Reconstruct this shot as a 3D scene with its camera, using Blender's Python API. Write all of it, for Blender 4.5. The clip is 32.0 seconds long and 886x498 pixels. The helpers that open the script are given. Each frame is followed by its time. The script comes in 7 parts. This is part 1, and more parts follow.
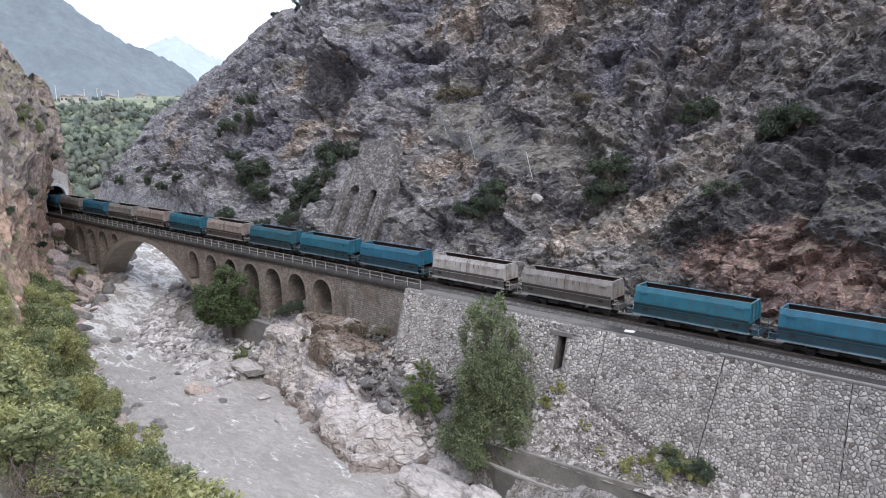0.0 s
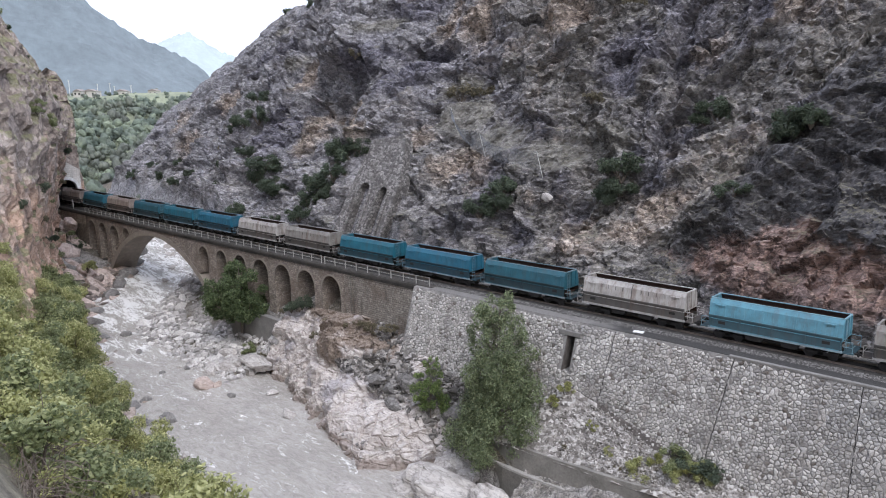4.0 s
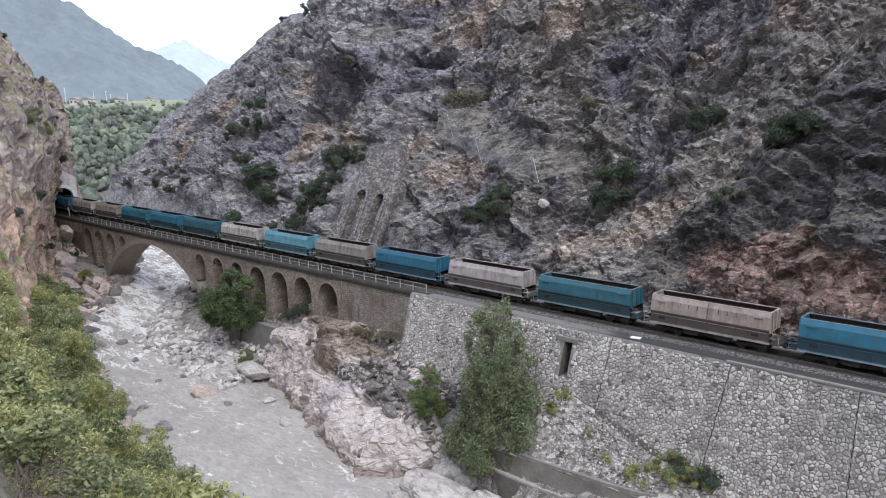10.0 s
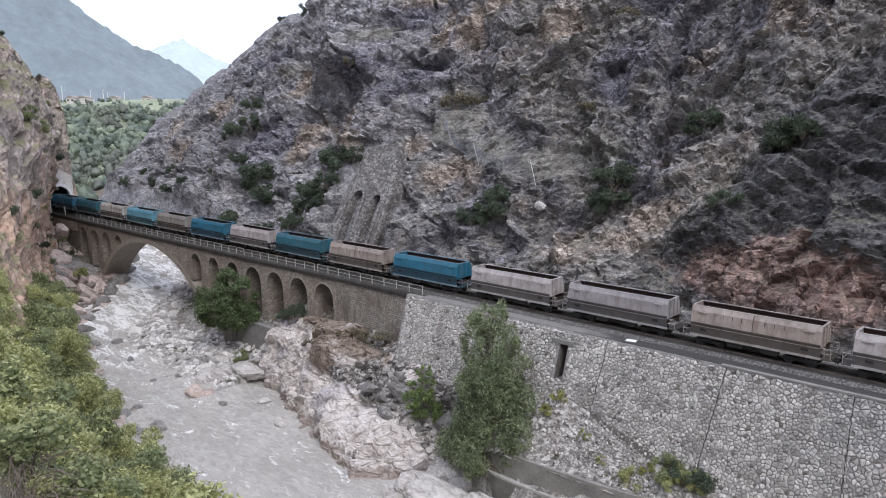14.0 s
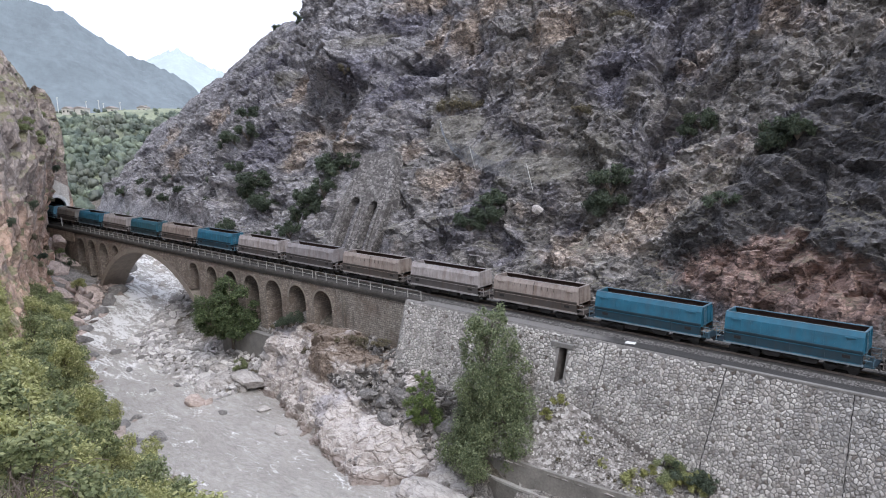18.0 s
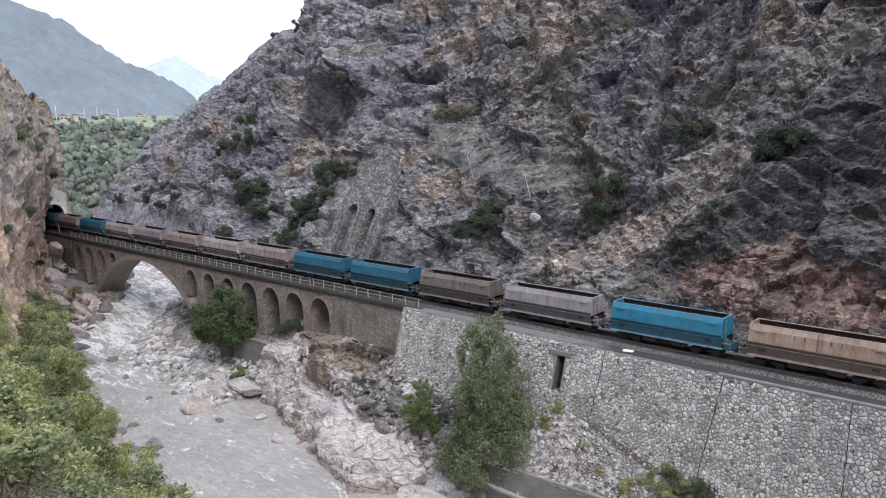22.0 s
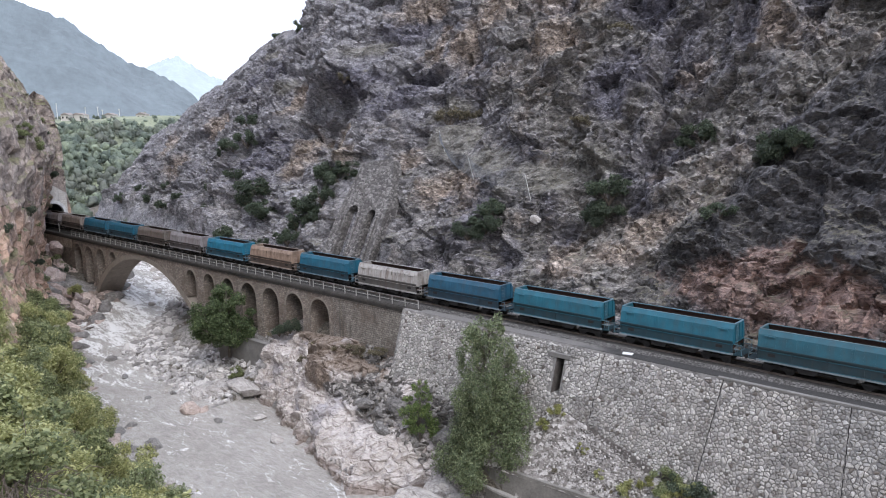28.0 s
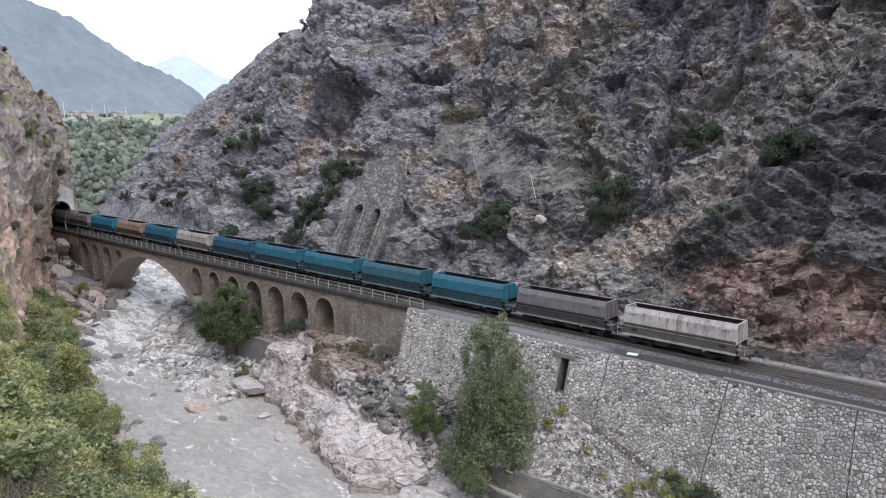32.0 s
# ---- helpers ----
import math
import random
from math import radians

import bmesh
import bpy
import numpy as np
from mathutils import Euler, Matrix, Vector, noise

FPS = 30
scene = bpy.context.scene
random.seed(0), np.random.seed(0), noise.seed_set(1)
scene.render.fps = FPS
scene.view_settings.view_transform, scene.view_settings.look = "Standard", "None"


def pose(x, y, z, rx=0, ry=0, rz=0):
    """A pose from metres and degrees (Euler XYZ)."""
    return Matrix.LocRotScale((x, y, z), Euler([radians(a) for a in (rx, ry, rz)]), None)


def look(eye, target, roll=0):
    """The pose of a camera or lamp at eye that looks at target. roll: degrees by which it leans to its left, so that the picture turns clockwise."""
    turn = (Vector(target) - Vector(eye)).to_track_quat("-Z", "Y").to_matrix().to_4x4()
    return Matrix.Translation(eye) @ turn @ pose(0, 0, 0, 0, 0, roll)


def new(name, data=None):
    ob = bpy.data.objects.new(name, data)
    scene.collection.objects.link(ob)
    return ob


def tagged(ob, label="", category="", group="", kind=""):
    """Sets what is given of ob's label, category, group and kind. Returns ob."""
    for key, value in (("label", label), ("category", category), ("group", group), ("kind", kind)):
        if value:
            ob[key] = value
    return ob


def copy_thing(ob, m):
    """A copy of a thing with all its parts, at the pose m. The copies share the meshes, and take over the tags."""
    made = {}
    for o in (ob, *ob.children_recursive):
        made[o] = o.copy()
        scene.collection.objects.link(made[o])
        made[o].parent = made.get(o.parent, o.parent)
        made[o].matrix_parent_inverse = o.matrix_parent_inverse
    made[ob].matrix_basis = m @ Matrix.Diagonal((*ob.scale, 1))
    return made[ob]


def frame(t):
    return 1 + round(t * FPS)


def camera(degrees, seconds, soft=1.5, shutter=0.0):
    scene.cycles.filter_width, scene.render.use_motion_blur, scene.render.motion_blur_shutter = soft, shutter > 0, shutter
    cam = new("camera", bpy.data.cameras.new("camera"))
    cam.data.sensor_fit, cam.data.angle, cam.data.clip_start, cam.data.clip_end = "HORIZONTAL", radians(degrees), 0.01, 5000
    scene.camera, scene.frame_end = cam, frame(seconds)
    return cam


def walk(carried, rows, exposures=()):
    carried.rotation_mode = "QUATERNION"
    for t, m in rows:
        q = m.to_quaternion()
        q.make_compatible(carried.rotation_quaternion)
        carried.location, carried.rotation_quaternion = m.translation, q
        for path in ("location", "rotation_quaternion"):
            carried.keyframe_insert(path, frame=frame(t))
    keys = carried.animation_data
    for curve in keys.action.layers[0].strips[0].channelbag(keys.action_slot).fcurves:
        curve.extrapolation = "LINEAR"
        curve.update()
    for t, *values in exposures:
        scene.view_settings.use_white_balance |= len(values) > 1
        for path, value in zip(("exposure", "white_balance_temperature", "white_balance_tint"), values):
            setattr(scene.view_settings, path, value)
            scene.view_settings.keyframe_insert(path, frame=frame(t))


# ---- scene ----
# Handheld on the road above the far bank: the eye stays, the view sways.
EYE = (0.0, -64.04, 21.24)
TURNS = (
    (0, 79.062, 1.572, 42.682), (0.5, 79.313, 1.008, 43.020), (1, 79.015, 0.696, 43.609), (1.5, 79.136, 0.692, 43.787),
    (2, 79.261, 0.814, 43.441), (2.5, 79.262, 0.970, 43.202), (3, 79.105, 1.181, 43.312), (3.5, 78.931, 1.129, 43.531),
    (5.5, 78.954, 0.662, 43.230), (6, 78.965, 0.605, 43.034), (6.5, 79.036, 0.775, 42.798), (7, 79.245, 0.672, 42.885),
    (7.5, 79.334, 0.957, 42.765), (8, 79.136, 1.223, 43.116), (8.5, 79.138, 1.325, 43.007), (9, 79.470, 1.209, 43.047),
    (9.5, 79.384, 1.184, 43.151), (10, 79.450, 1.255, 43.236), (10.5, 79.564, 1.223, 43.316), (11, 79.521, 1.138, 43.387),
    (11.5, 79.610, 0.930, 43.543), (12, 79.648, 0.751, 43.313), (12.5, 79.792, 0.692, 43.036), (13, 79.656, 0.718, 42.936),
    (13.5, 79.554, 0.806, 43.037), (14, 79.572, 0.755, 43.041), (14.5, 79.688, 0.808, 43.198), (16.5, 79.846, 0.992, 43.193),
    (17, 79.874, 1.216, 43.101), (17.5, 79.893, 1.428, 43.155), (18, 79.977, 1.610, 42.715), (18.5, 80.150, 1.699, 42.669),
    (19, 80.121, 1.526, 42.690), (19.5, 80.145, 1.321, 42.734), (20, 80.416, 1.208, 42.630), (20.5, 80.685, 1.301, 42.648),
    (21, 80.664, 1.233, 42.550), (21.5, 80.740, 1.362, 42.503), (22, 80.577, 1.481, 42.551), (22.5, 80.550, 1.512, 42.438),
    (23, 80.487, 1.544, 42.437), (23.5, 80.447, 1.615, 42.386), (24, 80.750, 1.208, 42.519), (24.5, 80.727, 1.028, 42.627),
    (25, 80.790, 1.162, 42.573), (25.5, 80.802, 1.123, 42.773), (27.5, 80.805, 1.179, 42.726), (28, 80.705, 1.127, 42.613),
    (28.5, 80.571, 1.237, 42.613), (29, 80.520, 1.199, 42.760), (29.5, 80.584, 1.105, 42.906), (30, 80.580, 0.988, 42.910),
    (30.5, 80.540, 0.762, 42.867), (31, 80.586, 0.744, 42.955), (31.5, 80.690, 0.826, 43.003), (32, 80.664, 0.907, 43.055),
)
cam = camera(63.4, 32.0, soft=1.0)
walk(cam, [(t, pose(*EYE, a, b, c)) for t, a, b, c in TURNS])

# ---- light: a high, even overcast ----
world = bpy.data.worlds.new("overcast_sky")
scene.world = world
world.use_nodes = True
wn, wl = world.node_tree.nodes, world.node_tree.links
sky = wn.new("ShaderNodeTexSky")
sky.sky_type = "NISHITA"
sky.sun_disc = False
sky.sun_elevation, sky.sun_rotation = radians(50), radians(117)
sky.air_density, sky.dust_density, sky.ozone_density = 1.0, 2.0, 1.0
sky.altitude = 300
# a closed, bright cloud cover over the clear sky
cloud = wn.new("ShaderNodeMix")
cloud.data_type = "RGBA"
cloud.inputs[0].default_value = 0.8
cloud.inputs[7].default_value = (9.05, 9.75, 12.0, 1)
wl.new(sky.outputs[0], cloud.inputs[6])
wl.new(cloud.outputs[2], wn["Background"].inputs["Color"])
wn["Background"].inputs["Strength"].default_value = 0.12
sun = new("sun", bpy.data.lights.new("sun", "SUN"))
sun.data.energy, sun.data.angle, sun.data.color = 1.35, radians(30), (1.0, 0.985, 0.97)
sun.matrix_world = look((0, 0, 100), (-55, 28, 26))
scene.view_settings.exposure = 0.55

# ---- noise and mesh tools ----
def lattice(i, j, k, seed):
    n = (i * 374761393 + j * 668265263 + k * 2147483647 + seed * 144665) & 0xFFFFFFFF
    n = ((n ^ (n >> 13)) * 1274126177) & 0xFFFFFFFF
    n = ((n ^ (n >> 16)) * 2246822519) & 0xFFFFFFFF
    return ((n ^ (n >> 15)) & 0xFFFF) / 65535.0


def vnoise(p, seed=0):
    """Smooth value noise in -1..1 at the points p, an array (..., 3)."""
    c = np.floor(p).astype(np.int64)
    f = p - c
    f = f * f * f * (f * (f * 6 - 15) + 10)
    i, j, k = c[..., 0], c[..., 1], c[..., 2]
    out = 0
    for a in (0, 1):
        wa = f[..., 0] if a else 1 - f[..., 0]
        for b in (0, 1):
            wb = f[..., 1] if b else 1 - f[..., 1]
            for d in (0, 1):
                wd = f[..., 2] if d else 1 - f[..., 2]
                out = out + wa * wb * wd * lattice(i + a, j + b, k + d, seed)
    return out * 2 - 1


def fbm(p, octaves=4, seed=0, ridged=False):
    out, amp, norm = 0, 1.0, 0
    for o in range(octaves):
        n = vnoise(p * 2.03**o + 17.3 * o, seed + o)
        out = out + amp * ((1 - 2 * abs(n)) if ridged else n)
        norm += amp
        amp *= 0.5
    return out / norm


def crags(p, seed=0):
    """Cellular noise: distance to the nearest scattered point, the gap to the second one, and the cell's own number."""
    c = np.floor(p).astype(np.int64)
    f1 = np.full(p.shape[:-1], 9.0)
    f2, own = f1.copy(), f1 * 0
    for a in (-1, 0, 1):
        for b in (-1, 0, 1):
            for d in (-1, 0, 1):
                i, j, k = c[..., 0] + a, c[..., 1] + b, c[..., 2] + d
                q = np.stack([i + lattice(i, j, k, seed + 1), j + lattice(i, j, k, seed + 2), k + lattice(i, j, k, seed + 3)], -1)
                r = np.sqrt(((q - p) ** 2).sum(-1))
                near = r < f1
                f2 = np.where(near, f1, np.minimum(f2, r))
                own = np.where(near, lattice(i, j, k, seed + 4), own)
                f1 = np.where(near, r, f1)
    return f1, f2 - f1, own


def facets(p, seed=0):
    """Broken planes: each scattered point owns a tilted face. Gives the face's height, the gap to the next face, and the cell's number."""
    c = np.floor(p).astype(np.int64)
    f1 = np.full(p.shape[:-1], 9.0)
    f2, own, face = f1.copy(), f1 * 0, f1 * 0
    for a in (-1, 0, 1):
        for b in (-1, 0, 1):
            for d in (-1, 0, 1):
                i, j, k = c[..., 0] + a, c[..., 1] + b, c[..., 2] + d
                q = np.stack([i + lattice(i, j, k, seed + 1), j + lattice(i, j, k, seed + 2), k + lattice(i, j, k, seed + 3)], -1) - p
                r = np.sqrt((q * q).sum(-1))
                near = r < f1
                f2 = np.where(near, f1, np.minimum(f2, r))
                own = np.where(near, lattice(i, j, k, seed + 4), own)
                tip = q[..., 0] * (lattice(i, j, k, seed + 5) * 2 - 1) + q[..., 1] * (lattice(i, j, k, seed + 6) * 2 - 1) + q[..., 2] * (lattice(i, j, k, seed + 7) * 2 - 1)
                face = np.where(near, tip, face)
                f1 = np.where(near, r, f1)
    return face, f2 - f1, own


def step(x, lo, hi):
    s = np.clip((x - lo) / (hi - lo), 0, 1)
    return s * s * (3 - 2 * s)


def mesh_of(name, verts, faces, mats, smooth=False, slots=None):
    me = bpy.data.meshes.new(name)
    if isinstance(verts, np.ndarray):
        verts = verts.reshape(-1, 3)
    me.from_pydata(verts if isinstance(verts, list) else verts.tolist(), [], faces if isinstance(faces, list) else faces.tolist())
    for m in mats if isinstance(mats, (list, tuple)) else (mats,):
        me.materials.append(m)
    if smooth:
        me.polygons.foreach_set("use_smooth", [True] * len(me.polygons))
    if slots is not None:
        me.polygons.foreach_set("material_index", slots)
    me.update()
    return me


def sheet(name, grid, mat, smooth=False, keep=None):
    """A mesh over a grid of points (n, m, 3); keep: which of its quads stay."""
    n, m = grid.shape[:2]
    a = np.arange(n * m).reshape(n, m)
    quads = np.stack([a[:-1, :-1], a[1:, :-1], a[1:, 1:], a[:-1, 1:]], -1)
    quads = quads[keep] if keep is not None else quads.reshape(-1, 4)
    return new(name, mesh_of(name, grid, quads, mat, smooth))


def part(name, bm, material, parent, label=""):
    """Links a bmesh (or a mesh) as one mesh object under a thing or a part."""
    if isinstance(bm, bpy.types.Mesh):
        me = bm
    else:
        me = bpy.data.meshes.new(name)
        bm.to_mesh(me)
        bm.free()
    if material is not None:
        me.materials.clear()
        me.materials.append(material)
    ob = new(name, me)
    ob.parent = parent
    if label:
        ob["label"] = label
    return ob


def box(bm, x0, x1, y0, y1, z0, z1, bevel=0.0):
    b = bmesh.new() if bevel else bm
    v = [b.verts.new(c) for c in ((x0, y0, z0), (x1, y0, z0), (x1, y1, z0), (x0, y1, z0), (x0, y0, z1), (x1, y0, z1), (x1, y1, z1), (x0, y1, z1))]
    for f in ((3, 2, 1, 0), (4, 5, 6, 7), (0, 1, 5, 4), (1, 2, 6, 5), (2, 3, 7, 6), (3, 0, 4, 7)):
        b.faces.new([v[i] for i in f])
    if bevel:
        bmesh.ops.bevel(b, geom=list(b.edges), offset=bevel, segments=1, affect="EDGES", profile=0.5)
        tmp = bpy.data.meshes.new("tmp")
        b.to_mesh(tmp)
        b.free()
        bm.from_mesh(tmp)
        bpy.data.meshes.remove(tmp)
    return bm


def boxes(*rows, bevel=0.0):
    bm = bmesh.new()
    for r in rows:
        box(bm, *r, bevel=bevel)
    return bm


def rod(bm, a, b, r, r2=None, n=8, caps=True):
    """A round bar from a to b."""
    a, b = Vector(a), Vector(b)
    r2 = r if r2 is None else r2
    q = (b - a).to_track_quat("Z", "Y")
    rings = []
    for c, rad in ((a, r), (b, r2)):
        rings.append([bm.verts.new(c + q @ Vector((rad * math.cos(2 * math.pi * i / n), rad * math.sin(2 * math.pi * i / n), 0))) for i in range(n)])
    for i in range(n):
        bm.faces.new((rings[0][i], rings[0][(i + 1) % n], rings[1][(i + 1) % n], rings[1][i]))
    if caps:
        bm.faces.new(rings[0][::-1])
        bm.faces.new(rings[1])
    return bm


def pipe(points, r, n=6):
    """A bent pipe: one closed tube through the points."""
    bm = bmesh.new()
    pts = [Vector(p) for p in points]
    rings = []
    for i, c in enumerate(pts):
        a = (pts[i] - pts[i - 1]).normalized() if i else (pts[1] - pts[0]).normalized()
        b = (pts[i + 1] - pts[i]).normalized() if i + 1 < len(pts) else a
        q = (a + b).to_track_quat("Z", "Y")
        rings.append([bm.verts.new(c + q @ Vector((r * math.cos(2 * math.pi * k / n), r * math.sin(2 * math.pi * k / n), 0))) for k in range(n)])
    for u, v in zip(rings, rings[1:]):
        for k in range(n):
            near = min(range(n), key=lambda s_: sum((u[m_].co - v[(m_ + s_) % n].co).length for m_ in range(n)))
            bm.faces.new((u[k], u[(k + 1) % n], v[(k + 1 + near) % n], v[(k + near) % n]))
    bm.faces.new(rings[0][::-1])
    bm.faces.new(rings[-1])
    return bm


def prism(outline, y0, y1, axis="y"):
    """A closed outline in (x, z), pushed from y0 to y1 (axis x: an outline in (y, z) from x0 to x1)."""
    bm = bmesh.new()
    put = (lambda u, w, d: (u, d, w)) if axis == "y" else (lambda u, w, d: (d, u, w))
    near = [bm.verts.new(put(u, w, y0)) for u, w in outline]
    far = [bm.verts.new(put(u, w, y1)) for u, w in outline]
    bm.faces.new(near)
    bm.faces.new(far[::-1])
    n = len(outline)
    for i in range(n):
        bm.faces.new((near[i], far[i], far[(i + 1) % n], near[(i + 1) % n]))
    bmesh.ops.recalc_face_normals(bm, faces=list(bm.faces))
    return bm


def empty(name, m=None):
    ob = new(name)
    ob.empty_display_size = 0.2
    if m is not None:
        ob.matrix_basis = m
    return ob


# ---- materials ----
class Mat:
    """A node material in a few calls."""

    def __init__(self, name, rough=0.8, metal=0.0):
        self.m = bpy.data.materials.new(name)
        self.m.use_nodes = True
        self.n, self.l = self.m.node_tree.nodes, self.m.node_tree.links
        self.b = self.n["Principled BSDF"]
        self.b.inputs["Roughness"].default_value = rough
        self.b.inputs["Metallic"].default_value = metal
        self.co = self.n.new("ShaderNodeTexCoord").outputs["Object"]

    def scaled(self, sx, sy, sz, rot=(0, 0, 0), co=None):
        mp = self.n.new("ShaderNodeMapping")
        mp.inputs["Scale"].default_value = (sx, sy, sz)
        mp.inputs["Rotation"].default_value = rot
        self.l.new(co or self.co, mp.inputs["Vector"])
        return mp.outputs[0]

    def noise(self, scale, detail=4, rough=0.55, co=None, distort=0.0):
        t = self.n.new("ShaderNodeTexNoise")
        t.inputs["Scale"].default_value = scale
        t.inputs["Detail"].default_value = detail
        t.inputs["Roughness"].default_value = rough
        t.inputs["Distortion"].default_value = distort
        self.l.new(co or self.co, t.inputs["Vector"])
        return t.outputs["Fac"]

    def cells(self, scale, co=None, feature="F1", out="Distance", rnd=1.0):
        t = self.n.new("ShaderNodeTexVoronoi")
        t.feature = feature
        t.inputs["Scale"].default_value = scale
        t.inputs["Randomness"].default_value = rnd
        self.l.new(co or self.co, t.inputs["Vector"])
        return t.outputs[out]

    def ramp(self, fac, *stops, ease="LINEAR"):
        r = self.n.new("ShaderNodeValToRGB")
        e = r.color_ramp.elements
        r.color_ramp.interpolation = ease
        for i, (pos, col) in enumerate(stops):
            el = e[i] if i < 2 else e.new(pos)
            el.position = pos
            el.color = (*col, 1) if not isinstance(col, (int, float)) else (col, col, col, 1)
        self.l.new(fac, r.inputs[0])
        return r.outputs[0]

    def mix(self, fac, a, b, blend="MIX"):
        x = self.n.new("ShaderNodeMix")
        x.data_type, x.blend_type = "RGBA", blend
        for sock, val in ((x.inputs[0], fac), (x.inputs[6], a), (x.inputs[7], b)):
            if isinstance(val, (int, float)):
                sock.default_value = val
            elif isinstance(val, tuple):
                sock.default_value = (*val, 1)
            else:
                self.l.new(val, sock)
        return x.outputs[2]

    def math(self, op, a, b=0.0):
        x = self.n.new("ShaderNodeMath")
        x.operation = op
        for sock, val in ((x.inputs[0], a), (x.inputs[1], b)):
            if isinstance(val, (int, float)):
                sock.default_value = val
            else:
                self.l.new(val, sock)
        return x.outputs[0]

    def axis(self, i, co=None):
        s = self.n.new("ShaderNodeSeparateXYZ")
        self.l.new(co or self.co, s.inputs[0])
        return s.outputs[i]

    def island(self):
        return self.n.new("ShaderNodeNewGeometry").outputs["Random Per Island"]

    def chance(self):
        return self.n.new("ShaderNodeObjectInfo").outputs["Random"]

    def colour(self, c):
        if isinstance(c, tuple):
            self.b.inputs["Base Color"].default_value = (*c, 1)
        else:
            self.l.new(c, self.b.inputs["Base Color"])
        return self

    def rough(self, r):
        self.l.new(r, self.b.inputs["Roughness"])
        return self

    def bump(self, h, strength=0.5, dist=0.05):
        b = self.n.new("ShaderNodeBump")
        b.inputs["Strength"].default_value = strength
        b.inputs["Distance"].default_value = dist
        self.l.new(h, b.inputs["Height"])
        self.l.new(b.outputs[0], self.b.inputs["Normal"])
        return self


def rocky(m, tilt, scale=1.0):
    """Broken rock: blocks with dark cracks at two sizes. Gives a tone in 0..1, a crack mask and a height."""
    warp = m.n.new("ShaderNodeVectorMath")
    warp.operation = "MULTIPLY_ADD"
    t = m.n.new("ShaderNodeTexNoise")
    t.inputs["Scale"].default_value = 1.3 * scale
    t.inputs["Detail"].default_value = 5
    m.l.new(m.co, t.inputs["Vector"])
    m.l.new(t.outputs["Color"], warp.inputs[0])
    warp.inputs[1].default_value = (0.9, 0.9, 0.9)
    m.l.new(tilt, warp.inputs[2])
    co = warp.outputs[0]
    own = m.axis(0, m.cells(1.1 * scale, co, "F1", "Color"))
    own2 = m.axis(1, m.cells(3.1 * scale, co, "F1", "Color"))
    edge, edge2 = m.cells(1.1 * scale, co, "DISTANCE_TO_EDGE"), m.cells(3.1 * scale, co, "DISTANCE_TO_EDGE")
    grain = m.noise(7.0 * scale, 8, 0.75)
    tone = m.math("ADD", m.math("MULTIPLY", own, 0.2), m.math("ADD", m.math("MULTIPLY", own2, 0.22), m.math("ADD", m.math("MULTIPLY", grain, 0.45), 0.06)))
    crack = m.math("MAXIMUM", m.ramp(edge, (0.0, 1.0), (0.05, 0.0)), m.ramp(edge2, (0.0, 0.7), (0.06, 0.0)))
    high = m.math("ADD", m.math("ADD", m.ramp(edge, (0.0, 0.0), (0.25, 0.5)), m.ramp(edge2, (0.0, 0.0), (0.3, 0.3))), m.math("ADD", m.math("MULTIPLY", own2, 0.35), m.math("MULTIPLY", grain, 0.3)))
    return tone, crack, high


def chips(m, scale, co, slope):
    """Broken planes: each cell a tilted face. Gives its height in metres, its own tone and the distance to its edge."""
    t = m.n.new("ShaderNodeTexVoronoi")
    t.inputs["Scale"].default_value = scale
    m.l.new(co, t.inputs["Vector"])
    off = m.n.new("ShaderNodeVectorMath")
    off.operation = "SUBTRACT"
    m.l.new(co, off.inputs[0])
    m.l.new(t.outputs["Position"], off.inputs[1])
    way = m.n.new("ShaderNodeVectorMath")
    way.operation = "SUBTRACT"
    m.l.new(t.outputs["Color"], way.inputs[0])
    way.inputs[1].default_value = (0.5, 0.5, 0.5)
    dot = m.n.new("ShaderNodeVectorMath")
    dot.operation = "DOT_PRODUCT"
    m.l.new(off.outputs[0], dot.inputs[0])
    m.l.new(way.outputs[0], dot.inputs[1])
    own = m.axis(0, t.outputs["Color"])
    high = m.math("ADD", m.math("MULTIPLY", dot.outputs["Value"], 2 * slope), m.math("MULTIPLY", own, 0.25 * slope / scale))
    return high, own, m.cells(scale, co, "DISTANCE_TO_EDGE")


def patches(m, spots, ragged, seed):
    """A mask of ragged patches on the slope: spots are rows of x, z and two half-widths."""
    flat = m.n.new("ShaderNodeCombineXYZ")
    m.l.new(m.axis(0), flat.inputs[0])
    m.l.new(m.axis(2), flat.inputs[1])
    best = None
    for x, z, rx, rz in spots:
        mp = m.scaled(1 / rx, 1 / rz, 1.0, co=flat.outputs[0])
        mp.node.inputs["Location"].default_value = (-x / rx, -z / rz, 0)
        far = m.n.new("ShaderNodeVectorMath")
        far.operation = "LENGTH"
        m.l.new(mp, far.inputs[0])
        best = far.outputs["Value"] if best is None else m.math("MINIMUM", best, far.outputs["Value"])
    edge = m.noise(0.22, 7, 0.7, m.scaled(1, 1, 1, (0.3 * seed, 0.2, 0.7 * seed)), 0.5)
    return m.math("ADD", best, m.math("MULTIPLY", m.math("SUBTRACT", edge, 0.5), ragged))


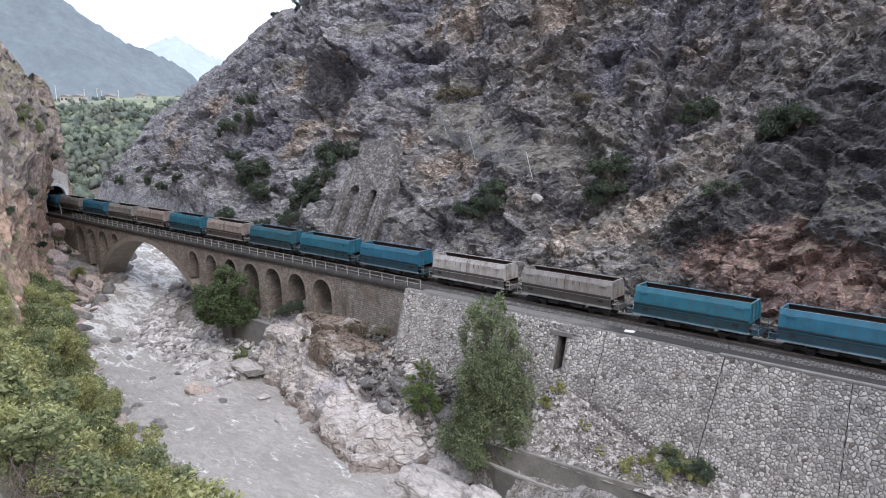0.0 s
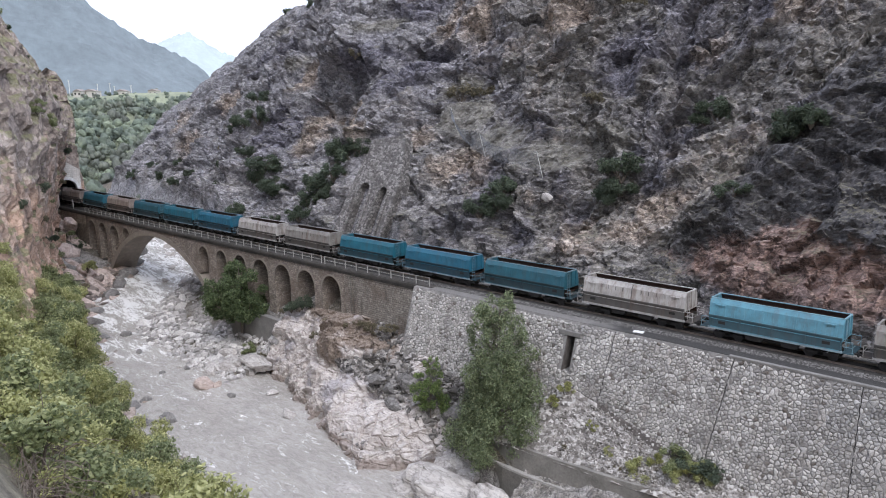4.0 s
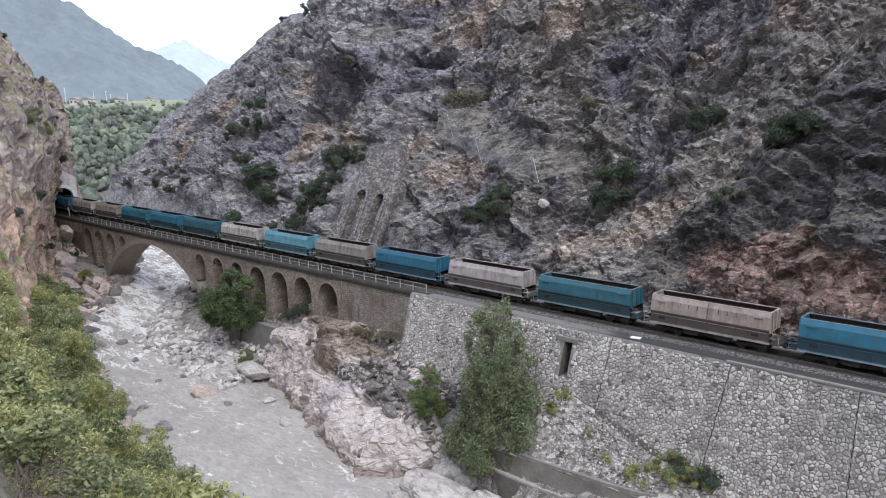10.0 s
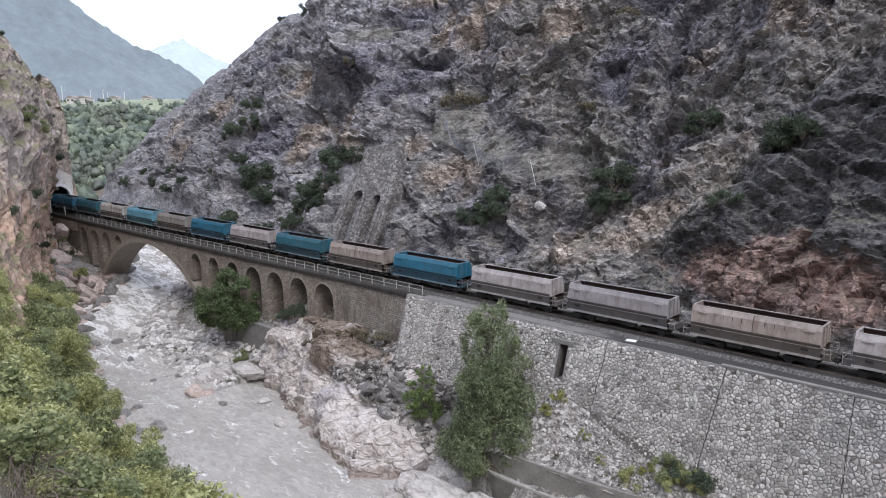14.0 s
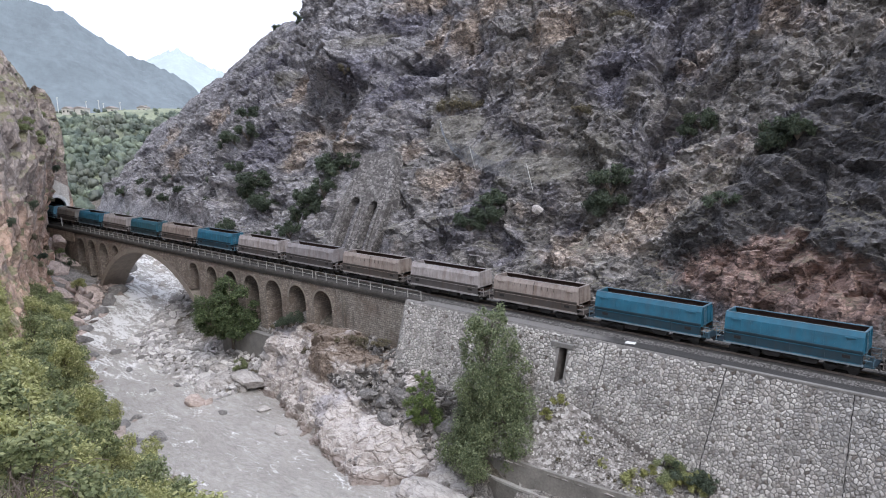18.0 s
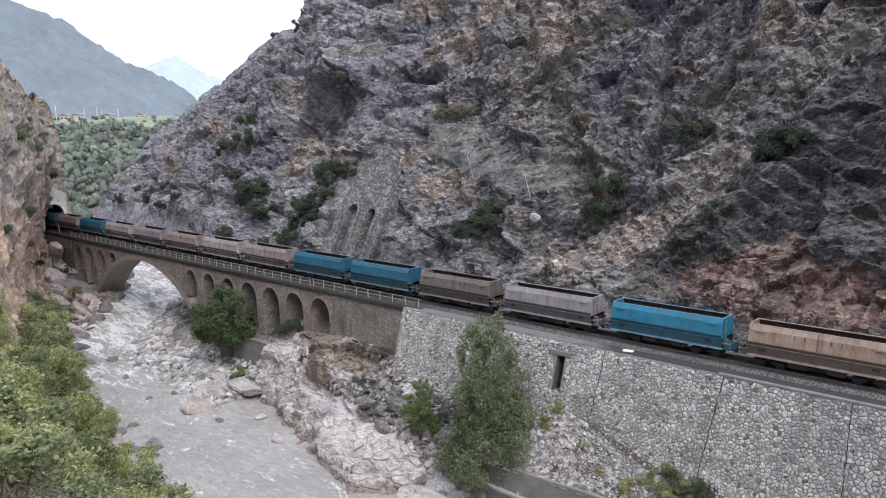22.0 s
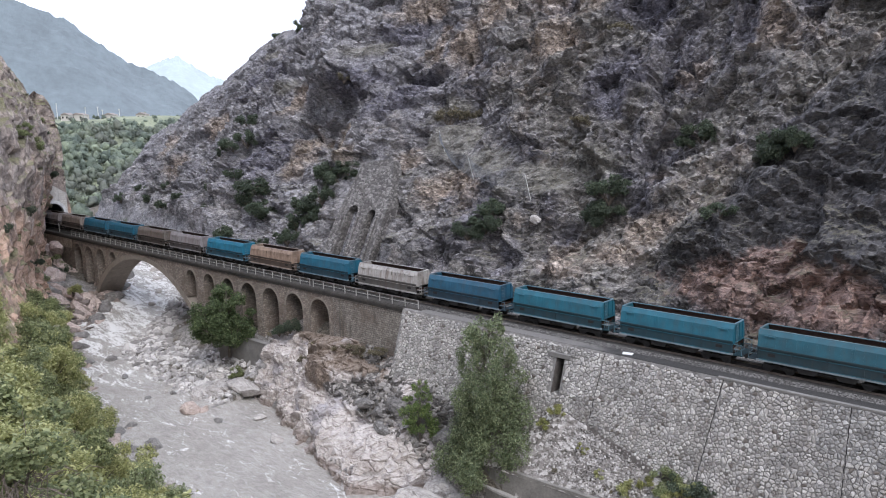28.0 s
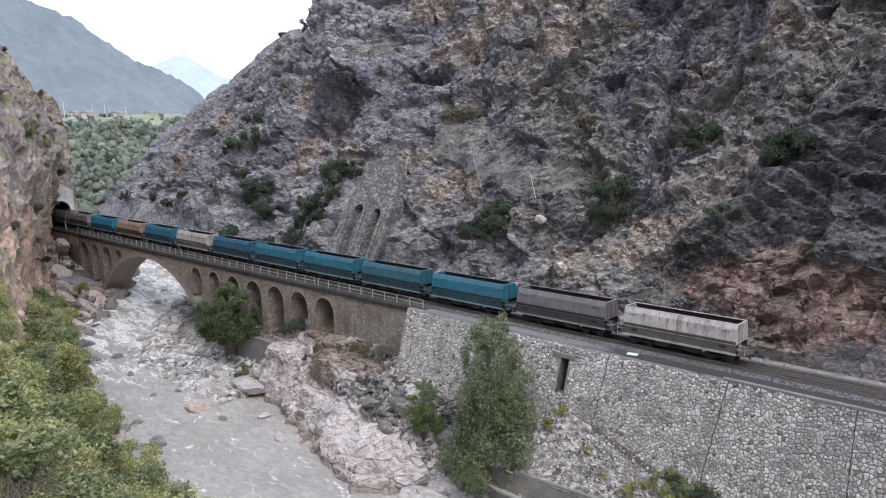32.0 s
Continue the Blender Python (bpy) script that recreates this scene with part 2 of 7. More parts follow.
def mat_rock():
    m = Mat("cliff_rock", 0.9)
    warp = m.n.new("ShaderNodeVectorMath")
    warp.operation = "MULTIPLY_ADD"
    t = m.n.new("ShaderNodeTexNoise")
    t.inputs["Scale"].default_value = 0.8
    t.inputs["Detail"].default_value = 2
    m.l.new(m.co, t.inputs["Vector"])
    m.l.new(t.outputs["Color"], warp.inputs[0])
    warp.inputs[1].default_value = (0.8, 0.8, 0.8)
    m.l.new(m.scaled(0.85, 0.85, 1.35, (0.2, 0.4, 0.1)), warp.inputs[2])
    co = warp.outputs[0]
    beds = m.scaled(0.85, 0.85, 1.2, (0.25, 0.5, 0.2), co)
    high1, own, edge = chips(m, 0.55, co, 0.75)
    high2, flake, edge2 = chips(m, 1.5, beds, 0.8)
    high3, bit, edge3 = chips(m, 4.2, beds, 0.8)
    grain = m.noise(5.0, 7, 0.72)
    # thin beds that dip along the slope
    streak = m.noise(1.3, 8, 0.72, m.scaled(0.9, 0.9, 1.6, (0.25, 0.5, 0.2)), 0.2)
    tone = m.math("ADD", m.math("MULTIPLY", grain, 0.34), m.math("ADD", m.math("MULTIPLY", streak, 0.26), m.math("ADD", m.math("MULTIPLY", own, 0.1), m.math("ADD", m.math("MULTIPLY", flake, 0.15), m.math("MULTIPLY", bit, 0.2)))))
    tone = m.math("ADD", m.math("MULTIPLY", m.math("SUBTRACT", tone, 0.525), 1.5), 0.49)
    crack = m.math("MAXIMUM", m.ramp(edge, (0.0, 1.0), (0.06, 0.0)), m.math("MAXIMUM", m.ramp(edge2, (0.0, 0.9), (0.035, 0.0)), m.ramp(edge3, (0.0, 0.5), (0.012, 0.0))))
    crack = m.math("MULTIPLY", crack, m.ramp(m.noise(0.5, 4), (0.4, 0.1), (0.58, 1.0)))
    high = m.math("ADD", m.math("ADD", high1, high2), m.math("ADD", high3, m.math("MULTIPLY", grain, 0.1)))

    def shades(lo, mid, hi):
        return m.ramp(tone, (0.30, lo), (0.5, mid), (0.72, hi))

    grey = shades((0.08, 0.074, 0.07), (0.208, 0.193, 0.182), (0.46, 0.43, 0.405))
    warm = shades((0.10, 0.078, 0.066), (0.4, 0.325, 0.275), (0.74, 0.63, 0.54))
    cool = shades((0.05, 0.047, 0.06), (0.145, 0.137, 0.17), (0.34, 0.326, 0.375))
    dust = shades((0.105, 0.097, 0.086), (0.21, 0.197, 0.176), (0.38, 0.36, 0.325))
    c = m.mix(m.ramp(m.noise(0.05, 6, 0.65), (0.42, 0.75), (0.54, 0)), grey, cool)
    c = m.mix(m.ramp(m.noise(0.085, 7, 0.72), (0.53, 0), (0.63, 0.7)), c, warm)
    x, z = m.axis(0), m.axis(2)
    # westward the rock pales: distance haze put into its colour
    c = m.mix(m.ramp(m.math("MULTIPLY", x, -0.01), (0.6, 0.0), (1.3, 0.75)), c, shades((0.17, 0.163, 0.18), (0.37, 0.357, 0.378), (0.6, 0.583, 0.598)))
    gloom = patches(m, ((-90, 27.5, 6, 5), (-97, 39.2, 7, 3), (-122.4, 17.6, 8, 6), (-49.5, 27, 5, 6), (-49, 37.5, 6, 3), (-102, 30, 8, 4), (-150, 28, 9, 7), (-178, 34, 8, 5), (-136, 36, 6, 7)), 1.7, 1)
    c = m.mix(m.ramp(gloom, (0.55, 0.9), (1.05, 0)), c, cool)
    sand = patches(m, ((-73.6, 12.8, 3.5, 3.0), (-80.5, 35.9, 2.6, 5), (-48, 5.4, 5, 2.2), (-36.6, 10.9, 2.6, 1.6), (-41, 6.8, 4, 1.6), (-91.5, 17.9, 2.5, 2.5), (-114.5, 15, 2.5, 3), (-87.5, 35.5, 3, 5), (-81, 36.5, 3.5, 5), (-96, 43.8, 7, 3.5), (-77, 40.5, 5, 4), (-113, 17.6, 3.5, 5), (-104, 20.5, 4, 3), (-97.5, 22.3, 5, 2.5), (-69.5, 13.7, 5, 2.6), (-82, 16.8, 3, 2.5), (-62, 34, 5, 4), (-38.6, 9.4, 3, 2), (-30, 32.6, 2, 4), (-121.6, 28.6, 3.5, 4), (-219, 19, 9, 5), (-204, 12, 10, 5), (-187, 24, 8, 5), (-160, 16, 8, 4)), 1.7, 2)
    c = m.mix(m.ramp(sand, (0.45, 0.95), (1.05, 0)), c, warm)
    scree = patches(m, ((-75, 19.8, 6, 3.4), (-66.5, 16.8, 7, 2.4), (-101.7, 36.4, 5, 1.8), (-79, 24.5, 4, 2.5), (-57, 14.8, 8, 2.4), (-171, 42.5, 7, 1.8), (-49, 17, 6, 2.5), (-128, 31, 4, 2)), 1.2, 3)
    c = m.mix(m.ramp(scree, (0.6, 0.92), (1.1, 0)), c, dust)
    x, z = m.axis(0), m.axis(2)
    # the dark slabs beyond the slanting seam, and the pale vein that runs along it
    side = m.math("SUBTRACT", m.math("ADD", x, 31.5), m.math("MULTIPLY", m.math("SUBTRACT", z, 14.0), 0.8))
    side = m.math("ADD", side, m.math("MULTIPLY", m.math("SUBTRACT", m.noise(0.4, 5, 0.65), 0.5), 2.5))
    dark = m.math("MULTIPLY", m.ramp(m.math("MULTIPLY", side, 0.2), (0.0, 0), (0.6, 1)), m.ramp(m.math("MULTIPLY", z, 0.1), (0.2, 0), (0.5, 0.9)))
    c = m.mix(dark, c, shades((0.028, 0.027, 0.029), (0.08, 0.076, 0.079), (0.2, 0.191, 0.19)))
    vein = m.ramp(m.math("ABSOLUTE", side), (0.2, 0.85), (0.8, 0.0))
    c = m.mix(m.math("MULTIPLY", vein, m.ramp(m.math("MULTIPLY", z, 0.1), (0.95, 0), (1.3, 1))), c, shades((0.15, 0.135, 0.12), (0.34, 0.31, 0.28), (0.6, 0.55, 0.5)))
    # iron-stained foot of the slope beside the line
    ax = m.math("ABSOLUTE", m.math("ADD", x, 22.0))
    zone = m.math("ADD", m.math("MULTIPLY", ax, 0.06), m.math("MULTIPLY", m.math("ABSOLUTE", m.math("SUBTRACT", z, 5.0)), 0.17))
    zone = m.math("SUBTRACT", zone, m.math("MULTIPLY", m.noise(0.24, 6, 0.72), 1.45))
    red = shades((0.1, 0.066, 0.056), (0.31, 0.205, 0.172), (0.52, 0.37, 0.318))
    c = m.mix(m.ramp(zone, (0.0, 0.92), (0.22, 0.0)), c, red)
    # dry grass and scree where it lies flatter
    up = m.n.new("ShaderNodeSeparateXYZ")
    m.l.new(m.n.new("ShaderNodeNewGeometry").outputs["Normal"], up.inputs[0])
    soil = m.math("MULTIPLY", m.ramp(up.outputs[2], (0.55, 0), (0.85, 1)), m.ramp(m.noise(0.3, 5), (0.45, 0), (0.6, 0.7)))
    c = m.mix(soil, c, m.ramp(m.noise(3.0, 8, 0.75), (0.35, (0.05, 0.05, 0.03)), (0.65, (0.24, 0.215, 0.15))))
    c = m.mix(m.math("MULTIPLY", crack, 0.65), c, (0.025, 0.023, 0.025))
    m.colour(c)
    m.bump(high, 0.85, 0.85)
    return m.m


def mat_ground():
    m = Mat("rocky_ground", 0.95)
    tone, crack, high = rocky(m, m.scaled(1.0, 1.0, 1.0, (0.5, 0.3, 0.2)), 1.3)
    big = m.noise(0.12, 5, 0.6)
    grey = m.ramp(tone, (0.25, (0.15, 0.141, 0.135)), (0.5, (0.4, 0.376, 0.36)), (0.8, (0.66, 0.63, 0.605)))
    brown = m.ramp(tone, (0.25, (0.045, 0.04, 0.03)), (0.5, (0.15, 0.125, 0.092)), (0.8, (0.34, 0.3, 0.245)))
    soil = m.math("ADD", big, m.ramp(m.math("MULTIPLY", m.math("ABSOLUTE", m.math("ADD", m.axis(0), 67.0)), 0.06), (0.75, 0.13), (1.0, 0.0)))
    soil = m.math("ADD", soil, m.ramp(m.math("ADD", m.math("MULTIPLY", m.axis(2), 0.1), 1.6), (0.2, -0.1), (0.6, 0.06)))
    c = m.mix(m.ramp(soil, (0.46, 0.1), (0.6, 0.95)), grey, brown)
    # pinkish rock under the far end, bare water-worn bedrock along the foot of the bank
    x, z = m.axis(0), m.axis(2)
    c = m.mix(m.ramp(m.math("ADD", m.math("MULTIPLY", x, -0.01), m.math("MULTIPLY", m.noise(0.2, 5), 0.3)), (1.42, 0.0), (1.5, 0.85)), c, m.ramp(tone, (0.25, (0.26, 0.205, 0.182)), (0.5, (0.56, 0.455, 0.405)), (0.8, (0.78, 0.67, 0.61))))
    band = m.math("ADD", m.math("ABSOLUTE", m.math("MULTIPLY", m.math("ADD", x, 68.0), 0.055)), m.math("MULTIPLY", m.math("ADD", z, 17.5), 0.26))
    band = m.math("ADD", band, m.math("MULTIPLY", m.math("SUBTRACT", m.noise(0.35, 6, 0.65), 0.5), 0.9))
    worn = m.ramp(m.noise(0.9, 9, 0.68, m.scaled(0.6, 1.2, 2.2, (0.4, 0.3, 0.15)), 1.0), (0.34, (0.25, 0.215, 0.195)), (0.5, (0.47, 0.43, 0.4)), (0.66, (0.62, 0.585, 0.555)))
    c = m.mix(m.math("MULTIPLY", crack, 0.8), c, (0.03, 0.028, 0.026))
    c = m.mix(m.ramp(band, (0.75, 0.95), (0.95, 0.0)), c, worn)
    m.colour(c)
    m.bump(high, 0.9, 0.2)
    return m.m


def mat_bank():
    m = Mat("near_bank_rock_and_scrub", 0.95)
    warp = m.n.new("ShaderNodeVectorMath")
    warp.operation = "MULTIPLY_ADD"
    t = m.n.new("ShaderNodeTexNoise")
    t.inputs["Scale"].default_value = 0.6
    t.inputs["Detail"].default_value = 5
    m.l.new(m.co, t.inputs["Vector"])
    m.l.new(t.outputs["Color"], warp.inputs[0])
    warp.inputs[1].default_value = (1.2, 1.2, 1.2)
    m.l.new(m.scaled(0.9, 0.9, 0.75, (0.3, 0.2, 0)), warp.inputs[2])
    co = warp.outputs[0]
    high1, own, edge = chips(m, 0.45, co, 0.7)
    high2, flake, edge2 = chips(m, 1.6, co, 0.75)
    grain = m.noise(3.5, 8, 0.72)
    tone = m.math("ADD", m.math("MULTIPLY", own, 0.14), m.math("ADD", m.math("MULTIPLY", flake, 0.2), m.math("ADD", m.math("MULTIPLY", grain, 0.5), m.math("MULTIPLY", m.noise(0.5, 5), 0.2))))
    crack = m.math("MAXIMUM", m.ramp(edge, (0.0, 0.8), (0.05, 0.0)), m.ramp(edge2, (0.0, 0.6), (0.03, 0.0)))
    rock = m.ramp(tone, (0.3, (0.13, 0.104, 0.09)), (0.5, (0.33, 0.272, 0.238)), (0.72, (0.58, 0.495, 0.44)))
    orange = m.ramp(tone, (0.3, (0.26, 0.165, 0.118)), (0.5, (0.58, 0.39, 0.292)), (0.72, (0.8, 0.59, 0.47)))
    low = m.ramp(m.math("ADD", m.math("MULTIPLY", m.axis(2), 0.022), m.noise(0.12, 5, 0.65)), (0.58, 0.95), (0.8, 0))
    c = m.mix(low, rock, orange)
    c = m.mix(m.ramp(m.noise(0.2, 6, 0.7, m.scaled(1.6, 1.6, 0.5)), (0.52, 0.0), (0.64, 0.6)), c, (0.2, 0.17, 0.16))
    up = m.n.new("ShaderNodeSeparateXYZ")
    m.l.new(m.n.new("ShaderNodeNewGeometry").outputs["Normal"], up.inputs[0])
    soil = m.math("MULTIPLY", m.ramp(up.outputs[2], (0.3, 0), (0.6, 1)), m.ramp(m.noise(0.3, 5), (0.35, 0), (0.5, 0.9)))
    c = m.mix(soil, c, m.ramp(m.noise(3.0, 8, 0.75), (0.35, (0.1, 0.1, 0.05)), (0.65, (0.29, 0.275, 0.155))))
    c = m.mix(m.math("MULTIPLY", crack, 0.5), c, (0.07, 0.058, 0.052))
    m.colour(c)
    m.bump(m.math("ADD", m.math("ADD", high1, high2), m.math("MULTIPLY", grain, 0.25)), 0.8, 0.75)
    return m.m


def mat_plain(name, col, rough=0.8, metal=0.0, grain=3.0, spread=0.35, bump=0.15, fine=25.0):
    m = Mat(name, rough, metal)
    dark = tuple(c * (1 - spread) for c in col)
    lite = tuple(min(1, c * (1 + spread)) for c in col)
    n = m.mix(0.4, m.noise(grain, 5, 0.65), m.noise(fine, 4, 0.6))
    m.colour(m.ramp(n, (0.3, dark), (0.7, lite)))
    m.bump(n, bump, 0.05)
    return m.m


def mat_masonry(name, c0, c1, joint, size, flat=1.9, stain=(0.14, 0.095, 0.07)):
    """Coursed squared stone: uneven blocks in rows, with sunken joints."""
    m = Mat(name, 0.9)
    flatco = m.n.new("ShaderNodeCombineXYZ")
    wob = m.math("MULTIPLY", m.math("SUBTRACT", m.noise(1.1, 4), 0.5), size * 1.2)
    wob2 = m.math("MULTIPLY", m.math("SUBTRACT", m.noise(1.7, 4), 0.5), size * 0.8)
    m.l.new(m.math("ADD", m.math("ADD", m.axis(0), m.axis(1)), wob), flatco.inputs[0])
    m.l.new(m.math("ADD", m.axis(2), wob2), flatco.inputs[1])
    t = m.n.new("ShaderNodeTexBrick")
    t.inputs["Color1"].default_value = (0, 0, 0, 1)
    t.inputs["Color2"].default_value = (1, 1, 1, 1)
    t.inputs["Mortar"].default_value = (0.5, 0.5, 0.5, 1)
    t.inputs["Scale"].default_value = 1.0
    t.inputs["Mortar Size"].default_value = size * 0.09
    t.inputs["Mortar Smooth"].default_value = 0.4
    t.inputs["Brick Width"].default_value = size * flat
    t.inputs["Row Height"].default_value = size
    t.offset, t.squash, t.squash_frequency = 0.43, 0.7, 3
    m.l.new(flatco.outputs[0], t.inputs["Vector"])
    own = m.math("ADD", m.math("MULTIPLY", m.axis(0, t.outputs["Color"]), 0.55), m.math("MULTIPLY", m.noise(2.2, 5, 0.7), 0.55))
    c = m.ramp(own, (0.1, c0), (0.9, c1))
    c = m.mix(m.ramp(m.noise(7.0, 8, 0.75), (0.36, 0.6), (0.55, 0.0)), c, tuple(x * 0.4 for x in c0))
    c = m.mix(m.ramp(m.noise(0.3, 6, 0.65), (0.46, 0.0), (0.66, 0.65)), c, stain)
    c = m.mix(m.ramp(m.noise(1.0, 5, 0.6, m.scaled(1.2, 1.2, 0.15)), (0.52, 0.0), (0.7, 0.5)), c, (0.05, 0.046, 0.042))
    c = m.mix(t.outputs["Fac"], c, joint)
    m.colour(c)
    m.bump(m.math("ADD", m.math("MULTIPLY", m.math("SUBTRACT", 1.0, t.outputs["Fac"]), 0.8), m.math("MULTIPLY", m.noise(6, 6, 0.7), 0.5)), 0.9, 0.07)
    return m.m


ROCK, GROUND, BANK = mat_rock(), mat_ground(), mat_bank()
CONCRETE = mat_plain("old_concrete", (0.19, 0.18, 0.168), 0.9, grain=0.7, fine=8)
WET_CONCRETE = mat_plain("stained_river_concrete", (0.2, 0.187, 0.168), 0.85, grain=0.5, fine=5, spread=0.45)
PALE_CONCRETE = mat_plain("worn_pale_concrete", (0.36, 0.345, 0.32), 0.9, grain=1.2, fine=9)
VIADUCT_STONE = mat_masonry("viaduct_masonry", (0.16, 0.13, 0.107), (0.45, 0.38, 0.318), (0.13, 0.115, 0.1), 0.28)
RING_STONE = mat_plain("dressed_arch_stone", (0.25, 0.215, 0.18), 0.9, grain=0.8, fine=7)
ABUTMENT_STONE = mat_masonry("abutment_masonry", (0.20, 0.175, 0.15), (0.43, 0.385, 0.33), (0.085, 0.076, 0.068), 0.3)
PORTAL_STONE = mat_masonry("portal_masonry", (0.38, 0.32, 0.25), (0.60, 0.53, 0.43), (0.26, 0.22, 0.18), 0.5, 1.9, (0.3, 0.24, 0.18))
PALE_PORTAL = mat_masonry("limewashed_portal_masonry", (0.68, 0.64, 0.59), (0.86, 0.83, 0.78), (0.55, 0.5, 0.45), 0.5, 1.9, (0.6, 0.54, 0.48))
WHITE_STONE = mat_plain("whitewashed_arch_stone", (0.78, 0.76, 0.73), 0.85, grain=1.5)
MORTAR = mat_plain("grey_mortar", (0.22, 0.208, 0.195), 0.95, grain=0.8, fine=7, spread=0.55)
# darkened: shade of the slot and the wall foot put into the colour
DARKENED = mat_plain("darkened_masonry", (0.1, 0.088, 0.08), 0.95, grain=1.4, fine=9, spread=0.65, bump=0.9)
# near black, for the bore, the slot back, open joints and panes
NEAR_BLACK = mat_plain("near_black_surface", (0.035, 0.033, 0.032), 0.95)


def mat_ballast():
    """Speckled crushed stone; on the viaduct the shade beside the train is put into the colour."""
    m = Mat("grey_ballast", 0.95)
    bits = m.mix(0.5, m.axis(0, m.cells(9.0, None, "F1", "Color")), m.noise(12, 5, 0.7))
    clean = m.ramp(bits, (0.25, (0.04, 0.037, 0.035)), (0.5, (0.1, 0.094, 0.09)), (0.75, (0.2, 0.19, 0.181)))
    shaded = m.ramp(bits, (0.25, (0.014, 0.013, 0.012)), (0.75, (0.055, 0.052, 0.049)))
    m.colour(m.mix(m.ramp(m.math("MULTIPLY", m.axis(0), -0.01), (0.55, 0.0), (0.7, 1.0)), clean, shaded))
    m.bump(bits, 0.9, 0.06)
    return m.m


BALLAST = mat_ballast()
# oily, and with the shade under the wagons put into the colour
UNDER_TRAIN = mat_plain("shaded_oily_ballast", (0.04, 0.037, 0.034), 0.9, grain=2.0, fine=14, spread=0.5, bump=0.9)


def mat_path():
    """Black grit over the wall, dusty and paler towards the viaduct."""
    m = Mat("dark_grit_path", 0.95)
    grit = m.noise(14, 6, 0.75)
    dark = m.ramp(grit, (0.3, (0.022, 0.021, 0.02)), (0.7, (0.062, 0.059, 0.057)))
    dust = m.ramp(grit, (0.3, (0.09, 0.085, 0.08)), (0.7, (0.26, 0.245, 0.23)))
    edge = m.math("ADD", m.math("MULTIPLY", m.math("ADD", m.axis(0), 36.0), 0.06), m.noise(0.5, 5))
    m.colour(m.mix(m.ramp(edge, (0.3, 1.0), (0.75, 0.0)), dark, dust))
    m.bump(grit, 0.6, 0.05)
    return m.m


PATH_DIRT = mat_path()
STEEL = mat_plain("worn_rail_steel", (0.24, 0.2, 0.17), 0.45, 0.7)
RAILING = mat_plain("pale_painted_railing", (0.33, 0.315, 0.29), 0.7)
# stains, plus the shade between railing and train put into the colour
DECK = mat_plain("stained_shaded_deck_stone", (0.06, 0.054, 0.048), 0.92, grain=0.8, fine=7, spread=0.5)
UNDER = mat_plain("grimy_underframe", (0.022, 0.02, 0.019), 0.85)
COAL = mat_plain("coal_dusted_hopper_inside", (0.055, 0.03, 0.022), 0.95, spread=0.5)

# ---- the lie of the land: rail top is z = 0, the line runs along x, the river lies near z = -18 ----
WATER_Z = -18.0
SHORE_R = np.array([(400, -17), (60, -17), (0, -17), (-40, -16.5), (-55, -16.3), (-69, -14.5), (-85, -10.2), (-90, -11.6), (-97.6, -13.8), (-107, -12.4), (-119, -13), (-125.8, -12.6), (-131.6, -8), (-138, -1.6), (-144.3, 4.4), (-149.6, 10.7), (-162, 19.1), (-172, 23.5), (-190, 27), (-230, 29), (-330, 38), (-700, 80)], float)
SHORE_L = np.array([(400, -40), (70, -36), (0, -34), (-40, -32), (-69, -29.5), (-83, -28), (-97, -26), (-112, -22.5), (-125, -18.8), (-137, -15.5), (-144, -10), (-151, -3), (-165, 6), (-174, 10), (-187, 13), (-200, 15), (-260, 20), (-340, 28), (-720, 70)], float)


def level(x):
    """The river's surface: rapids above the bridge, flat below."""
    return np.interp(x, (-330, -260, -200, -170, -150, -130, -112), (-8, -8.5, -10, -12, -14.3, -16.8, WATER_Z))


def smoothed(line, n):
    """A polyline cut into n even steps, with its corners eased."""
    for _ in range(2):
        q = 0.75 * line[:-1] + 0.25 * line[1:]
        r = 0.25 * line[:-1] + 0.75 * line[1:]
        line = np.concatenate([line[:1], np.stack([q, r], 1).reshape(-1, 2), line[-1:]])
    s = np.concatenate([[0], np.cumsum(np.linalg.norm(np.diff(line, axis=0), axis=1))])
    at = np.linspace(0, s[-1], n)
    return np.stack([np.interp(at, s, line[:, k]) for k in (0, 1)], -1)


LEFT, RIGHT = smoothed(SHORE_L, 500), smoothed(SHORE_R, 500)
RIGHT_X, RIGHT_Y = RIGHT[np.argsort(RIGHT[:, 0])].T


def beyond(x, y, line, side):
    """How far (x, y) lies beyond a shoreline, by its height over it along y."""
    order = np.argsort(line[:, 0])
    xs, ys = line[order, 0], line[order, 1]
    slope = np.gradient(ys, xs)
    off = y - np.interp(x, xs, ys)
    return side * off / np.sqrt(1 + np.interp(x, xs, slope) ** 2)


RISE_D = (0, 3, 7, 11, 22)
RISE_X = (-200, -120, -104, -96, -88, -72, -56, -38, -24, 0)
RISE_Z = ((-18, -18, -18, -18, -18, -18, -18, -18, -18, -18), (-17.2, -17.1, -17.0, -17.0, -15.6, -15.0, -15.4, -16.2, -16.2, -16), (-16.6, -16.6, -16.5, -16.0, -8.9, -9.2, -11.5, -13.2, -13.2, -13), (-16, -15, -10.6, -9.6, -6.4, -6.5, -8.3, -7.2, -9.6, -10), (-13, -12, -9, -9, -6, -5.5, -7, -6, -8, -9))


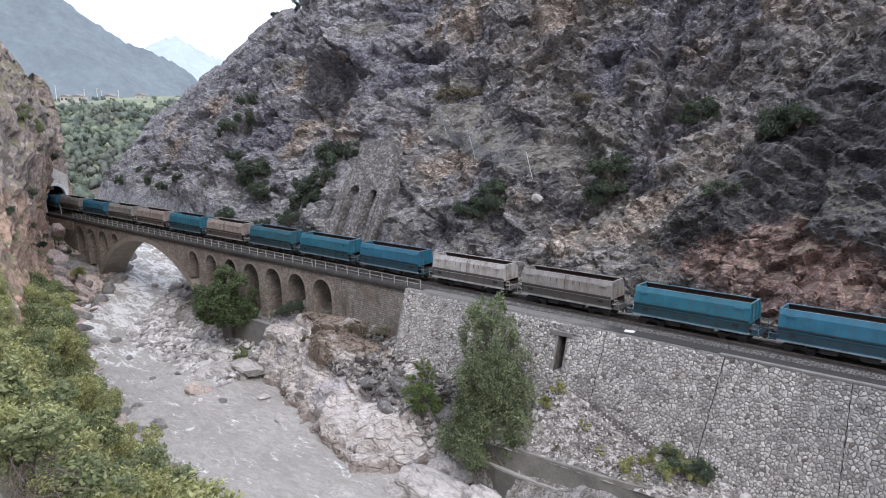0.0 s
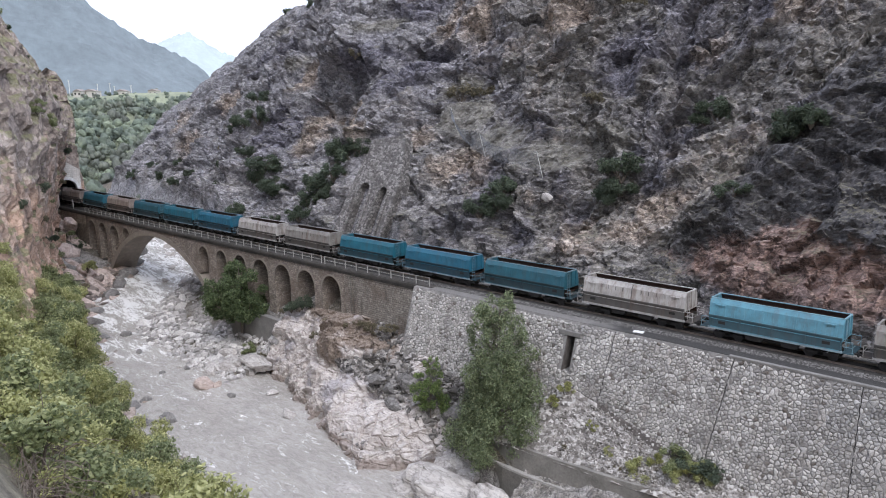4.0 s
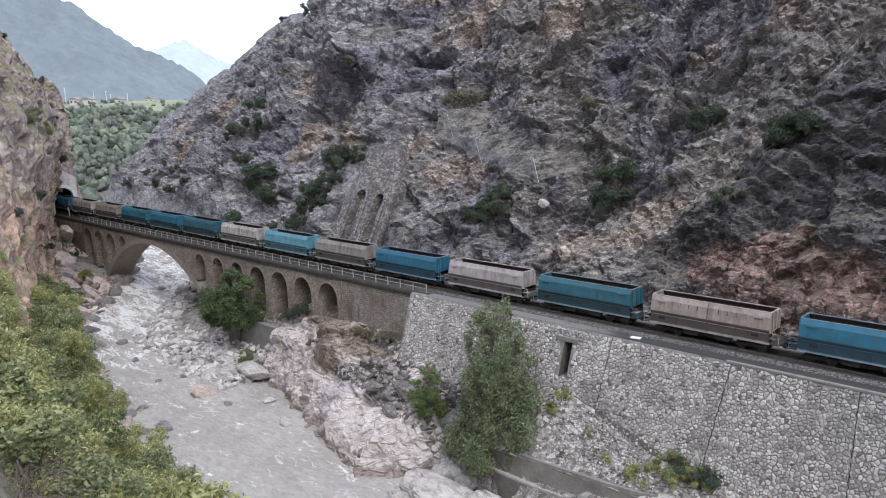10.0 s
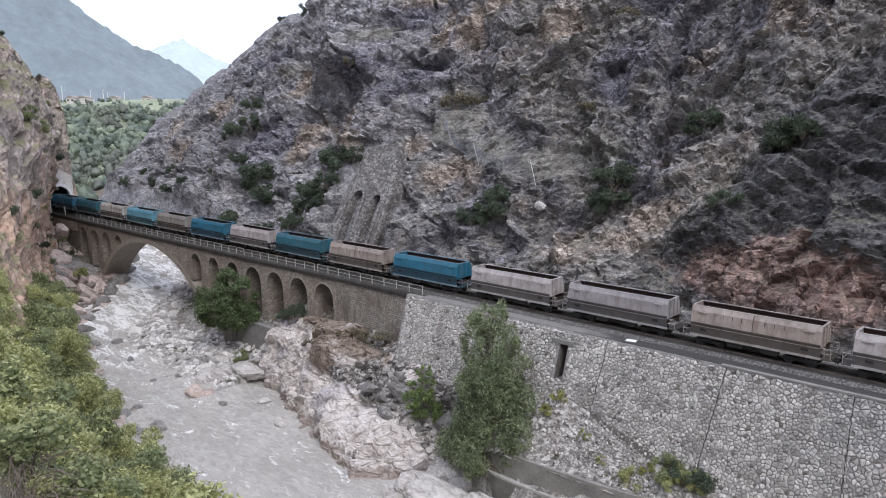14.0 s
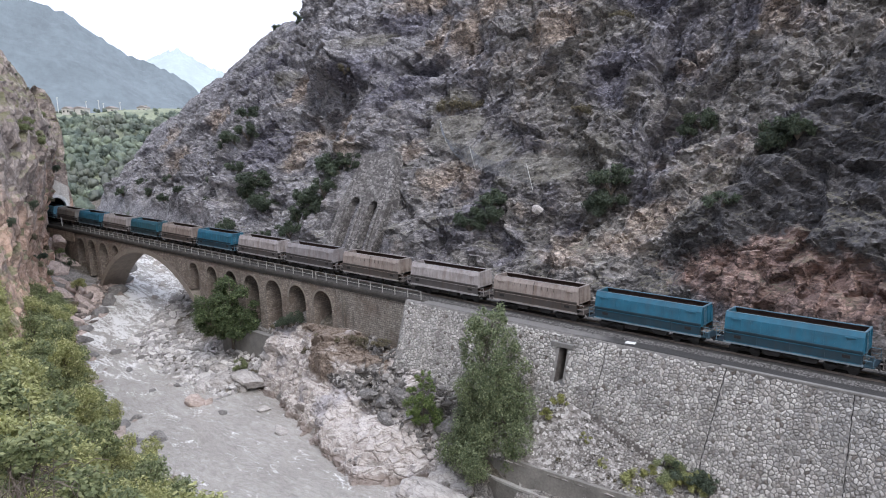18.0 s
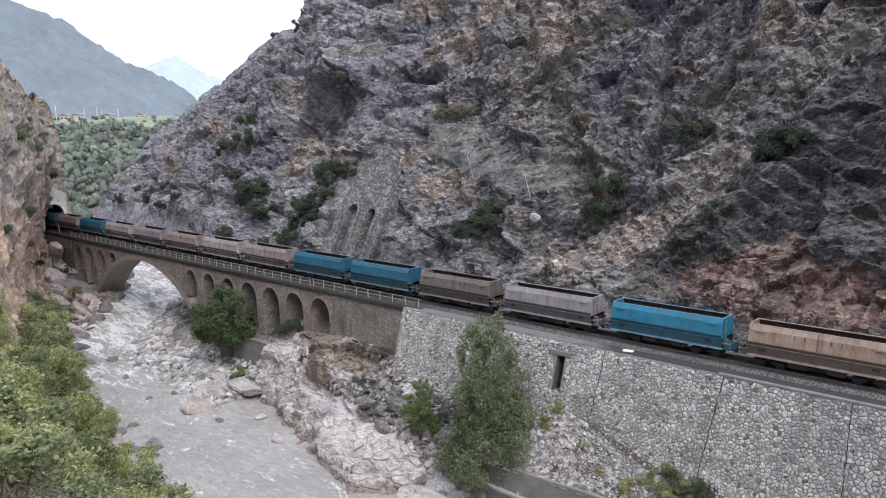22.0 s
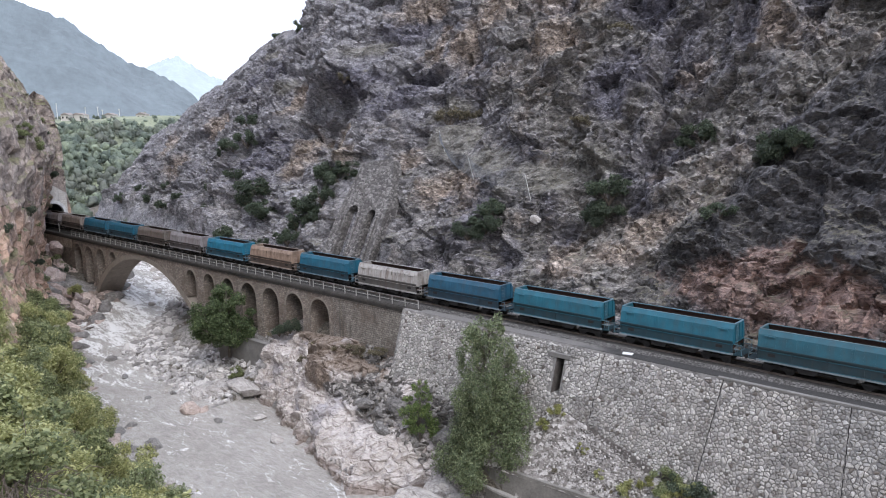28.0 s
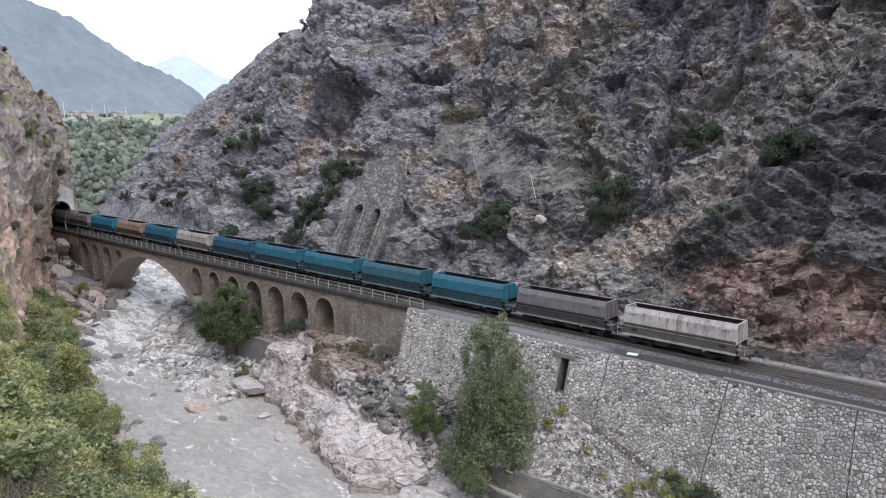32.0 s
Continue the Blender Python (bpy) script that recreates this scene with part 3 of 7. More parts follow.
# the bank below the masonry: where it meets the water and the wall, and how it climbs between
EDGE_X, EDGE_Y = (-93, -88, -83, -77, -70, -64, -59, -55, -52.4, -48, -44, -40, -31, -14), (-7.6, -8.4, -10.0, -12.2, -14.3, -15.8, -17.2, -15.2, -11.9, -11.6, -11.2, -10.9, -10.4, -9.0)
FOOT_AT, FOOT_UP = (-93, -84, -70, -65, -62.5, -58, -52, -45, -38, -33, -28, -22, -14), (-8.6, -7.6, -6.8, -7.0, -8.8, -8.0, -9.0, -8.6, -6.8, -8.1, -9.5, -10.2, -10.7)
CLIMB = ((0.0, 0.12, 0.35, 0.6, 0.82, 1.0), (0.0, 0.22, 0.5, 0.8, 0.93, 1.0), (0.0, 0.27, 0.4, 0.55, 0.85, 1.0), (0.0, 0.12, 0.35, 0.6, 0.82, 1.0))


def bank_edges(x):
    """The bank at x: its lower edge (y, z) and its upper edge (y, z)."""
    return np.interp(x, EDGE_X, EDGE_Y), np.interp(x, (-47.5, -44.5), (-18.6, -12.3)), np.interp(x, (-66, -63), (-2.4, -5.9)), np.interp(x, FOOT_AT, FOOT_UP)


def climb(x, f):
    """How much of the bank's height is reached at the share f of its width."""
    cliff, ledge, slope = (np.interp(f, CLIMB[0], row) for row in CLIMB[1:])
    a, b = step(x, -72, -64), step(x, -52, -46)
    return (cliff * (1 - a) + ledge * a) * (1 - b) + slope * b


def bank_z(x, y):
    y0, z0, y1, z1 = bank_edges(x)
    f = np.clip((y - y0) / (y1 - y0), 0, 1)
    return z0 + (z1 - z0) * climb(x, f)


def on_bank(x, y):
    y0, z0, y1, z1 = bank_edges(x)
    return (x > -92) & (x < -14) & (y > y0) & (y < y1 + 0.5)


def ground_z(x, y):
    right, left = beyond(x, y, RIGHT, 1), beyond(x, y, LEFT, -1)
    knots = [np.interp(x, RISE_X, row) for row in RISE_Z]
    zr = np.full(np.shape(x), -19.2)
    for k in range(4):
        t = np.clip((right - RISE_D[k]) / (RISE_D[k + 1] - RISE_D[k]), 0, 1)
        zr = np.where(right >= RISE_D[k], knots[k] + (knots[k + 1] - knots[k]) * t, zr)
    zr = np.where(right < 0, np.maximum(-19.2, -18 + right * 0.6), zr)
    p = np.stack([x, y, 0 * x], -1)
    shore = step(right, -1, 3) * (1 - step(right, 22, 40))
    rough = fbm(p * 0.16, 4, 5) * 1.3 + fbm(p * 0.5, 4, 9, True) * 0.9
    f1, gap, own = crags(p * 0.42, 31)
    rough = rough + (0.5 - f1) * 1.5 * step(own, 0.25, 0.5)
    zr = zr + rough * shore * np.interp(x, (-130, -100, -80, -45, -25), (0.4, 0.55, 0.8, 0.8, 0.45)) * (1 - 0.8 * step(right, 7, 10))
    zr = np.where(on_bank(x, y), np.minimum(zr, bank_z(x, y) - 1.6), zr)
    zr = np.where((x > -93) & (x < -40) & (y <= np.interp(x, EDGE_X, EDGE_Y)) & (y > -40), np.minimum(zr, -18.9), zr)
    return np.where(left > 0, -19.2 + 0.4 * left, zr) + level(x) - WATER_Z


def graded(stops):
    out = []
    for a, b, h in stops:
        out += list(np.arange(a, b, h))
    return np.array(out + [stops[-1][1]])


gx = graded(((-2600, -700, 190), (-700, -230, 12), (-230, -125, 1.5), (-125, -20, 0.45), (-20, 40, 2.5), (40, 400, 20), (400, 2600, 220)))
gy = graded(((-2600, -300, 230), (-300, -45, 15), (-45, -20, 2), (-20, 4, 0.45), (4, 60, 2), (60, 400, 20), (400, 2600, 220)))
X, Y = np.meshgrid(gx, gy, indexing="ij")
Z = ground_z(X, Y)
GROUND_Z = Z


def lies(x, y):
    """The ground's height at one place, from its sheet, or that of the bank over it."""
    if on_bank(x, y):
        return float(bank_z(x, y)) + 0.1
    i = min(max(int(np.searchsorted(gx, x)) - 1, 0), len(gx) - 2)
    j = min(max(int(np.searchsorted(gy, y)) - 1, 0), len(gy) - 2)
    a, b = (x - gx[i]) / (gx[i + 1] - gx[i]), (y - gy[j]) / (gy[j + 1] - gy[j])
    q = GROUND_Z[i:i + 2, j:j + 2]
    return float((q[0, 0] * (1 - a) + q[1, 0] * a) * (1 - b) + (q[0, 1] * (1 - a) + q[1, 1] * a) * b)


tagged(sheet("ground", np.stack([X, Y, Z], -1), GROUND), "pale boulder-strewn rocky river bank and gorge floor", "ground", kind="structure")


# the mountain wall behind the line
FOOT_X, FOOT_Y = (-700, -330, -230, -190, -172, -161, -150, -138, -131, 420), (83, 41, 32, 29, 25, 22, 15.5, 8.5, 4.6, 4.6)


def east_y(x, z):
    """How far back the rock stands at height z above the rails."""
    foot = np.interp(x, FOOT_X, FOOT_Y)
    rise = np.where(z > 0, z, z * 0.5) + 2.5 * step(-x, 112, 140)
    y = foot + rise * np.interp(x, (-190, -130, -90, -30, 0), (0.62, 0.7, 0.7, 0.62, 0.55))
    y = y + 2.4 * step(z, 2, 6) * step(-x, 20, 60)

    def spur(x0, lean, width, out, z0, z1):
        return -out * np.exp(-(((x - x0 - lean * z) / width) ** 2)) * step(z, z0, z0 + 5) * (1 - step(z, z1 - 6, z1 + 6))

    y = y + spur(-82, -0.35, 11, 5.0, -2, 30) + spur(-104, -0.55, 9, 1.2, 2, 60) + spur(-62, 0.1, 8, 2.5, -2, 16)
    y = y + spur(-48, 0.0, 9, -2.5, 4, 40) + spur(-128, -0.3, 12, 3.0, 0, 60) + spur(-160, -0.2, 10, 3.5, 4, 40) + spur(-95, -0.4, 10, 4.5, 26, 90)
    seam = -31.5 + 0.8 * (z - 14)
    y = y - 3.2 * step(x - seam, -1.0, 1.5) * step(z, 7, 11)
    y = y - 2.2 * np.exp(-(((x + 14) / 16) ** 2)) * (1 - step(z, 8, 12))
    return y


ex = graded(((-330, -250, 3.0), (-250, -150, 0.5), (-150, -6, 0.21), (-6, 30, 0.8), (30, 420, 12)))
ev = np.concatenate([np.arange(-14, 0, 1.0), np.arange(0, 50, 0.2), np.arange(50, 62, 1.2)])
X, V = np.meshgrid(ex, ev, indexing="ij")
TOP_X = (-330, -275, -252, -245, -240, -227, -216, -204, -197, -192, -187, -171, -150, -143, -140, -130, 420)
TOP_Z = (-9, -9, -4, 8, 22, 26, 32, 37.5, 41.8, 45.5, 49.8, 49.6, 47.0, 54, 57, 62, 62)
top = np.interp(X, TOP_X, TOP_Z) + fbm(np.stack([X * 0.25, X * 0, X * 0], -1), 3, 3) * 1.4
Zs = np.minimum(V, top)
Y = east_y(X, Zs) + np.maximum(0, V - top) * 4.0
Zs = Zs - np.maximum(0, V - top) * 0.15
p = np.stack([X, Y, Zs], -1)
lift = step(Zs, -1.5, 2.0)
tilt = np.stack([X * 0.9 + Zs * 0.45, Y, Zs * 0.9 - X * 0.4], -1)
bed = vnoise(tilt * (0.07, 0.2, 0.9), 41)
d = fbm(p * 0.055, 4, 11) * 4.2 + fbm(p * 0.16, 4, 21, True) * 1.6
slabs = step(X + 31.5 - 0.8 * (Zs - 14), 0, 4) * step(Zs, 7, 12)
scree = np.zeros_like(X)
for x0, z0, rx, rz in ((-75, 19.8, 6, 3.4), (-66.5, 16.8, 7, 2.4), (-57, 14.8, 8, 2.4), (-101.7, 36.4, 5, 1.8)):
    scree = np.maximum(scree, 1 - step(np.hypot((X - x0) / rx, (Zs - z0) / rz), 0.6, 1.1))
face, gap, own = facets(tilt * (0.085, 0.1, 0.12) + fbm(p * 0.1, 3, 35)[..., None] * 0.4, 55)
d = d + (face * 3.8 + (own - 0.5) * 3.2) * step(gap, 0, 0.12) - 0.4
face, gap, own = facets(tilt * (0.24, 0.3, 0.36) + fbm(p * 0.3, 3, 33)[..., None] * 0.35, 51)
d = d + ((face * 1.5 + (own - 0.5) * 1.3) * step(gap, 0, 0.16) + np.minimum(gap, 0.1) * 1.2) * (1 - 0.5 * slabs)
face, gap, own = facets(tilt * (0.7, 0.8, 1.25) + fbm(p * 0.7, 2, 37)[..., None] * 0.35, 57)
d = d + ((face * 0.75 + (own - 0.5) * 0.4) * step(gap, 0, 0.2) + np.minimum(gap, 0.1) * 0.5) * (1 - 0.4 * slabs)
d = d + bed * 0.5 + fbm(p * 0.9, 4, 61, True) * 0.2


def saw(v):
    """A slow rise and a quick fall, once a unit: the profile of stepped beds."""
    f = v - np.floor(v)
    return np.where(f < 0.75, f / 0.75, (1 - f) / 0.25) - 0.5


# long dipping ledges on the right, upright joints elsewhere
dip = Zs * 0.62 + X * 0.2 + fbm(p * (0.06, 0.1, 0.12), 4, 43) * 0.9
fine = dip * 3.1 + fbm(p * 0.25, 3, 44) * 0.45
broken = step(fbm(p * (0.1, 0.1, 0.25), 3, 49), -0.15, 0.25)
d = d * (1 - 0.15 * slabs) + slabs * (saw(dip) * 0.8 * broken + saw(fine) * 0.1 * (1 - 0.6 * broken))
dip = Zs * 1.1 - X * 0.45 + fbm(p * 0.12, 4, 45) * 2.0
d = d + (1 - slabs) * saw(dip) * 0.1 * step(fbm(p * 0.07, 3, 46), -0.1, 0.25)
joint = vnoise(np.stack([X * 0.5 + Zs * 0.22 + 1.6 * fbm(p * 0.2, 3, 48), Y * 0.2, Zs * 0.12], -1), 47)
d = d + (1 - slabs) * (1 - np.abs(joint)) ** 6 * -0.45
face, gap, own = facets(tilt * (1.7, 1.9, 2.7), 59)
d = d + face * 0.17 + (own - 0.5) * 0.16
rusty = np.exp(-(((X + 13) / 17) ** 2)) * (1 - step(Zs, 8, 11))
face, gap, own = facets(tilt * (0.45, 0.5, 0.55), 71)
d = d * (1 - 0.75 * rusty) + rusty * (face * 2.2 + (own - 0.5) * 1.3) * step(gap, 0, 0.06)
d = d * (1 - 0.75 * scree) + scree * fbm(p * 1.2, 3, 63) * 0.25
away = np.array((0.12, -0.86, 0.5))
soft = np.interp(X, (-250, -200, -150), (0.7, 0.9, 1.0))
crest = step(V, top - 9, top)
P = p + (d * lift * soft * (1 - 0.75 * crest))[..., None] * away
P[..., 1] = np.maximum(P[..., 1], np.interp(X, FOOT_X, FOOT_Y) - 0.5 + 0.2 * fbm(p * 0.5, 3, 3))
# the rock is dressed back behind the masonry buttress
face = 5.0 + 0.55 * (P[..., 2] - 3) + 0.7
dressed = step(P[..., 0], -92, -89) * (1 - step(P[..., 0], -77.5, -75)) * (1 - step(P[..., 2], 17, 19)) * step(P[..., 2], 0, 2)
P[..., 1] = np.where(P[..., 1] < face, P[..., 1] + (face - P[..., 1]) * dressed, P[..., 1])
EAST = P
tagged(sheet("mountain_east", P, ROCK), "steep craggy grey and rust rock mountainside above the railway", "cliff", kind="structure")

# the near side of the gorge: road shoulder, scrub slope, and the spur that the tunnel enters
ws = smoothed(SHORE_L[1:-1], 900)
ws = ws[(ws[:, 0] > -330)]
wt = np.gradient(ws, axis=0)
wt /= np.linalg.norm(wt, axis=1)[:, None]
wn_ = np.stack([wt[:, 1], -wt[:, 0]], -1)
wn_ *= np.sign(-wn_[:, 1:2])
WX = (-330, -215, -200, -187, -172, -155, -136, -121, -94, -69, -40, 0, 70)
WZ = (0, 8, 18, 30, 42, 60, 80)


def west_off(x, z):
    """How far back from the water the near side stands at height z."""
    low = np.interp(x, WX, (190, 75, 25, 17, 18, 14.5, 7.8, 8.2, 12.0, 16.8, 19, 19.2, 19.2))
    shelf = np.interp(x, WX, (8, 12, 16, 17, 17, 12, 3.5, 3.5, 4.5, 3, 2, 0, 0))
    near, steep = z * 0.54, np.interp(z, WZ, (0, -2.5, -4.5, -0.5, 7.5, 20, 36))
    ease = step(x, -135, -95)
    return np.where(z < 0, shelf + (low - shelf) * (z + 19.5) / 19.5, low + near * ease + steep * (1 - ease))


wv = np.concatenate([np.arange(-19.5, 30, 0.6), np.arange(30, 75, 1.2)])
S, V = np.meshgrid(np.arange(len(ws)), wv, indexing="ij")
bx = ws[S, 0]
wtop = np.interp(bx, (-330, -200, -188, -178, -160, -140, -120, -90, -70, 0, 70), (30, 48, 54, 56, 60, 58, 44, 26, 19.6, 19.6, 19.6))
Zs = np.minimum(V, wtop)
off = west_off(bx, Zs) + np.maximum(0, V - wtop) * 2.5
P = np.stack([bx + wn_[S, 0] * off, ws[S, 1] + wn_[S, 1] * off, Zs], -1)
amp = step(-bx, 60, 120)
d = fbm(P * 0.08, 4, 71) * (0.6 + 1.2 * amp) + fbm(P * 0.3, 4, 73, True) * (0.3 + 0.7 * amp) - 0.5 * amp
f1, gap, own = crags(P * (0.35, 0.35, 0.3), 77)
d = d + (own - 0.5) * 1.6 * amp
d = d * step(Zs, -19, -15) * step(np.hypot(P[..., 0], P[..., 1] + 64), 4, 14)
P = P - d[..., None] * np.stack([wn_[S, 0], wn_[S, 1], 0 * d - 0.3], -1)
hole = (np.abs(P[..., 1]) < 3.6) & (P[..., 2] > -1.5) & (P[..., 2] < 7.4) & (P[..., 0] < -160)
quads = ~(hole[:-1, :-1] | hole[1:, :-1] | hole[1:, 1:] | hole[:-1, 1:])
tagged(sheet("hillside_west", P, BANK, keep=quads), "rocky ochre hillside with scrub, pierced by the tunnel", "cliff", kind="structure")


# ---- the river ----
def mat_river():
    m = Mat("silty_river_water", 0.12)
    flow = m.scaled(0.45, 1.3, 1.0, (0, 0, 0.45))
    wave = m.noise(0.9, 6, 0.6, flow, 0.6)
    silt = m.ramp(m.noise(0.1, 4), (0.35, (0.41, 0.382, 0.35)), (0.65, (0.51, 0.48, 0.445)))
    far = m.ramp(m.math("MULTIPLY", m.math("ADD", m.axis(0), 95.0), -0.012), (0.0, 0.0), (0.5, 0.095))
    foam = m.math("ADD", m.math("MULTIPLY", m.noise(0.3, 4, 0.6, flow, 1.0), 0.5), m.math("MULTIPLY", m.noise(1.6, 8, 0.75, flow, 1.2), 0.5))
    thick = m.ramp(m.math("ADD", foam, far), (0.578, 0.0), (0.64, 0.95))
    streak = m.noise(1.1, 8, 0.7, m.scaled(0.45, 1.2, 1.0, (0, 0, 0.45)), 1.2)
    # dark and pale streaks: ripple shade and foam put into the colour
    silt = m.mix(m.ramp(streak, (0.38, 0.42), (0.5, 0.0)), silt, (0.27, 0.245, 0.22))
    silt = m.mix(m.ramp(streak, (0.54, 0.0), (0.66, 0.5)), silt, (0.66, 0.635, 0.605))
    m.colour(m.mix(thick, silt, (0.85, 0.84, 0.83)))
    m.rough(m.ramp(thick, (0.0, 0.14), (1.0, 0.7)))
    m.bump(m.mix(0.45, wave, m.noise(3.5, 6, 0.65, flow)), 1.0, 0.6)
    return m.m


RIVER = mat_river()
rx = graded(((-330, -215, 2.5), (-215, -40, 0.7), (-40, 60, 3), (60, 400, 30)))
X, U = np.meshgrid(rx, np.linspace(0, 1, 70), indexing="ij")
oL, oR = np.argsort(LEFT[:, 0]), np.argsort(RIGHT[:, 0])
ya = np.interp(X, LEFT[oL, 0], LEFT[oL, 1]) - 5
yb = np.interp(X, RIGHT[oR, 0], RIGHT[oR, 1]) + 5
Y = ya + (yb - ya) * U
p = np.stack([X * 0.5, Y, 0 * X], -1)
rapid = np.interp(X, (-160, -105, -70), (1.0, 0.5, 0.28))
Z = level(X) + rapid * (fbm(p * 0.5, 4, 91, True) * 0.22 + fbm(p * 0.22, 3, 93) * 0.2)
tagged(sheet("river", np.stack([X, Y, Z], -1), RIVER, smooth=True), "shallow silty grey-beige mountain river with white riffles", "river", kind="structure")

# ---- the viaduct ----
PORTAL_X = -189.0
DECK_TOP, HALF = -0.42, 2.6
ARCH_A, ARCH_B, SPRING, CROWN = -160.5, -116.0, -11.5, -2.45


def arc(xa, xb, zs, zc, n=24):
    """Points along a round arch from (xa, zs) over its crown at zc to (xb, zs)."""
    h, s = zc - zs, (xb - xa) / 2
    r = (s * s + h * h) / (2 * h)
    a = math.asin(min(1.0, s / r))
    if h > s:
        a = math.pi - a
    return [((xa + xb) / 2 + r * math.sin(-a + 2 * a * i / n), zc - r + r * math.cos(-a + 2 * a * i / n)) for i in range(n + 1)]


viaduct = tagged(empty("viaduct", pose(0, 0, 0)), "old brown stone viaduct with one wide arch and small side arches", "bridge")
outer = arc(ARCH_A - 1.6, ARCH_B + 1.6, SPRING - 1.5, CROWN + 0.95, 32)
inner = arc(ARCH_A, ARCH_B, SPRING - 1.5, CROWN, 32)
part("main_arch", prism(outer + inner[::-1], -HALF - 0.05, HALF + 0.05), RING_STONE, viaduct, "smooth grey dressed-stone arch barrel")


def extrados(x):
    best = [z for (a, z), (b, w) in zip(outer, outer[1:]) if a <= x <= b]
    return best[0] if best else -99


WIDE, PITCH_ARCH = 4.2, 6.15
FEET = {-169.3: (-9.5, -9.5), -163.15: (-10.5, -10.5), -157.0: (-10.9, -6.6), -150.85: (-6.2, -4.0), -118.2: (-7.2, -12.4), -112.05: (-14.5, -14.5), -105.9: (-14.5, -14.5), -99.75: (-14.0, -14.0), -93.6: (-13.0, -13.0), -87.45: (-12.0, -12.0), -81.3: (-12.0, -12.0)}
for cx, (fa, fb) in FEET.items():
    a, b = cx - PITCH_ARCH / 2, cx + PITCH_ARCH / 2
    oa, ob = cx - WIDE / 2, cx + WIDE / 2
    small = cx in (-150.85, -118.2)
    if small:
        oa, ob = cx - 1.6, cx + 1.6
    if cx in (-112.05, -105.9):
        oa, ob = cx - 1.7, cx + 1.7
    zs = -3.7 if small else -2.1 - (ob - oa) / 2
    curve = arc(oa, ob, zs, zs + (ob - oa) / 2, 14)
    outline = [(a, fa), (a, -1.25), (b, -1.25), (b, fb), (ob, fb)] + curve[::-1] + [(oa, fa)]
    part("arcade_bay", prism(outline, -HALF, HALF), VIADUCT_STONE, viaduct)
    ring = arc(oa - 0.3, ob + 0.3, zs, zs + (ob - oa) / 2 + 0.3, 14)
    part("arch_ring", prism(ring + curve[::-1], -HALF - 0.045, -HALF + 0.3), RING_STONE, viaduct)
crown_run = [(x, z - 0.15) for x, z in outer if -147.5 < x < -121.5]
part("spandrel", prism([(-147.8, extrados(-147.8) - 0.3), (-147.8, -1.25), (-121.25, -1.25), (-121.25, extrados(-121.25) - 0.3)] + crown_run[::-1], -HALF, HALF), VIADUCT_STONE, viaduct)
part("west_pier", boxes((-199, -172.35, -HALF + 0.05, HALF, -14, -3.4)), VIADUCT_STONE, viaduct)
part("west_abutment", boxes((-199, -172.35, -HALF - 0.1, HALF, -3.4, -1.25)), PORTAL_STONE, viaduct, "pale stone end of the viaduct")
part("deck_slab", boxes((-197, -60.5, -HALF - 0.18, HALF + 0.18, -1.252, DECK_TOP)), DECK, viaduct, "weathered concrete deck edge")
part("cornice", boxes((-198, -60.5, -HALF - 0.34, -HALF - 0.18, -0.86, -0.5), bevel=0.03), DECK, viaduct)

abutment = tagged(empty("abutment", pose(0, 0, 0)), "brown coursed stone abutment between viaduct and retaining wall", "abutment")
slab = [(-78.2, -13), (-78.2, -1.25), (-60.5, -1.25), (-60.5, -13)]
part("wall", prism(slab, -HALF + 0.02, HALF), ABUTMENT_STONE, abutment)
part("corner_pilaster", boxes((-77.6, -76.3, -HALF - 0.25, -HALF + 0.1, -13, -1.25)), ABUTMENT_STONE, abutment)


# railing along the deck edge
def railing(x0, x1, y):
    ob = tagged(empty("railing", pose(x0, y, DECK_TOP)), "pale painted post-and-rail bridge railing", "railing")
    post = boxes((-0.05, 0.05, -0.05, 0.05, 0, 1.12), bevel=0.012)
    me = bpy.data.meshes.new("post")
    post.to_mesh(me)
    post.free()
    n = round((x1 - x0) / 2.35)
    for i in range(n + 1):
        o = part("post", me, RAILING, ob)
        o.location = ((x1 - x0) * i / n, 0, 0)
    for z in (0.55, 1.08):
        part("rail", boxes((0, x1 - x0, -0.022, 0.022, z - 0.022, z + 0.022)), RAILING, ob)
    return ob


railing(-172.0, -83.2, -HALF - 0.05)
railing(-82.4, -61.2, -HALF - 0.05)
railing(-172.0, -61.2, HALF + 0.05)

# ---- the tunnel ----
portal = tagged(empty("tunnel_portal", pose(PORTAL_X, 0, 0)), "coursed stone tunnel portal with a whitewashed arch ring", "tunnel portal")
mouth = [(y, z) for y, z in arc(-2.25, 2.25, 3.4, 5.75, 16)]
face = [(-2.25, -1.5)] + mouth + [(2.25, -1.5), (3.2, -1.5), (3.2, 8.2), (1.6, 9.2), (-1.4, 11.2), (-4.6, 14.0), (-5.6, 14.4), (-5.4, -1.5)]
part("headwall", prism(face, -1.2, 0.0, "x"), PALE_PORTAL, portal)
ring = arc(-2.85, 2.85, 3.4, 6.5, 16)
part("arch_ring", prism([(-2.85, 2.6)] + ring + [(2.85, 2.6), (2.25, 2.6)] + mouth[::-1] + [(-2.25, 2.6)], -0.6, 0.16, "x"), WHITE_STONE, portal, "whitewashed arch ring")
bore = [(-2.25, -1.0)] + mouth + [(2.25, -1.0)]
shell = [(-2.8, -1.3)] + arc(-2.8, 2.8, 3.4, 6.3, 16) + [(2.8, -1.3)]
part("lining", prism(bore + shell[::-1], -420, -1.2, "x"), NEAR_BLACK, portal)
# unseen cap added deep inside to close the bore and keep it dark
part("tunnel_end", boxes((-421, -420, -3, 3, -1.3, 6.5)), NEAR_BLACK, portal)

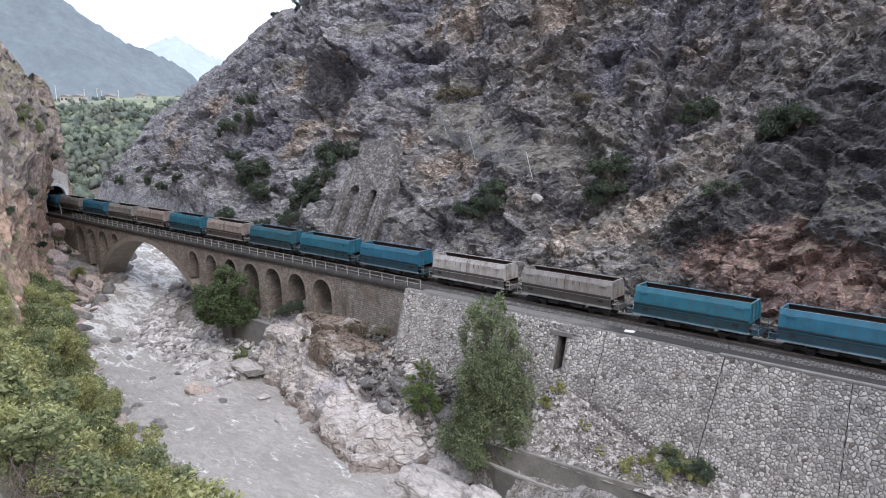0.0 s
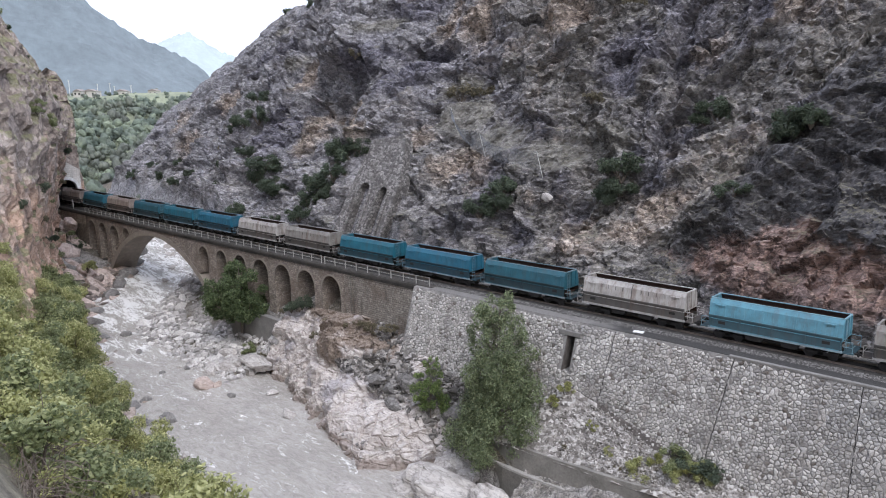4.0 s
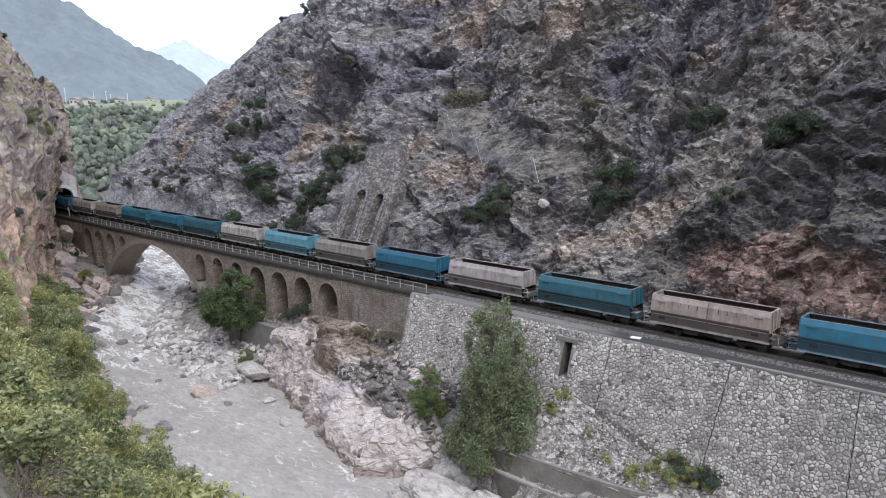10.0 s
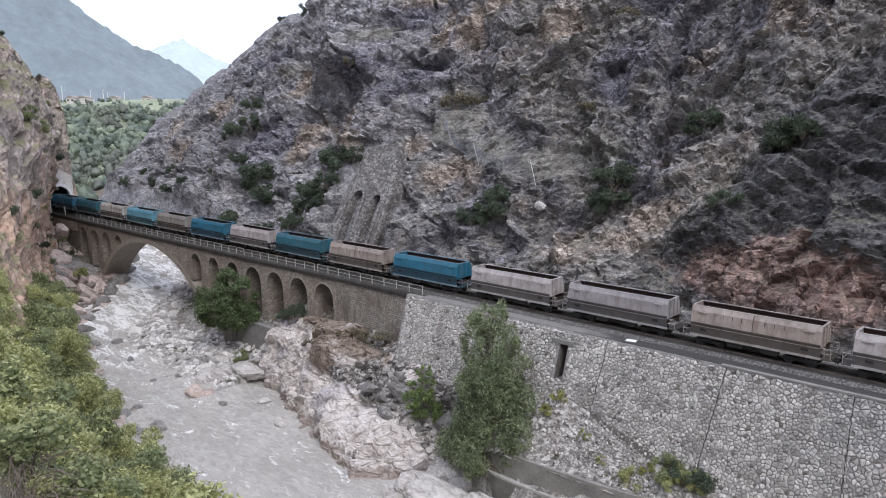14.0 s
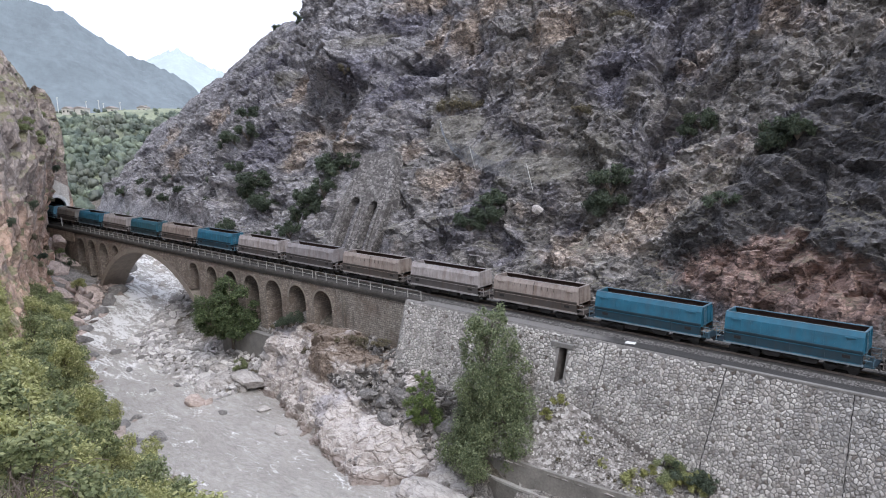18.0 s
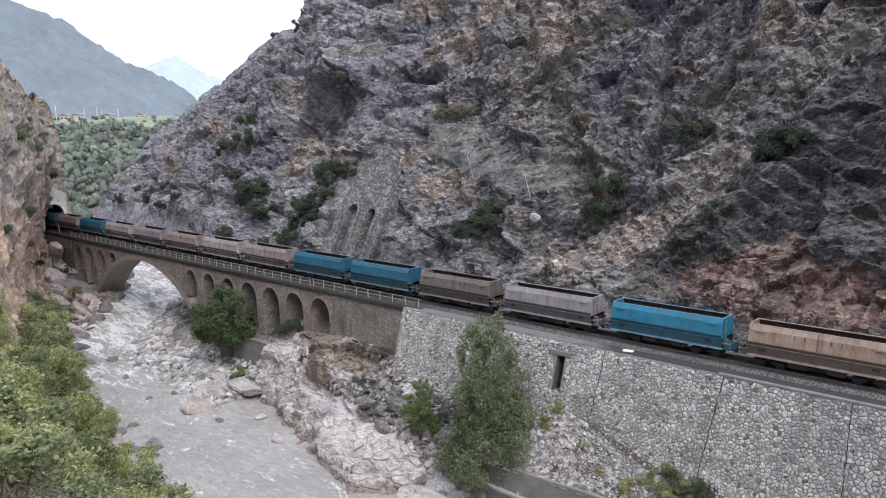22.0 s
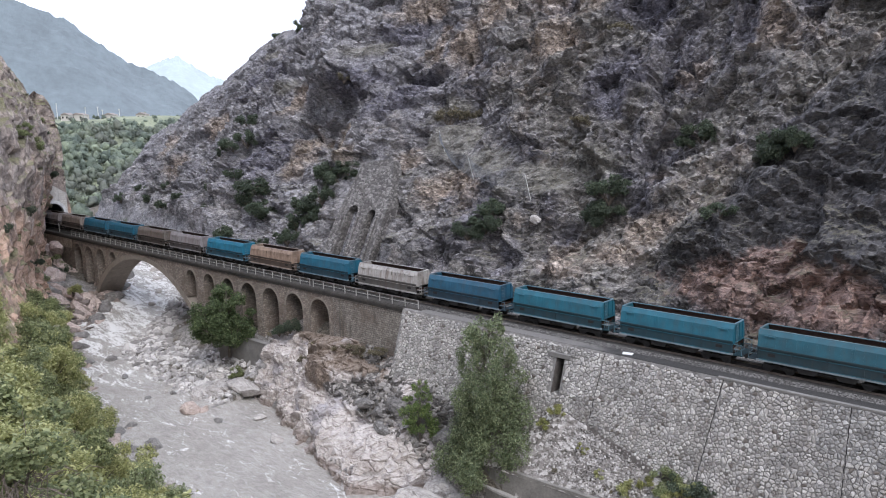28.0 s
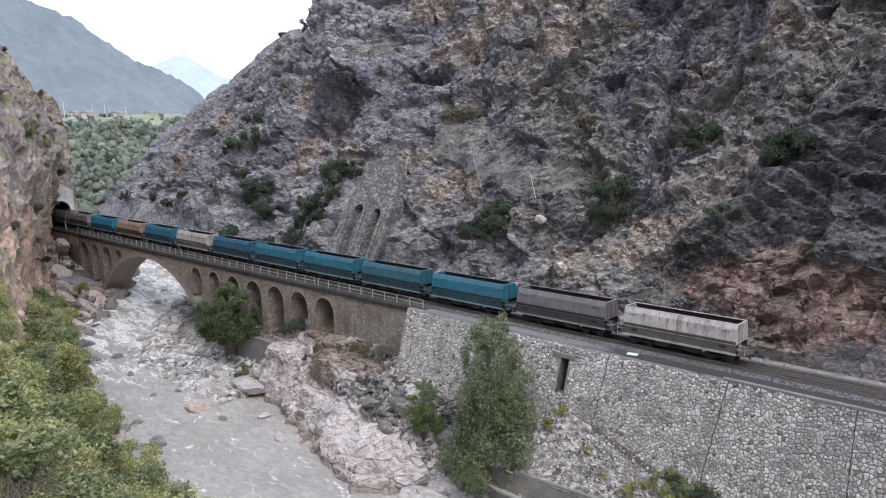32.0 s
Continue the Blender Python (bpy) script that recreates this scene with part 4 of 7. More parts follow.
# the crag that the portal is built against
cy, cz = np.arange(-16, 9.01, 0.3), np.arange(-3, 46, 0.3)
V, Zs = np.meshgrid(cy, cz, indexing="ij")
Zs = np.minimum(Zs, np.interp(V, (-16, -6, 0, 2.5, 4.2, 5.6, 9), (16, 27, 33, 32, 27, 14, 2)) + 0.6 * fbm(np.stack([V * 0.5, V * 0, V * 0], -1), 3, 6))
rim = 4.2 + 0.03 * np.maximum(0, Zs - 9) + 0.7 * fbm(np.stack([V * 0, V * 0, Zs * 0.22], -1), 3, 5)
q = np.stack([PORTAL_X - 1.0 - 0.2 * np.maximum(0, Zs - 8) - 5.0 * np.maximum(0, V - rim) ** 1.15, V, Zs], -1)
face, gap, own = facets(q * (0.3, 0.3, 0.22), 81)
d = (face * 1.6 + (own - 0.5) * 1.2) * step(gap, 0, 0.15) + fbm(q * 0.6, 4, 83, True) * 0.5
q[..., 0] += d * step(np.hypot(V + 0.5, (Zs - 4) * 0.7), 5.5, 8.5) - 0.4
bored = (np.abs(V) < 2.9) & (Zs < 6.9)
tagged(sheet("tunnel_crag", q, BANK, keep=~(bored[:-1, :-1] | bored[1:, :-1] | bored[1:, 1:] | bored[:-1, 1:])), "weathered brown rock crag over the tunnel mouth", "cliff", kind="structure")

# ---- embankment, retaining wall and line ----
BATTER, WALL_Y, WALL_TOP = 0.32, -3.5, -0.52


def wall_y(z):
    return WALL_Y - BATTER * (WALL_TOP - z)


def wedge(z0, z1, back=4.5):
    return [(wall_y(z1), z1), (back, z1), (back, z0), (wall_y(z0), z0)]


bank = tagged(empty("retaining_wall", pose(0, 0, 0)), "battered pale rubble-stone retaining wall below the railway", "retaining wall")
SLIT_A, SLIT_B, SLIT_LO, SLIT_HI = -39.95, -38.95, -5.5, -1.95
part("core", prism(wedge(-16, WALL_TOP), -63.1, SLIT_A, "x"), MORTAR, bank)
part("core", prism(wedge(-16, WALL_TOP), SLIT_B, 400, "x"), MORTAR, bank)
part("core", prism(wedge(-16, SLIT_LO), SLIT_A, SLIT_B, "x"), MORTAR, bank)
part("core", prism(wedge(SLIT_HI, WALL_TOP), SLIT_A, SLIT_B, "x"), MORTAR, bank)
# near-black back, dark sides: the slot's inner shade put into the colour
part("culvert_back", boxes((SLIT_A, SLIT_B, -1.9, -1.7, SLIT_LO, SLIT_HI)), NEAR_BLACK, bank, "dark back of the drain slot")
for xa, xb in ((SLIT_A, SLIT_A + 0.04), (SLIT_B - 0.04, SLIT_B)):
    part("reveal", prism([(wall_y(SLIT_HI) + 0.02, SLIT_HI), (-1.9, SLIT_HI), (-1.9, SLIT_LO), (wall_y(SLIT_LO) + 0.02, SLIT_LO)], xa, xb, "x"), DARKENED, bank, "side of the drain slot, its shade in the colour")
# strip along the wall foot: the undercut's shade is put into its colour
foot_line = [(x, float(np.interp(x, FOOT_AT, FOOT_UP))) for x in np.arange(-38.2, -21.9, 1.35)]
for (xa, za), (xb, zb) in zip(foot_line, foot_line[1:]):
    step_ = bmesh.new()
    ends = []
    for x, z in ((xa, za), (xb, zb)):
        ends.append([step_.verts.new((x, wall_y(z + h) - o, z + h)) for o, h in ((-0.3, 0.22 + 0.12 * math.sin(x * 2.1)), (0.16, 0.12 + 0.1 * math.sin(x * 3.3)), (0.24, -0.9), (-0.3, -0.9))])
    for k in range(4):
        step_.faces.new((ends[0][k], ends[1][k], ends[1][(k + 1) % 4], ends[0][(k + 1) % 4]))
    step_.faces.new(ends[0])
    step_.faces.new(ends[1][::-1])
    bmesh.ops.recalc_face_normals(step_, faces=list(step_.faces))
    part("footing", step_, DARKENED, bank, "concrete footing, darkened with the shade of the undercut")
part("lintel", boxes((SLIT_A - 1.0, SLIT_B + 0.7, wall_y(-1.9) - 0.16, wall_y(-1.9) + 0.6, SLIT_HI, SLIT_HI + 0.5), bevel=0.04), CONCRETE, bank, "grey concrete lintel over the drain slot")
part("coping", boxes((-23.4, 120, WALL_Y - 0.14, WALL_Y + 0.22, WALL_TOP - 0.12, WALL_TOP + 0.1), bevel=0.03), CONCRETE, bank, "pale concrete coping")

tagged(new("ballast_bed", mesh_of("ballast_bed", [], [], BALLAST)), "grey crushed-stone ballast under the track", "ballast", kind="structure")
bpy.data.objects["ballast_bed"].data.materials.append(UNDER_TRAIN)
bmb = prism([(-1.55, -0.17), (1.55, -0.17), (2.3, -0.45), (4.4, -0.62), (4.4, -0.82), (-2.2, -0.82), (-2.0, -0.43)], -606, 420, "x")
# the middle strip of the top takes the darkened ballast
for q in bmb.faces:
    q.material_index = int(q.normal.z > 0.99 and abs(q.calc_center_median().y) < 0.1)
bmb.to_mesh(bpy.data.objects["ballast_bed"].data)
bmb.free()
tagged(new("trackside_path", bpy.data.meshes.new("trackside_path")), "dark trodden grit path beside the ballast", "path", kind="structure")
bmb = boxes((-60.5, 400, -3.45, -1.95, WALL_TOP, WALL_TOP + 0.06))
bmb.to_mesh(bpy.data.objects["trackside_path"].data)
bmb.free()
bpy.data.objects["trackside_path"].data.materials.append(PATH_DIRT)
track = tagged(empty("railway_track", pose(0, 0, 0)), "single track of worn steel rails on sleepers", "railway track")
for y in (-0.75, 0.75):
    sec = [(-0.07, -0.16), (0.07, -0.16), (0.07, -0.145), (0.015, -0.12), (0.015, -0.05), (0.036, -0.035), (0.036, 0.0), (-0.036, 0.0), (-0.036, -0.035), (-0.015, -0.05), (-0.015, -0.12), (-0.07, -0.145)]
    part("rail", prism([(y + a, b) for a, b in sec], -606, 420, "x"), STEEL, track)

# ---- the train: open hopper wagons, counted from the tail ----
def mat_paint(name, col, grime, rust):
    m = Mat(name, 0.55)
    streak = m.noise(1.0, 6, 0.65, m.scaled(2.2, 2.2, 0.25))
    blotch = m.noise(0.8, 5, 0.6)
    c = m.ramp(blotch, (0.35, tuple(x * 0.78 for x in col)), (0.65, tuple(min(1, x * 1.12) for x in col)))
    c = m.mix(m.ramp(streak, (0.46, 0.0), (0.66, rust)), c, (0.13, 0.075, 0.05))
    drip = m.noise(1.0, 5, 0.6, m.scaled(5.0, 5.0, 0.5))
    c = m.mix(m.ramp(drip, (0.55, 0.0), (0.7, grime)), c, (0.05, 0.045, 0.042))
    c = m.mix(m.ramp(m.noise(2.5, 6, 0.7), (0.5, grime * 0.3), (0.72, grime)), c, (0.06, 0.055, 0.05))
    m.colour(c)
    m.bump(m.noise(14, 4), 0.12, 0.02)
    return m.m


PAINTS = {
    "white": ((0.42, 0.395, 0.37), 0.6, 0.6, "weathered off-white"),
    "grey": ((0.25, 0.235, 0.215), 0.6, 0.5, "grimy grey"),
    "mauve": ((0.265, 0.243, 0.245), 0.5, 0.35, "faded mauve-grey"),
    "plum": ((0.14, 0.129, 0.138), 0.5, 0.3, "dark plum-grey"),
    "tan": ((0.30, 0.25, 0.22), 0.55, 0.5, "dusty tan"),
    "brown": ((0.32, 0.228, 0.17), 0.5, 0.6, "rusty tan-brown"),
    "blue": ((0.011, 0.11, 0.175), 0.3, 0.12, "bright blue"),
    "teal": ((0.01, 0.115, 0.165), 0.3, 0.15, "teal-blue"),
    "dteal": ((0.015, 0.095, 0.13), 0.35, 0.12, "dark teal"),
    "sky": ((0.012, 0.16, 0.25), 0.3, 0.1, "bright cyan-blue"),
    "navy": ((0.012, 0.085, 0.145), 0.35, 0.15, "dark blue"),
    "umber": ((0.15, 0.128, 0.112), 0.6, 0.5, "sooty brown-grey"),
    "rose": ((0.36, 0.325, 0.315), 0.5, 0.4, "faded pinkish-white"),
    "lteal": ((0.1, 0.27, 0.345), 0.4, 0.25, "pale dusty teal"),
}
ORDER = ("white plum teal dteal teal teal navy white blue brown sky mauve umber blue blue tan rose tan mauve rose "
         "blue tan dteal rose blue grey lteal white dteal blue teal grey white blue teal dteal tan teal tan grey blue grey blue grey").split()
RIBBED = {"white", "tan", "brown", "grey", "umber"}
HL, RIM, SILL, MID, HW, TW = 5.55, 3.83, 1.0, 2.28, 1.43, 0.98
BEND_Z, BEND_Y = 3.36, 1.26


def side_y(z):
    """How far out the upper side stands at height z: steep to the bend, then folded in to the rim."""
    return HW + (BEND_Y - HW) * (z - MID) / (BEND_Z - MID) if z < BEND_Z else BEND_Y + (TW - BEND_Y) * (z - BEND_Z) / (RIM - BEND_Z)



def lean(x0, x1, s, z0, z1, out, thick):
    """A plate on the leaning upper side: out is how far it stands proud, thick its depth."""
    zs = [z0] + ([BEND_Z] if z0 < BEND_Z < z1 else []) + [z1]
    face = [(s * (side_y(z) + out), z) for z in zs]
    return prism(face + [(s * (side_y(z) + out - thick), z) for z in zs[::-1]], x0, x1, "x")


def corrugated(s):
    """The upper side with its row of shallow upright ribs, as one sheet."""
    bm = lean(-HL, HL, s, MID, RIM - 0.04, 0.0, 0.06)
    for i in range(13):
        x = -HL + 0.55 + i * (2 * HL - 1.1) / 12
        rib = lean(x - 0.1, x + 0.1, s, MID + 0.02, BEND_Z - 0.06 + 0.05 * math.sin(i * 2.3), 0.028, 0.04)
        me = bpy.data.meshes.new("rib")
        rib.to_mesh(me)
        rib.free()
        bm.from_mesh(me)
        bpy.data.meshes.remove(me)
    return bm


def build_wagon(key):
    col, grime, rust, words = PAINTS[key]
    upper = mat_paint("paint_" + key, col, grime * 0.5, rust)
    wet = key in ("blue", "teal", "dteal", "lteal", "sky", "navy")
    # below the waist: the upper colour scaled down, with more grime over it
    lower = mat_paint("darker_grimed_paint_" + key, tuple(c * (0.34 if wet else 0.22) + 0.006 for c in col), grime, rust * 0.6)
    dusty = mat_paint("dusty_sill_" + key, tuple(c * 0.45 + 0.2 for c in col), grime * 0.7, rust * 0.5)
    rimmed = mat_paint("rim_paint_" + key, tuple(c * 0.8 + 0.1 for c in col), grime * 0.4, rust * 0.5)
    w = tagged(empty("hopper_wagon"), words + " open hopper wagon with a dark empty inside", "railway wagon", "wagons of the train")
    # sides: upright below the waist, leaning in above it, hollow inside
    for s in (-1, 1):
        y = s * HW
        side = part("upper_side", corrugated(s), upper, w)
        if key in RIBBED:
            for i in range(10):
                x = (-4.2 + i * 0.8) if i < 5 else (1.0 + (i - 5) * 0.8)
                # thin upright strips in the darker lower paint
                part("vent_slot", lean(x - 0.05, x + 0.05, s, MID + 0.65, RIM - 0.5, 0.012, 0.014), lower, side, "narrow dark upright strip")
            part("seam", lean(-0.04, 0.04, s, MID + 0.06, RIM - 0.1, 0.03, 0.03), lower, side)
        else:
            for x in (-1.9, 1.9):
                part("seam", lean(x - 0.03, x + 0.03, s, MID + 0.08, RIM - 0.1, 0.025, 0.03), upper, side)
        for x in (-HL + 1.0, HL - 1.0):
            part("grab_step", lean(x - 0.45, x + 0.45, s, RIM - 0.62, RIM - 0.52, 0.12, 0.12), upper, side)
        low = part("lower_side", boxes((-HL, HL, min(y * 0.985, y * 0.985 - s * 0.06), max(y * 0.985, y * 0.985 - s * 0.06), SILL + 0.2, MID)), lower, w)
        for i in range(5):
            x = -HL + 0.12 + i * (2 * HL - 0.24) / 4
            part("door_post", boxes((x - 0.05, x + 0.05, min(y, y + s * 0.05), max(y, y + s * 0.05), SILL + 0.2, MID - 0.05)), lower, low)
        for x in (-HL + 1.2, HL - 1.2):
            part("latch_plate", boxes((x - 0.3, x + 0.3, min(y, y + s * 0.03), max(y, y + s * 0.03), SILL + 0.55, SILL + 0.8)), UNDER, low)
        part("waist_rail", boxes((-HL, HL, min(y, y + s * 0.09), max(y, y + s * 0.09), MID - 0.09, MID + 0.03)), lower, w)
        part("waist_ledge", boxes((-HL, HL, min(y, y + s * 0.05), max(y, y + s * 0.05), MID - 0.32, MID - 0.26)), upper, w)
        part("sill", boxes((-HL - 0.05, HL + 0.05, min(y * 0.93, y + s * 0.06), max(y * 0.93, y + s * 0.1), SILL + 0.02, SILL + 0.2)), dusty, w, "pale dusty sill")
        part("step_rail", boxes((-HL + 0.2, HL - 0.2, min(y * 1.02, y * 1.02 + s * 0.04), max(y * 1.02, y * 1.02 + s * 0.04), SILL + 0.18, SILL + 0.24)), upper, w)
        t = s * TW
        part("top_rail", boxes((-HL, HL, min(t - s * 0.08, t + s * 0.05), max(t - s * 0.08, t + s * 0.05), RIM - 0.08, RIM), bevel=0.015), rimmed, w)
        for x in (-3.9, -1.5, 1.5, 3.9):
            chute = prism([(x - 0.9, SILL + 0.05), (x + 0.9, SILL + 0.05), (x + 0.6, 0.5), (x - 0.6, 0.5)], min(s * 0.75, s * 1.28), max(s * 0.75, s * 1.28))
            if abs(x) < 3:
                part("discharge_chute", chute, UNDER, w)
            else:
                chute.free()
    for e in (-1, 1):
        x = e * HL
        end = part("end_wall", prism([(-HW + 0.06, MID - 0.3), (-HW + 0.06, MID), (-BEND_Y + 0.06, BEND_Z), (-TW + 0.06, RIM - 0.05), (TW - 0.06, RIM - 0.05), (BEND_Y - 0.06, BEND_Z), (HW - 0.06, MID), (HW - 0.06, MID - 0.3)], min(x, x - e * 0.06), max(x, x - e * 0.06), "x"), upper, w)
        for y in (-0.8, 0.0, 0.8):
            part("end_rib", boxes((min(x, x + e * 0.09), max(x, x + e * 0.09), y - 0.06, y + 0.06, MID - 0.1, RIM - 0.1)), upper, end)
        part("end_rail", boxes((min(x - e * 0.1, x + e * 0.05), max(x - e * 0.1, x + e * 0.05), -TW, TW, RIM - 0.1, RIM + 0.004)), rimmed, w)
        slope = bmesh.new()
        v = [slope.verts.new(c) for c in ((x - e * 0.05, -HW + 0.1, MID - 0.2), (x - e * 0.05, HW - 0.1, MID - 0.2), (x - e * 1.5, HW - 0.1, SILL + 0.25), (x - e * 1.5, -HW + 0.1, SILL + 0.25))]
        slope.faces.new(v)
        bmesh.ops.solidify(slope, geom=list(slope.faces), thickness=0.05)
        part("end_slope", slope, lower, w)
        px = e * (HL + 0.75)
        for y in (-1.25, 1.25):
            part("handrail", pipe([(x + e * 0.05, y, SILL + 1.0), (px, y, SILL + 1.0), (px, y, SILL + 0.02)], 0.035), rimmed, w)
            part("guard_rail", pipe([(x + e * 0.05, y, SILL + 0.55), (px - e * 0.02, y, SILL + 0.55), (px - e * 0.02, y * 0.3, SILL + 0.55)], 0.03), rimmed, w)
        part("end_platform", boxes((min(x, px + e * 0.1), max(x, px + e * 0.1), -1.3, 1.3, SILL - 0.02, SILL + 0.08)), lower, w)
        lad = bmesh.new()
        for y in (-0.95, -0.55):
            rod(lad, (x + e * 0.13, y, SILL + 0.1), (x + e * 0.13, y, RIM - 0.15), 0.02, n=5)
        for k in range(7):
            z = SILL + 0.4 + k * 0.36
            rod(lad, (x + e * 0.13, -0.95, z), (x + e * 0.13, -0.55, z), 0.016, n=5)
        part("ladder", lad, rimmed, w)
        for y in (-0.875, 0.875):
            buf = bmesh.new()
            rod(buf, (px, y, 1.02), (px + e * 0.34, y, 1.02), 0.09, n=10)
            rod(buf, (px + e * 0.34, y, 1.02), (px + e * 0.4, y, 1.02), 0.22, n=12)
            part("buffer", buf, UNDER, w)
        part("coupling", boxes((min(px, px + e * 0.5), max(px, px + e * 0.5), -0.07, 0.07, 0.86, 1.02)), UNDER, w)
        bx_ = e * 3.9
        bog = part("bogie", boxes((bx_ - 1.35, bx_ + 1.35, -1.05, -0.93, 0.4, 0.68), (bx_ - 1.35, bx_ + 1.35, 0.93, 1.05, 0.4, 0.68), (bx_ - 0.25, bx_ + 0.25, -1.05, 1.05, 0.42, 0.8), bevel=0.03), UNDER, w)
        for k in (-0.9, 0.9):
            wh = bmesh.new()
            for y in (-0.75, 0.75):
                rod(wh, (bx_ + k, y - 0.065, 0.46), (bx_ + k, y + 0.065, 0.46), 0.455, n=20)
            rod(wh, (bx_ + k, -1.0, 0.46), (bx_ + k, 1.0, 0.46), 0.08, n=8)
            part("wheelset", wh, UNDER, bog)
    part("hopper_floor", boxes((-HL + 0.3, HL - 0.3, -HW + 0.12, HW - 0.12, 1.35, 1.5)), COAL, w, "coal-dusted hopper floor")
    for s in (-1, 1):
        part("inner_lining", lean(-HL + 0.07, HL - 0.07, s, MID, RIM - 0.1, -0.065, 0.012), COAL, w, "dark dusty inside wall")
        part("lower_lining", boxes((-HL + 0.07, HL - 0.07, min(s * (HW - 0.1), s * (HW - 0.085)), max(s * (HW - 0.1), s * (HW - 0.085)), 1.5, MID)), COAL, w, "dark dusty inside wall")
    part("underframe", boxes((-HL - 0.7, HL + 0.7, -0.3, 0.3, 0.72, 1.05), (-1.6, 1.6, -0.8, 0.8, 0.55, 1.0), bevel=0.03), UNDER, w)
    for s in (-1, 1):
        part("air_tank", rod(bmesh.new(), (-0.7, s * 0.95, 0.72), (0.7, s * 0.95, 0.72), 0.17, n=12), UNDER, w)
    return w


WAGONS, built = [], {}
for k, key in enumerate(ORDER):
    if key in built:
        ob = copy_thing(built[key], pose(0, 0, 0))
    else:
        ob = built[key] = build_wagon(key)
    WAGONS.append(ob)


def ran(t):
    """How far the train has come along the line after t seconds."""
    return 11.784 * t + 0.012925 * t**2 + 0.00081 * t**3 - 0.00001344 * t**4


def wagon_x(k, t):
    """Where the middle of the wagon k, counted from the tail, is at t."""
    slack = float(np.interp(k, (0, 9, 12, 15, 18, 21, 26, 30, 33, 43), (0, 0.03, 0.09, 0.11, 0.18, 0.24, 0.31, 0.40, 0.51, 0.8)))
    return -23.25 - HL + ran(32.0) - ran(t) - 13.2 * (k + slack)

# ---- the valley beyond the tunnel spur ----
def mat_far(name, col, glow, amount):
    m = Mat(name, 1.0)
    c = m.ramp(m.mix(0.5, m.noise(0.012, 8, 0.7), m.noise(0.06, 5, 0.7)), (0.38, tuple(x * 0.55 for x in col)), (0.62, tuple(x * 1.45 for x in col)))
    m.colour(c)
    # the haze of distance is put in as a bluish glow
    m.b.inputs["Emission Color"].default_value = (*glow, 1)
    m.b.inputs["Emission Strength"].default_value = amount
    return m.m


def ridge_sheet(name, label, bearing0, bearing1, dist, stops, mat, seed, rough):
    """A far range seen from the road: its crest rises to the given slopes over the eye, bearing by bearing."""
    n, m = 480, 40
    b = np.linspace(bearing0, bearing1, n)[:, None] * np.ones((1, m))
    v = np.linspace(0, 1, m)[None, :] * np.ones((n, 1))
    crest = np.interp(b, [s[0] for s in stops], [s[1] for s in stops])
    r = dist * (0.72 + 0.28 * v)
    p = np.stack([-r * np.cos(b), EYE[1] + r * np.sin(b), 0 * r], -1)
    z = (crest * dist + 21 + 30) * v**1.15 - 30
    z = z + fbm(p * (14.0 / dist), 5, seed, True) * rough * dist * (0.3 + 0.7 * v) * np.sin(v * math.pi * 0.72)
    z = z + fbm(p * (60.0 / dist), 3, seed + 5) * rough * dist * 0.12 * v
    z = z + fbm(p * (260.0 / dist), 3, seed + 9) * rough * dist * 0.14 * v**3
    z = z + vnoise(p * 0.11, seed + 3) * dist * 0.0022 * step(v, 0.9, 1.0)
    p[..., 2] = z
    back = p[:, -1:].copy()
    back[..., :2] *= 1.2
    back[..., 2] = -30
    return tagged(sheet(name, np.concatenate([p, back], 1), mat), label, "mountain", kind="structure")


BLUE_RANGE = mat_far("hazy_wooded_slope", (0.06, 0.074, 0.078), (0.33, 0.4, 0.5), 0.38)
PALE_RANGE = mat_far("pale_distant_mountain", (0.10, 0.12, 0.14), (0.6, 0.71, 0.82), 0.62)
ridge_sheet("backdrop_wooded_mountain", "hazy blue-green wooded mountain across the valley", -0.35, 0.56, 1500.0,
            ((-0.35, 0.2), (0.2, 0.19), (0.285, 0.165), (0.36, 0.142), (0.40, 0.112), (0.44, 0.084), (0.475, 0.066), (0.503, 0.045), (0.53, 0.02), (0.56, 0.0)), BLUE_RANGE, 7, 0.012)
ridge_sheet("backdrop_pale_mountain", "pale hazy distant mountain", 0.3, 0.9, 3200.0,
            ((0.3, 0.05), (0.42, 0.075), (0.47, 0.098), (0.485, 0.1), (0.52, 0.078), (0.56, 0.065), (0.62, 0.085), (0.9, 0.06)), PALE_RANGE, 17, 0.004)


def mat_woods():
    m = Mat("hazy_broadleaf_woods", 0.9)
    crowns = m.mix(0.05, m.noise(0.085, 3, 0.6), m.island())
    # pale, greyed greens: distance haze put into the leaf colours
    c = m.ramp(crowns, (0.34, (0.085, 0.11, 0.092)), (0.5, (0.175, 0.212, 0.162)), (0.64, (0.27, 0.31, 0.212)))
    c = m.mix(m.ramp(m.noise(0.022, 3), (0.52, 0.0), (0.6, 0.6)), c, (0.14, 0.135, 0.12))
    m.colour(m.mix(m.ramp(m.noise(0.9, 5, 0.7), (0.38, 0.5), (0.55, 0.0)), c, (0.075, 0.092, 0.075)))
    m.bump(m.noise(1.2, 5, 0.7), 0.8, 0.6)
    return m.m


WOODS = mat_woods()
MEADOW = mat_plain("valley_meadow", (0.22, 0.24, 0.16), 0.95, grain=0.05, fine=0.8, spread=0.5)

# the wooded terrace: a slope that climbs away from the river to a flat shelf
n, m = 90, 60
b = np.linspace(0.18, 0.62, n)[:, None] * np.ones((1, m))
r = np.linspace(225, 620, m)[None, :] * np.ones((n, 1))
p = np.stack([-r * np.cos(b), EYE[1] + r * np.sin(b), 0 * r], -1)
TERRACE = p.copy()
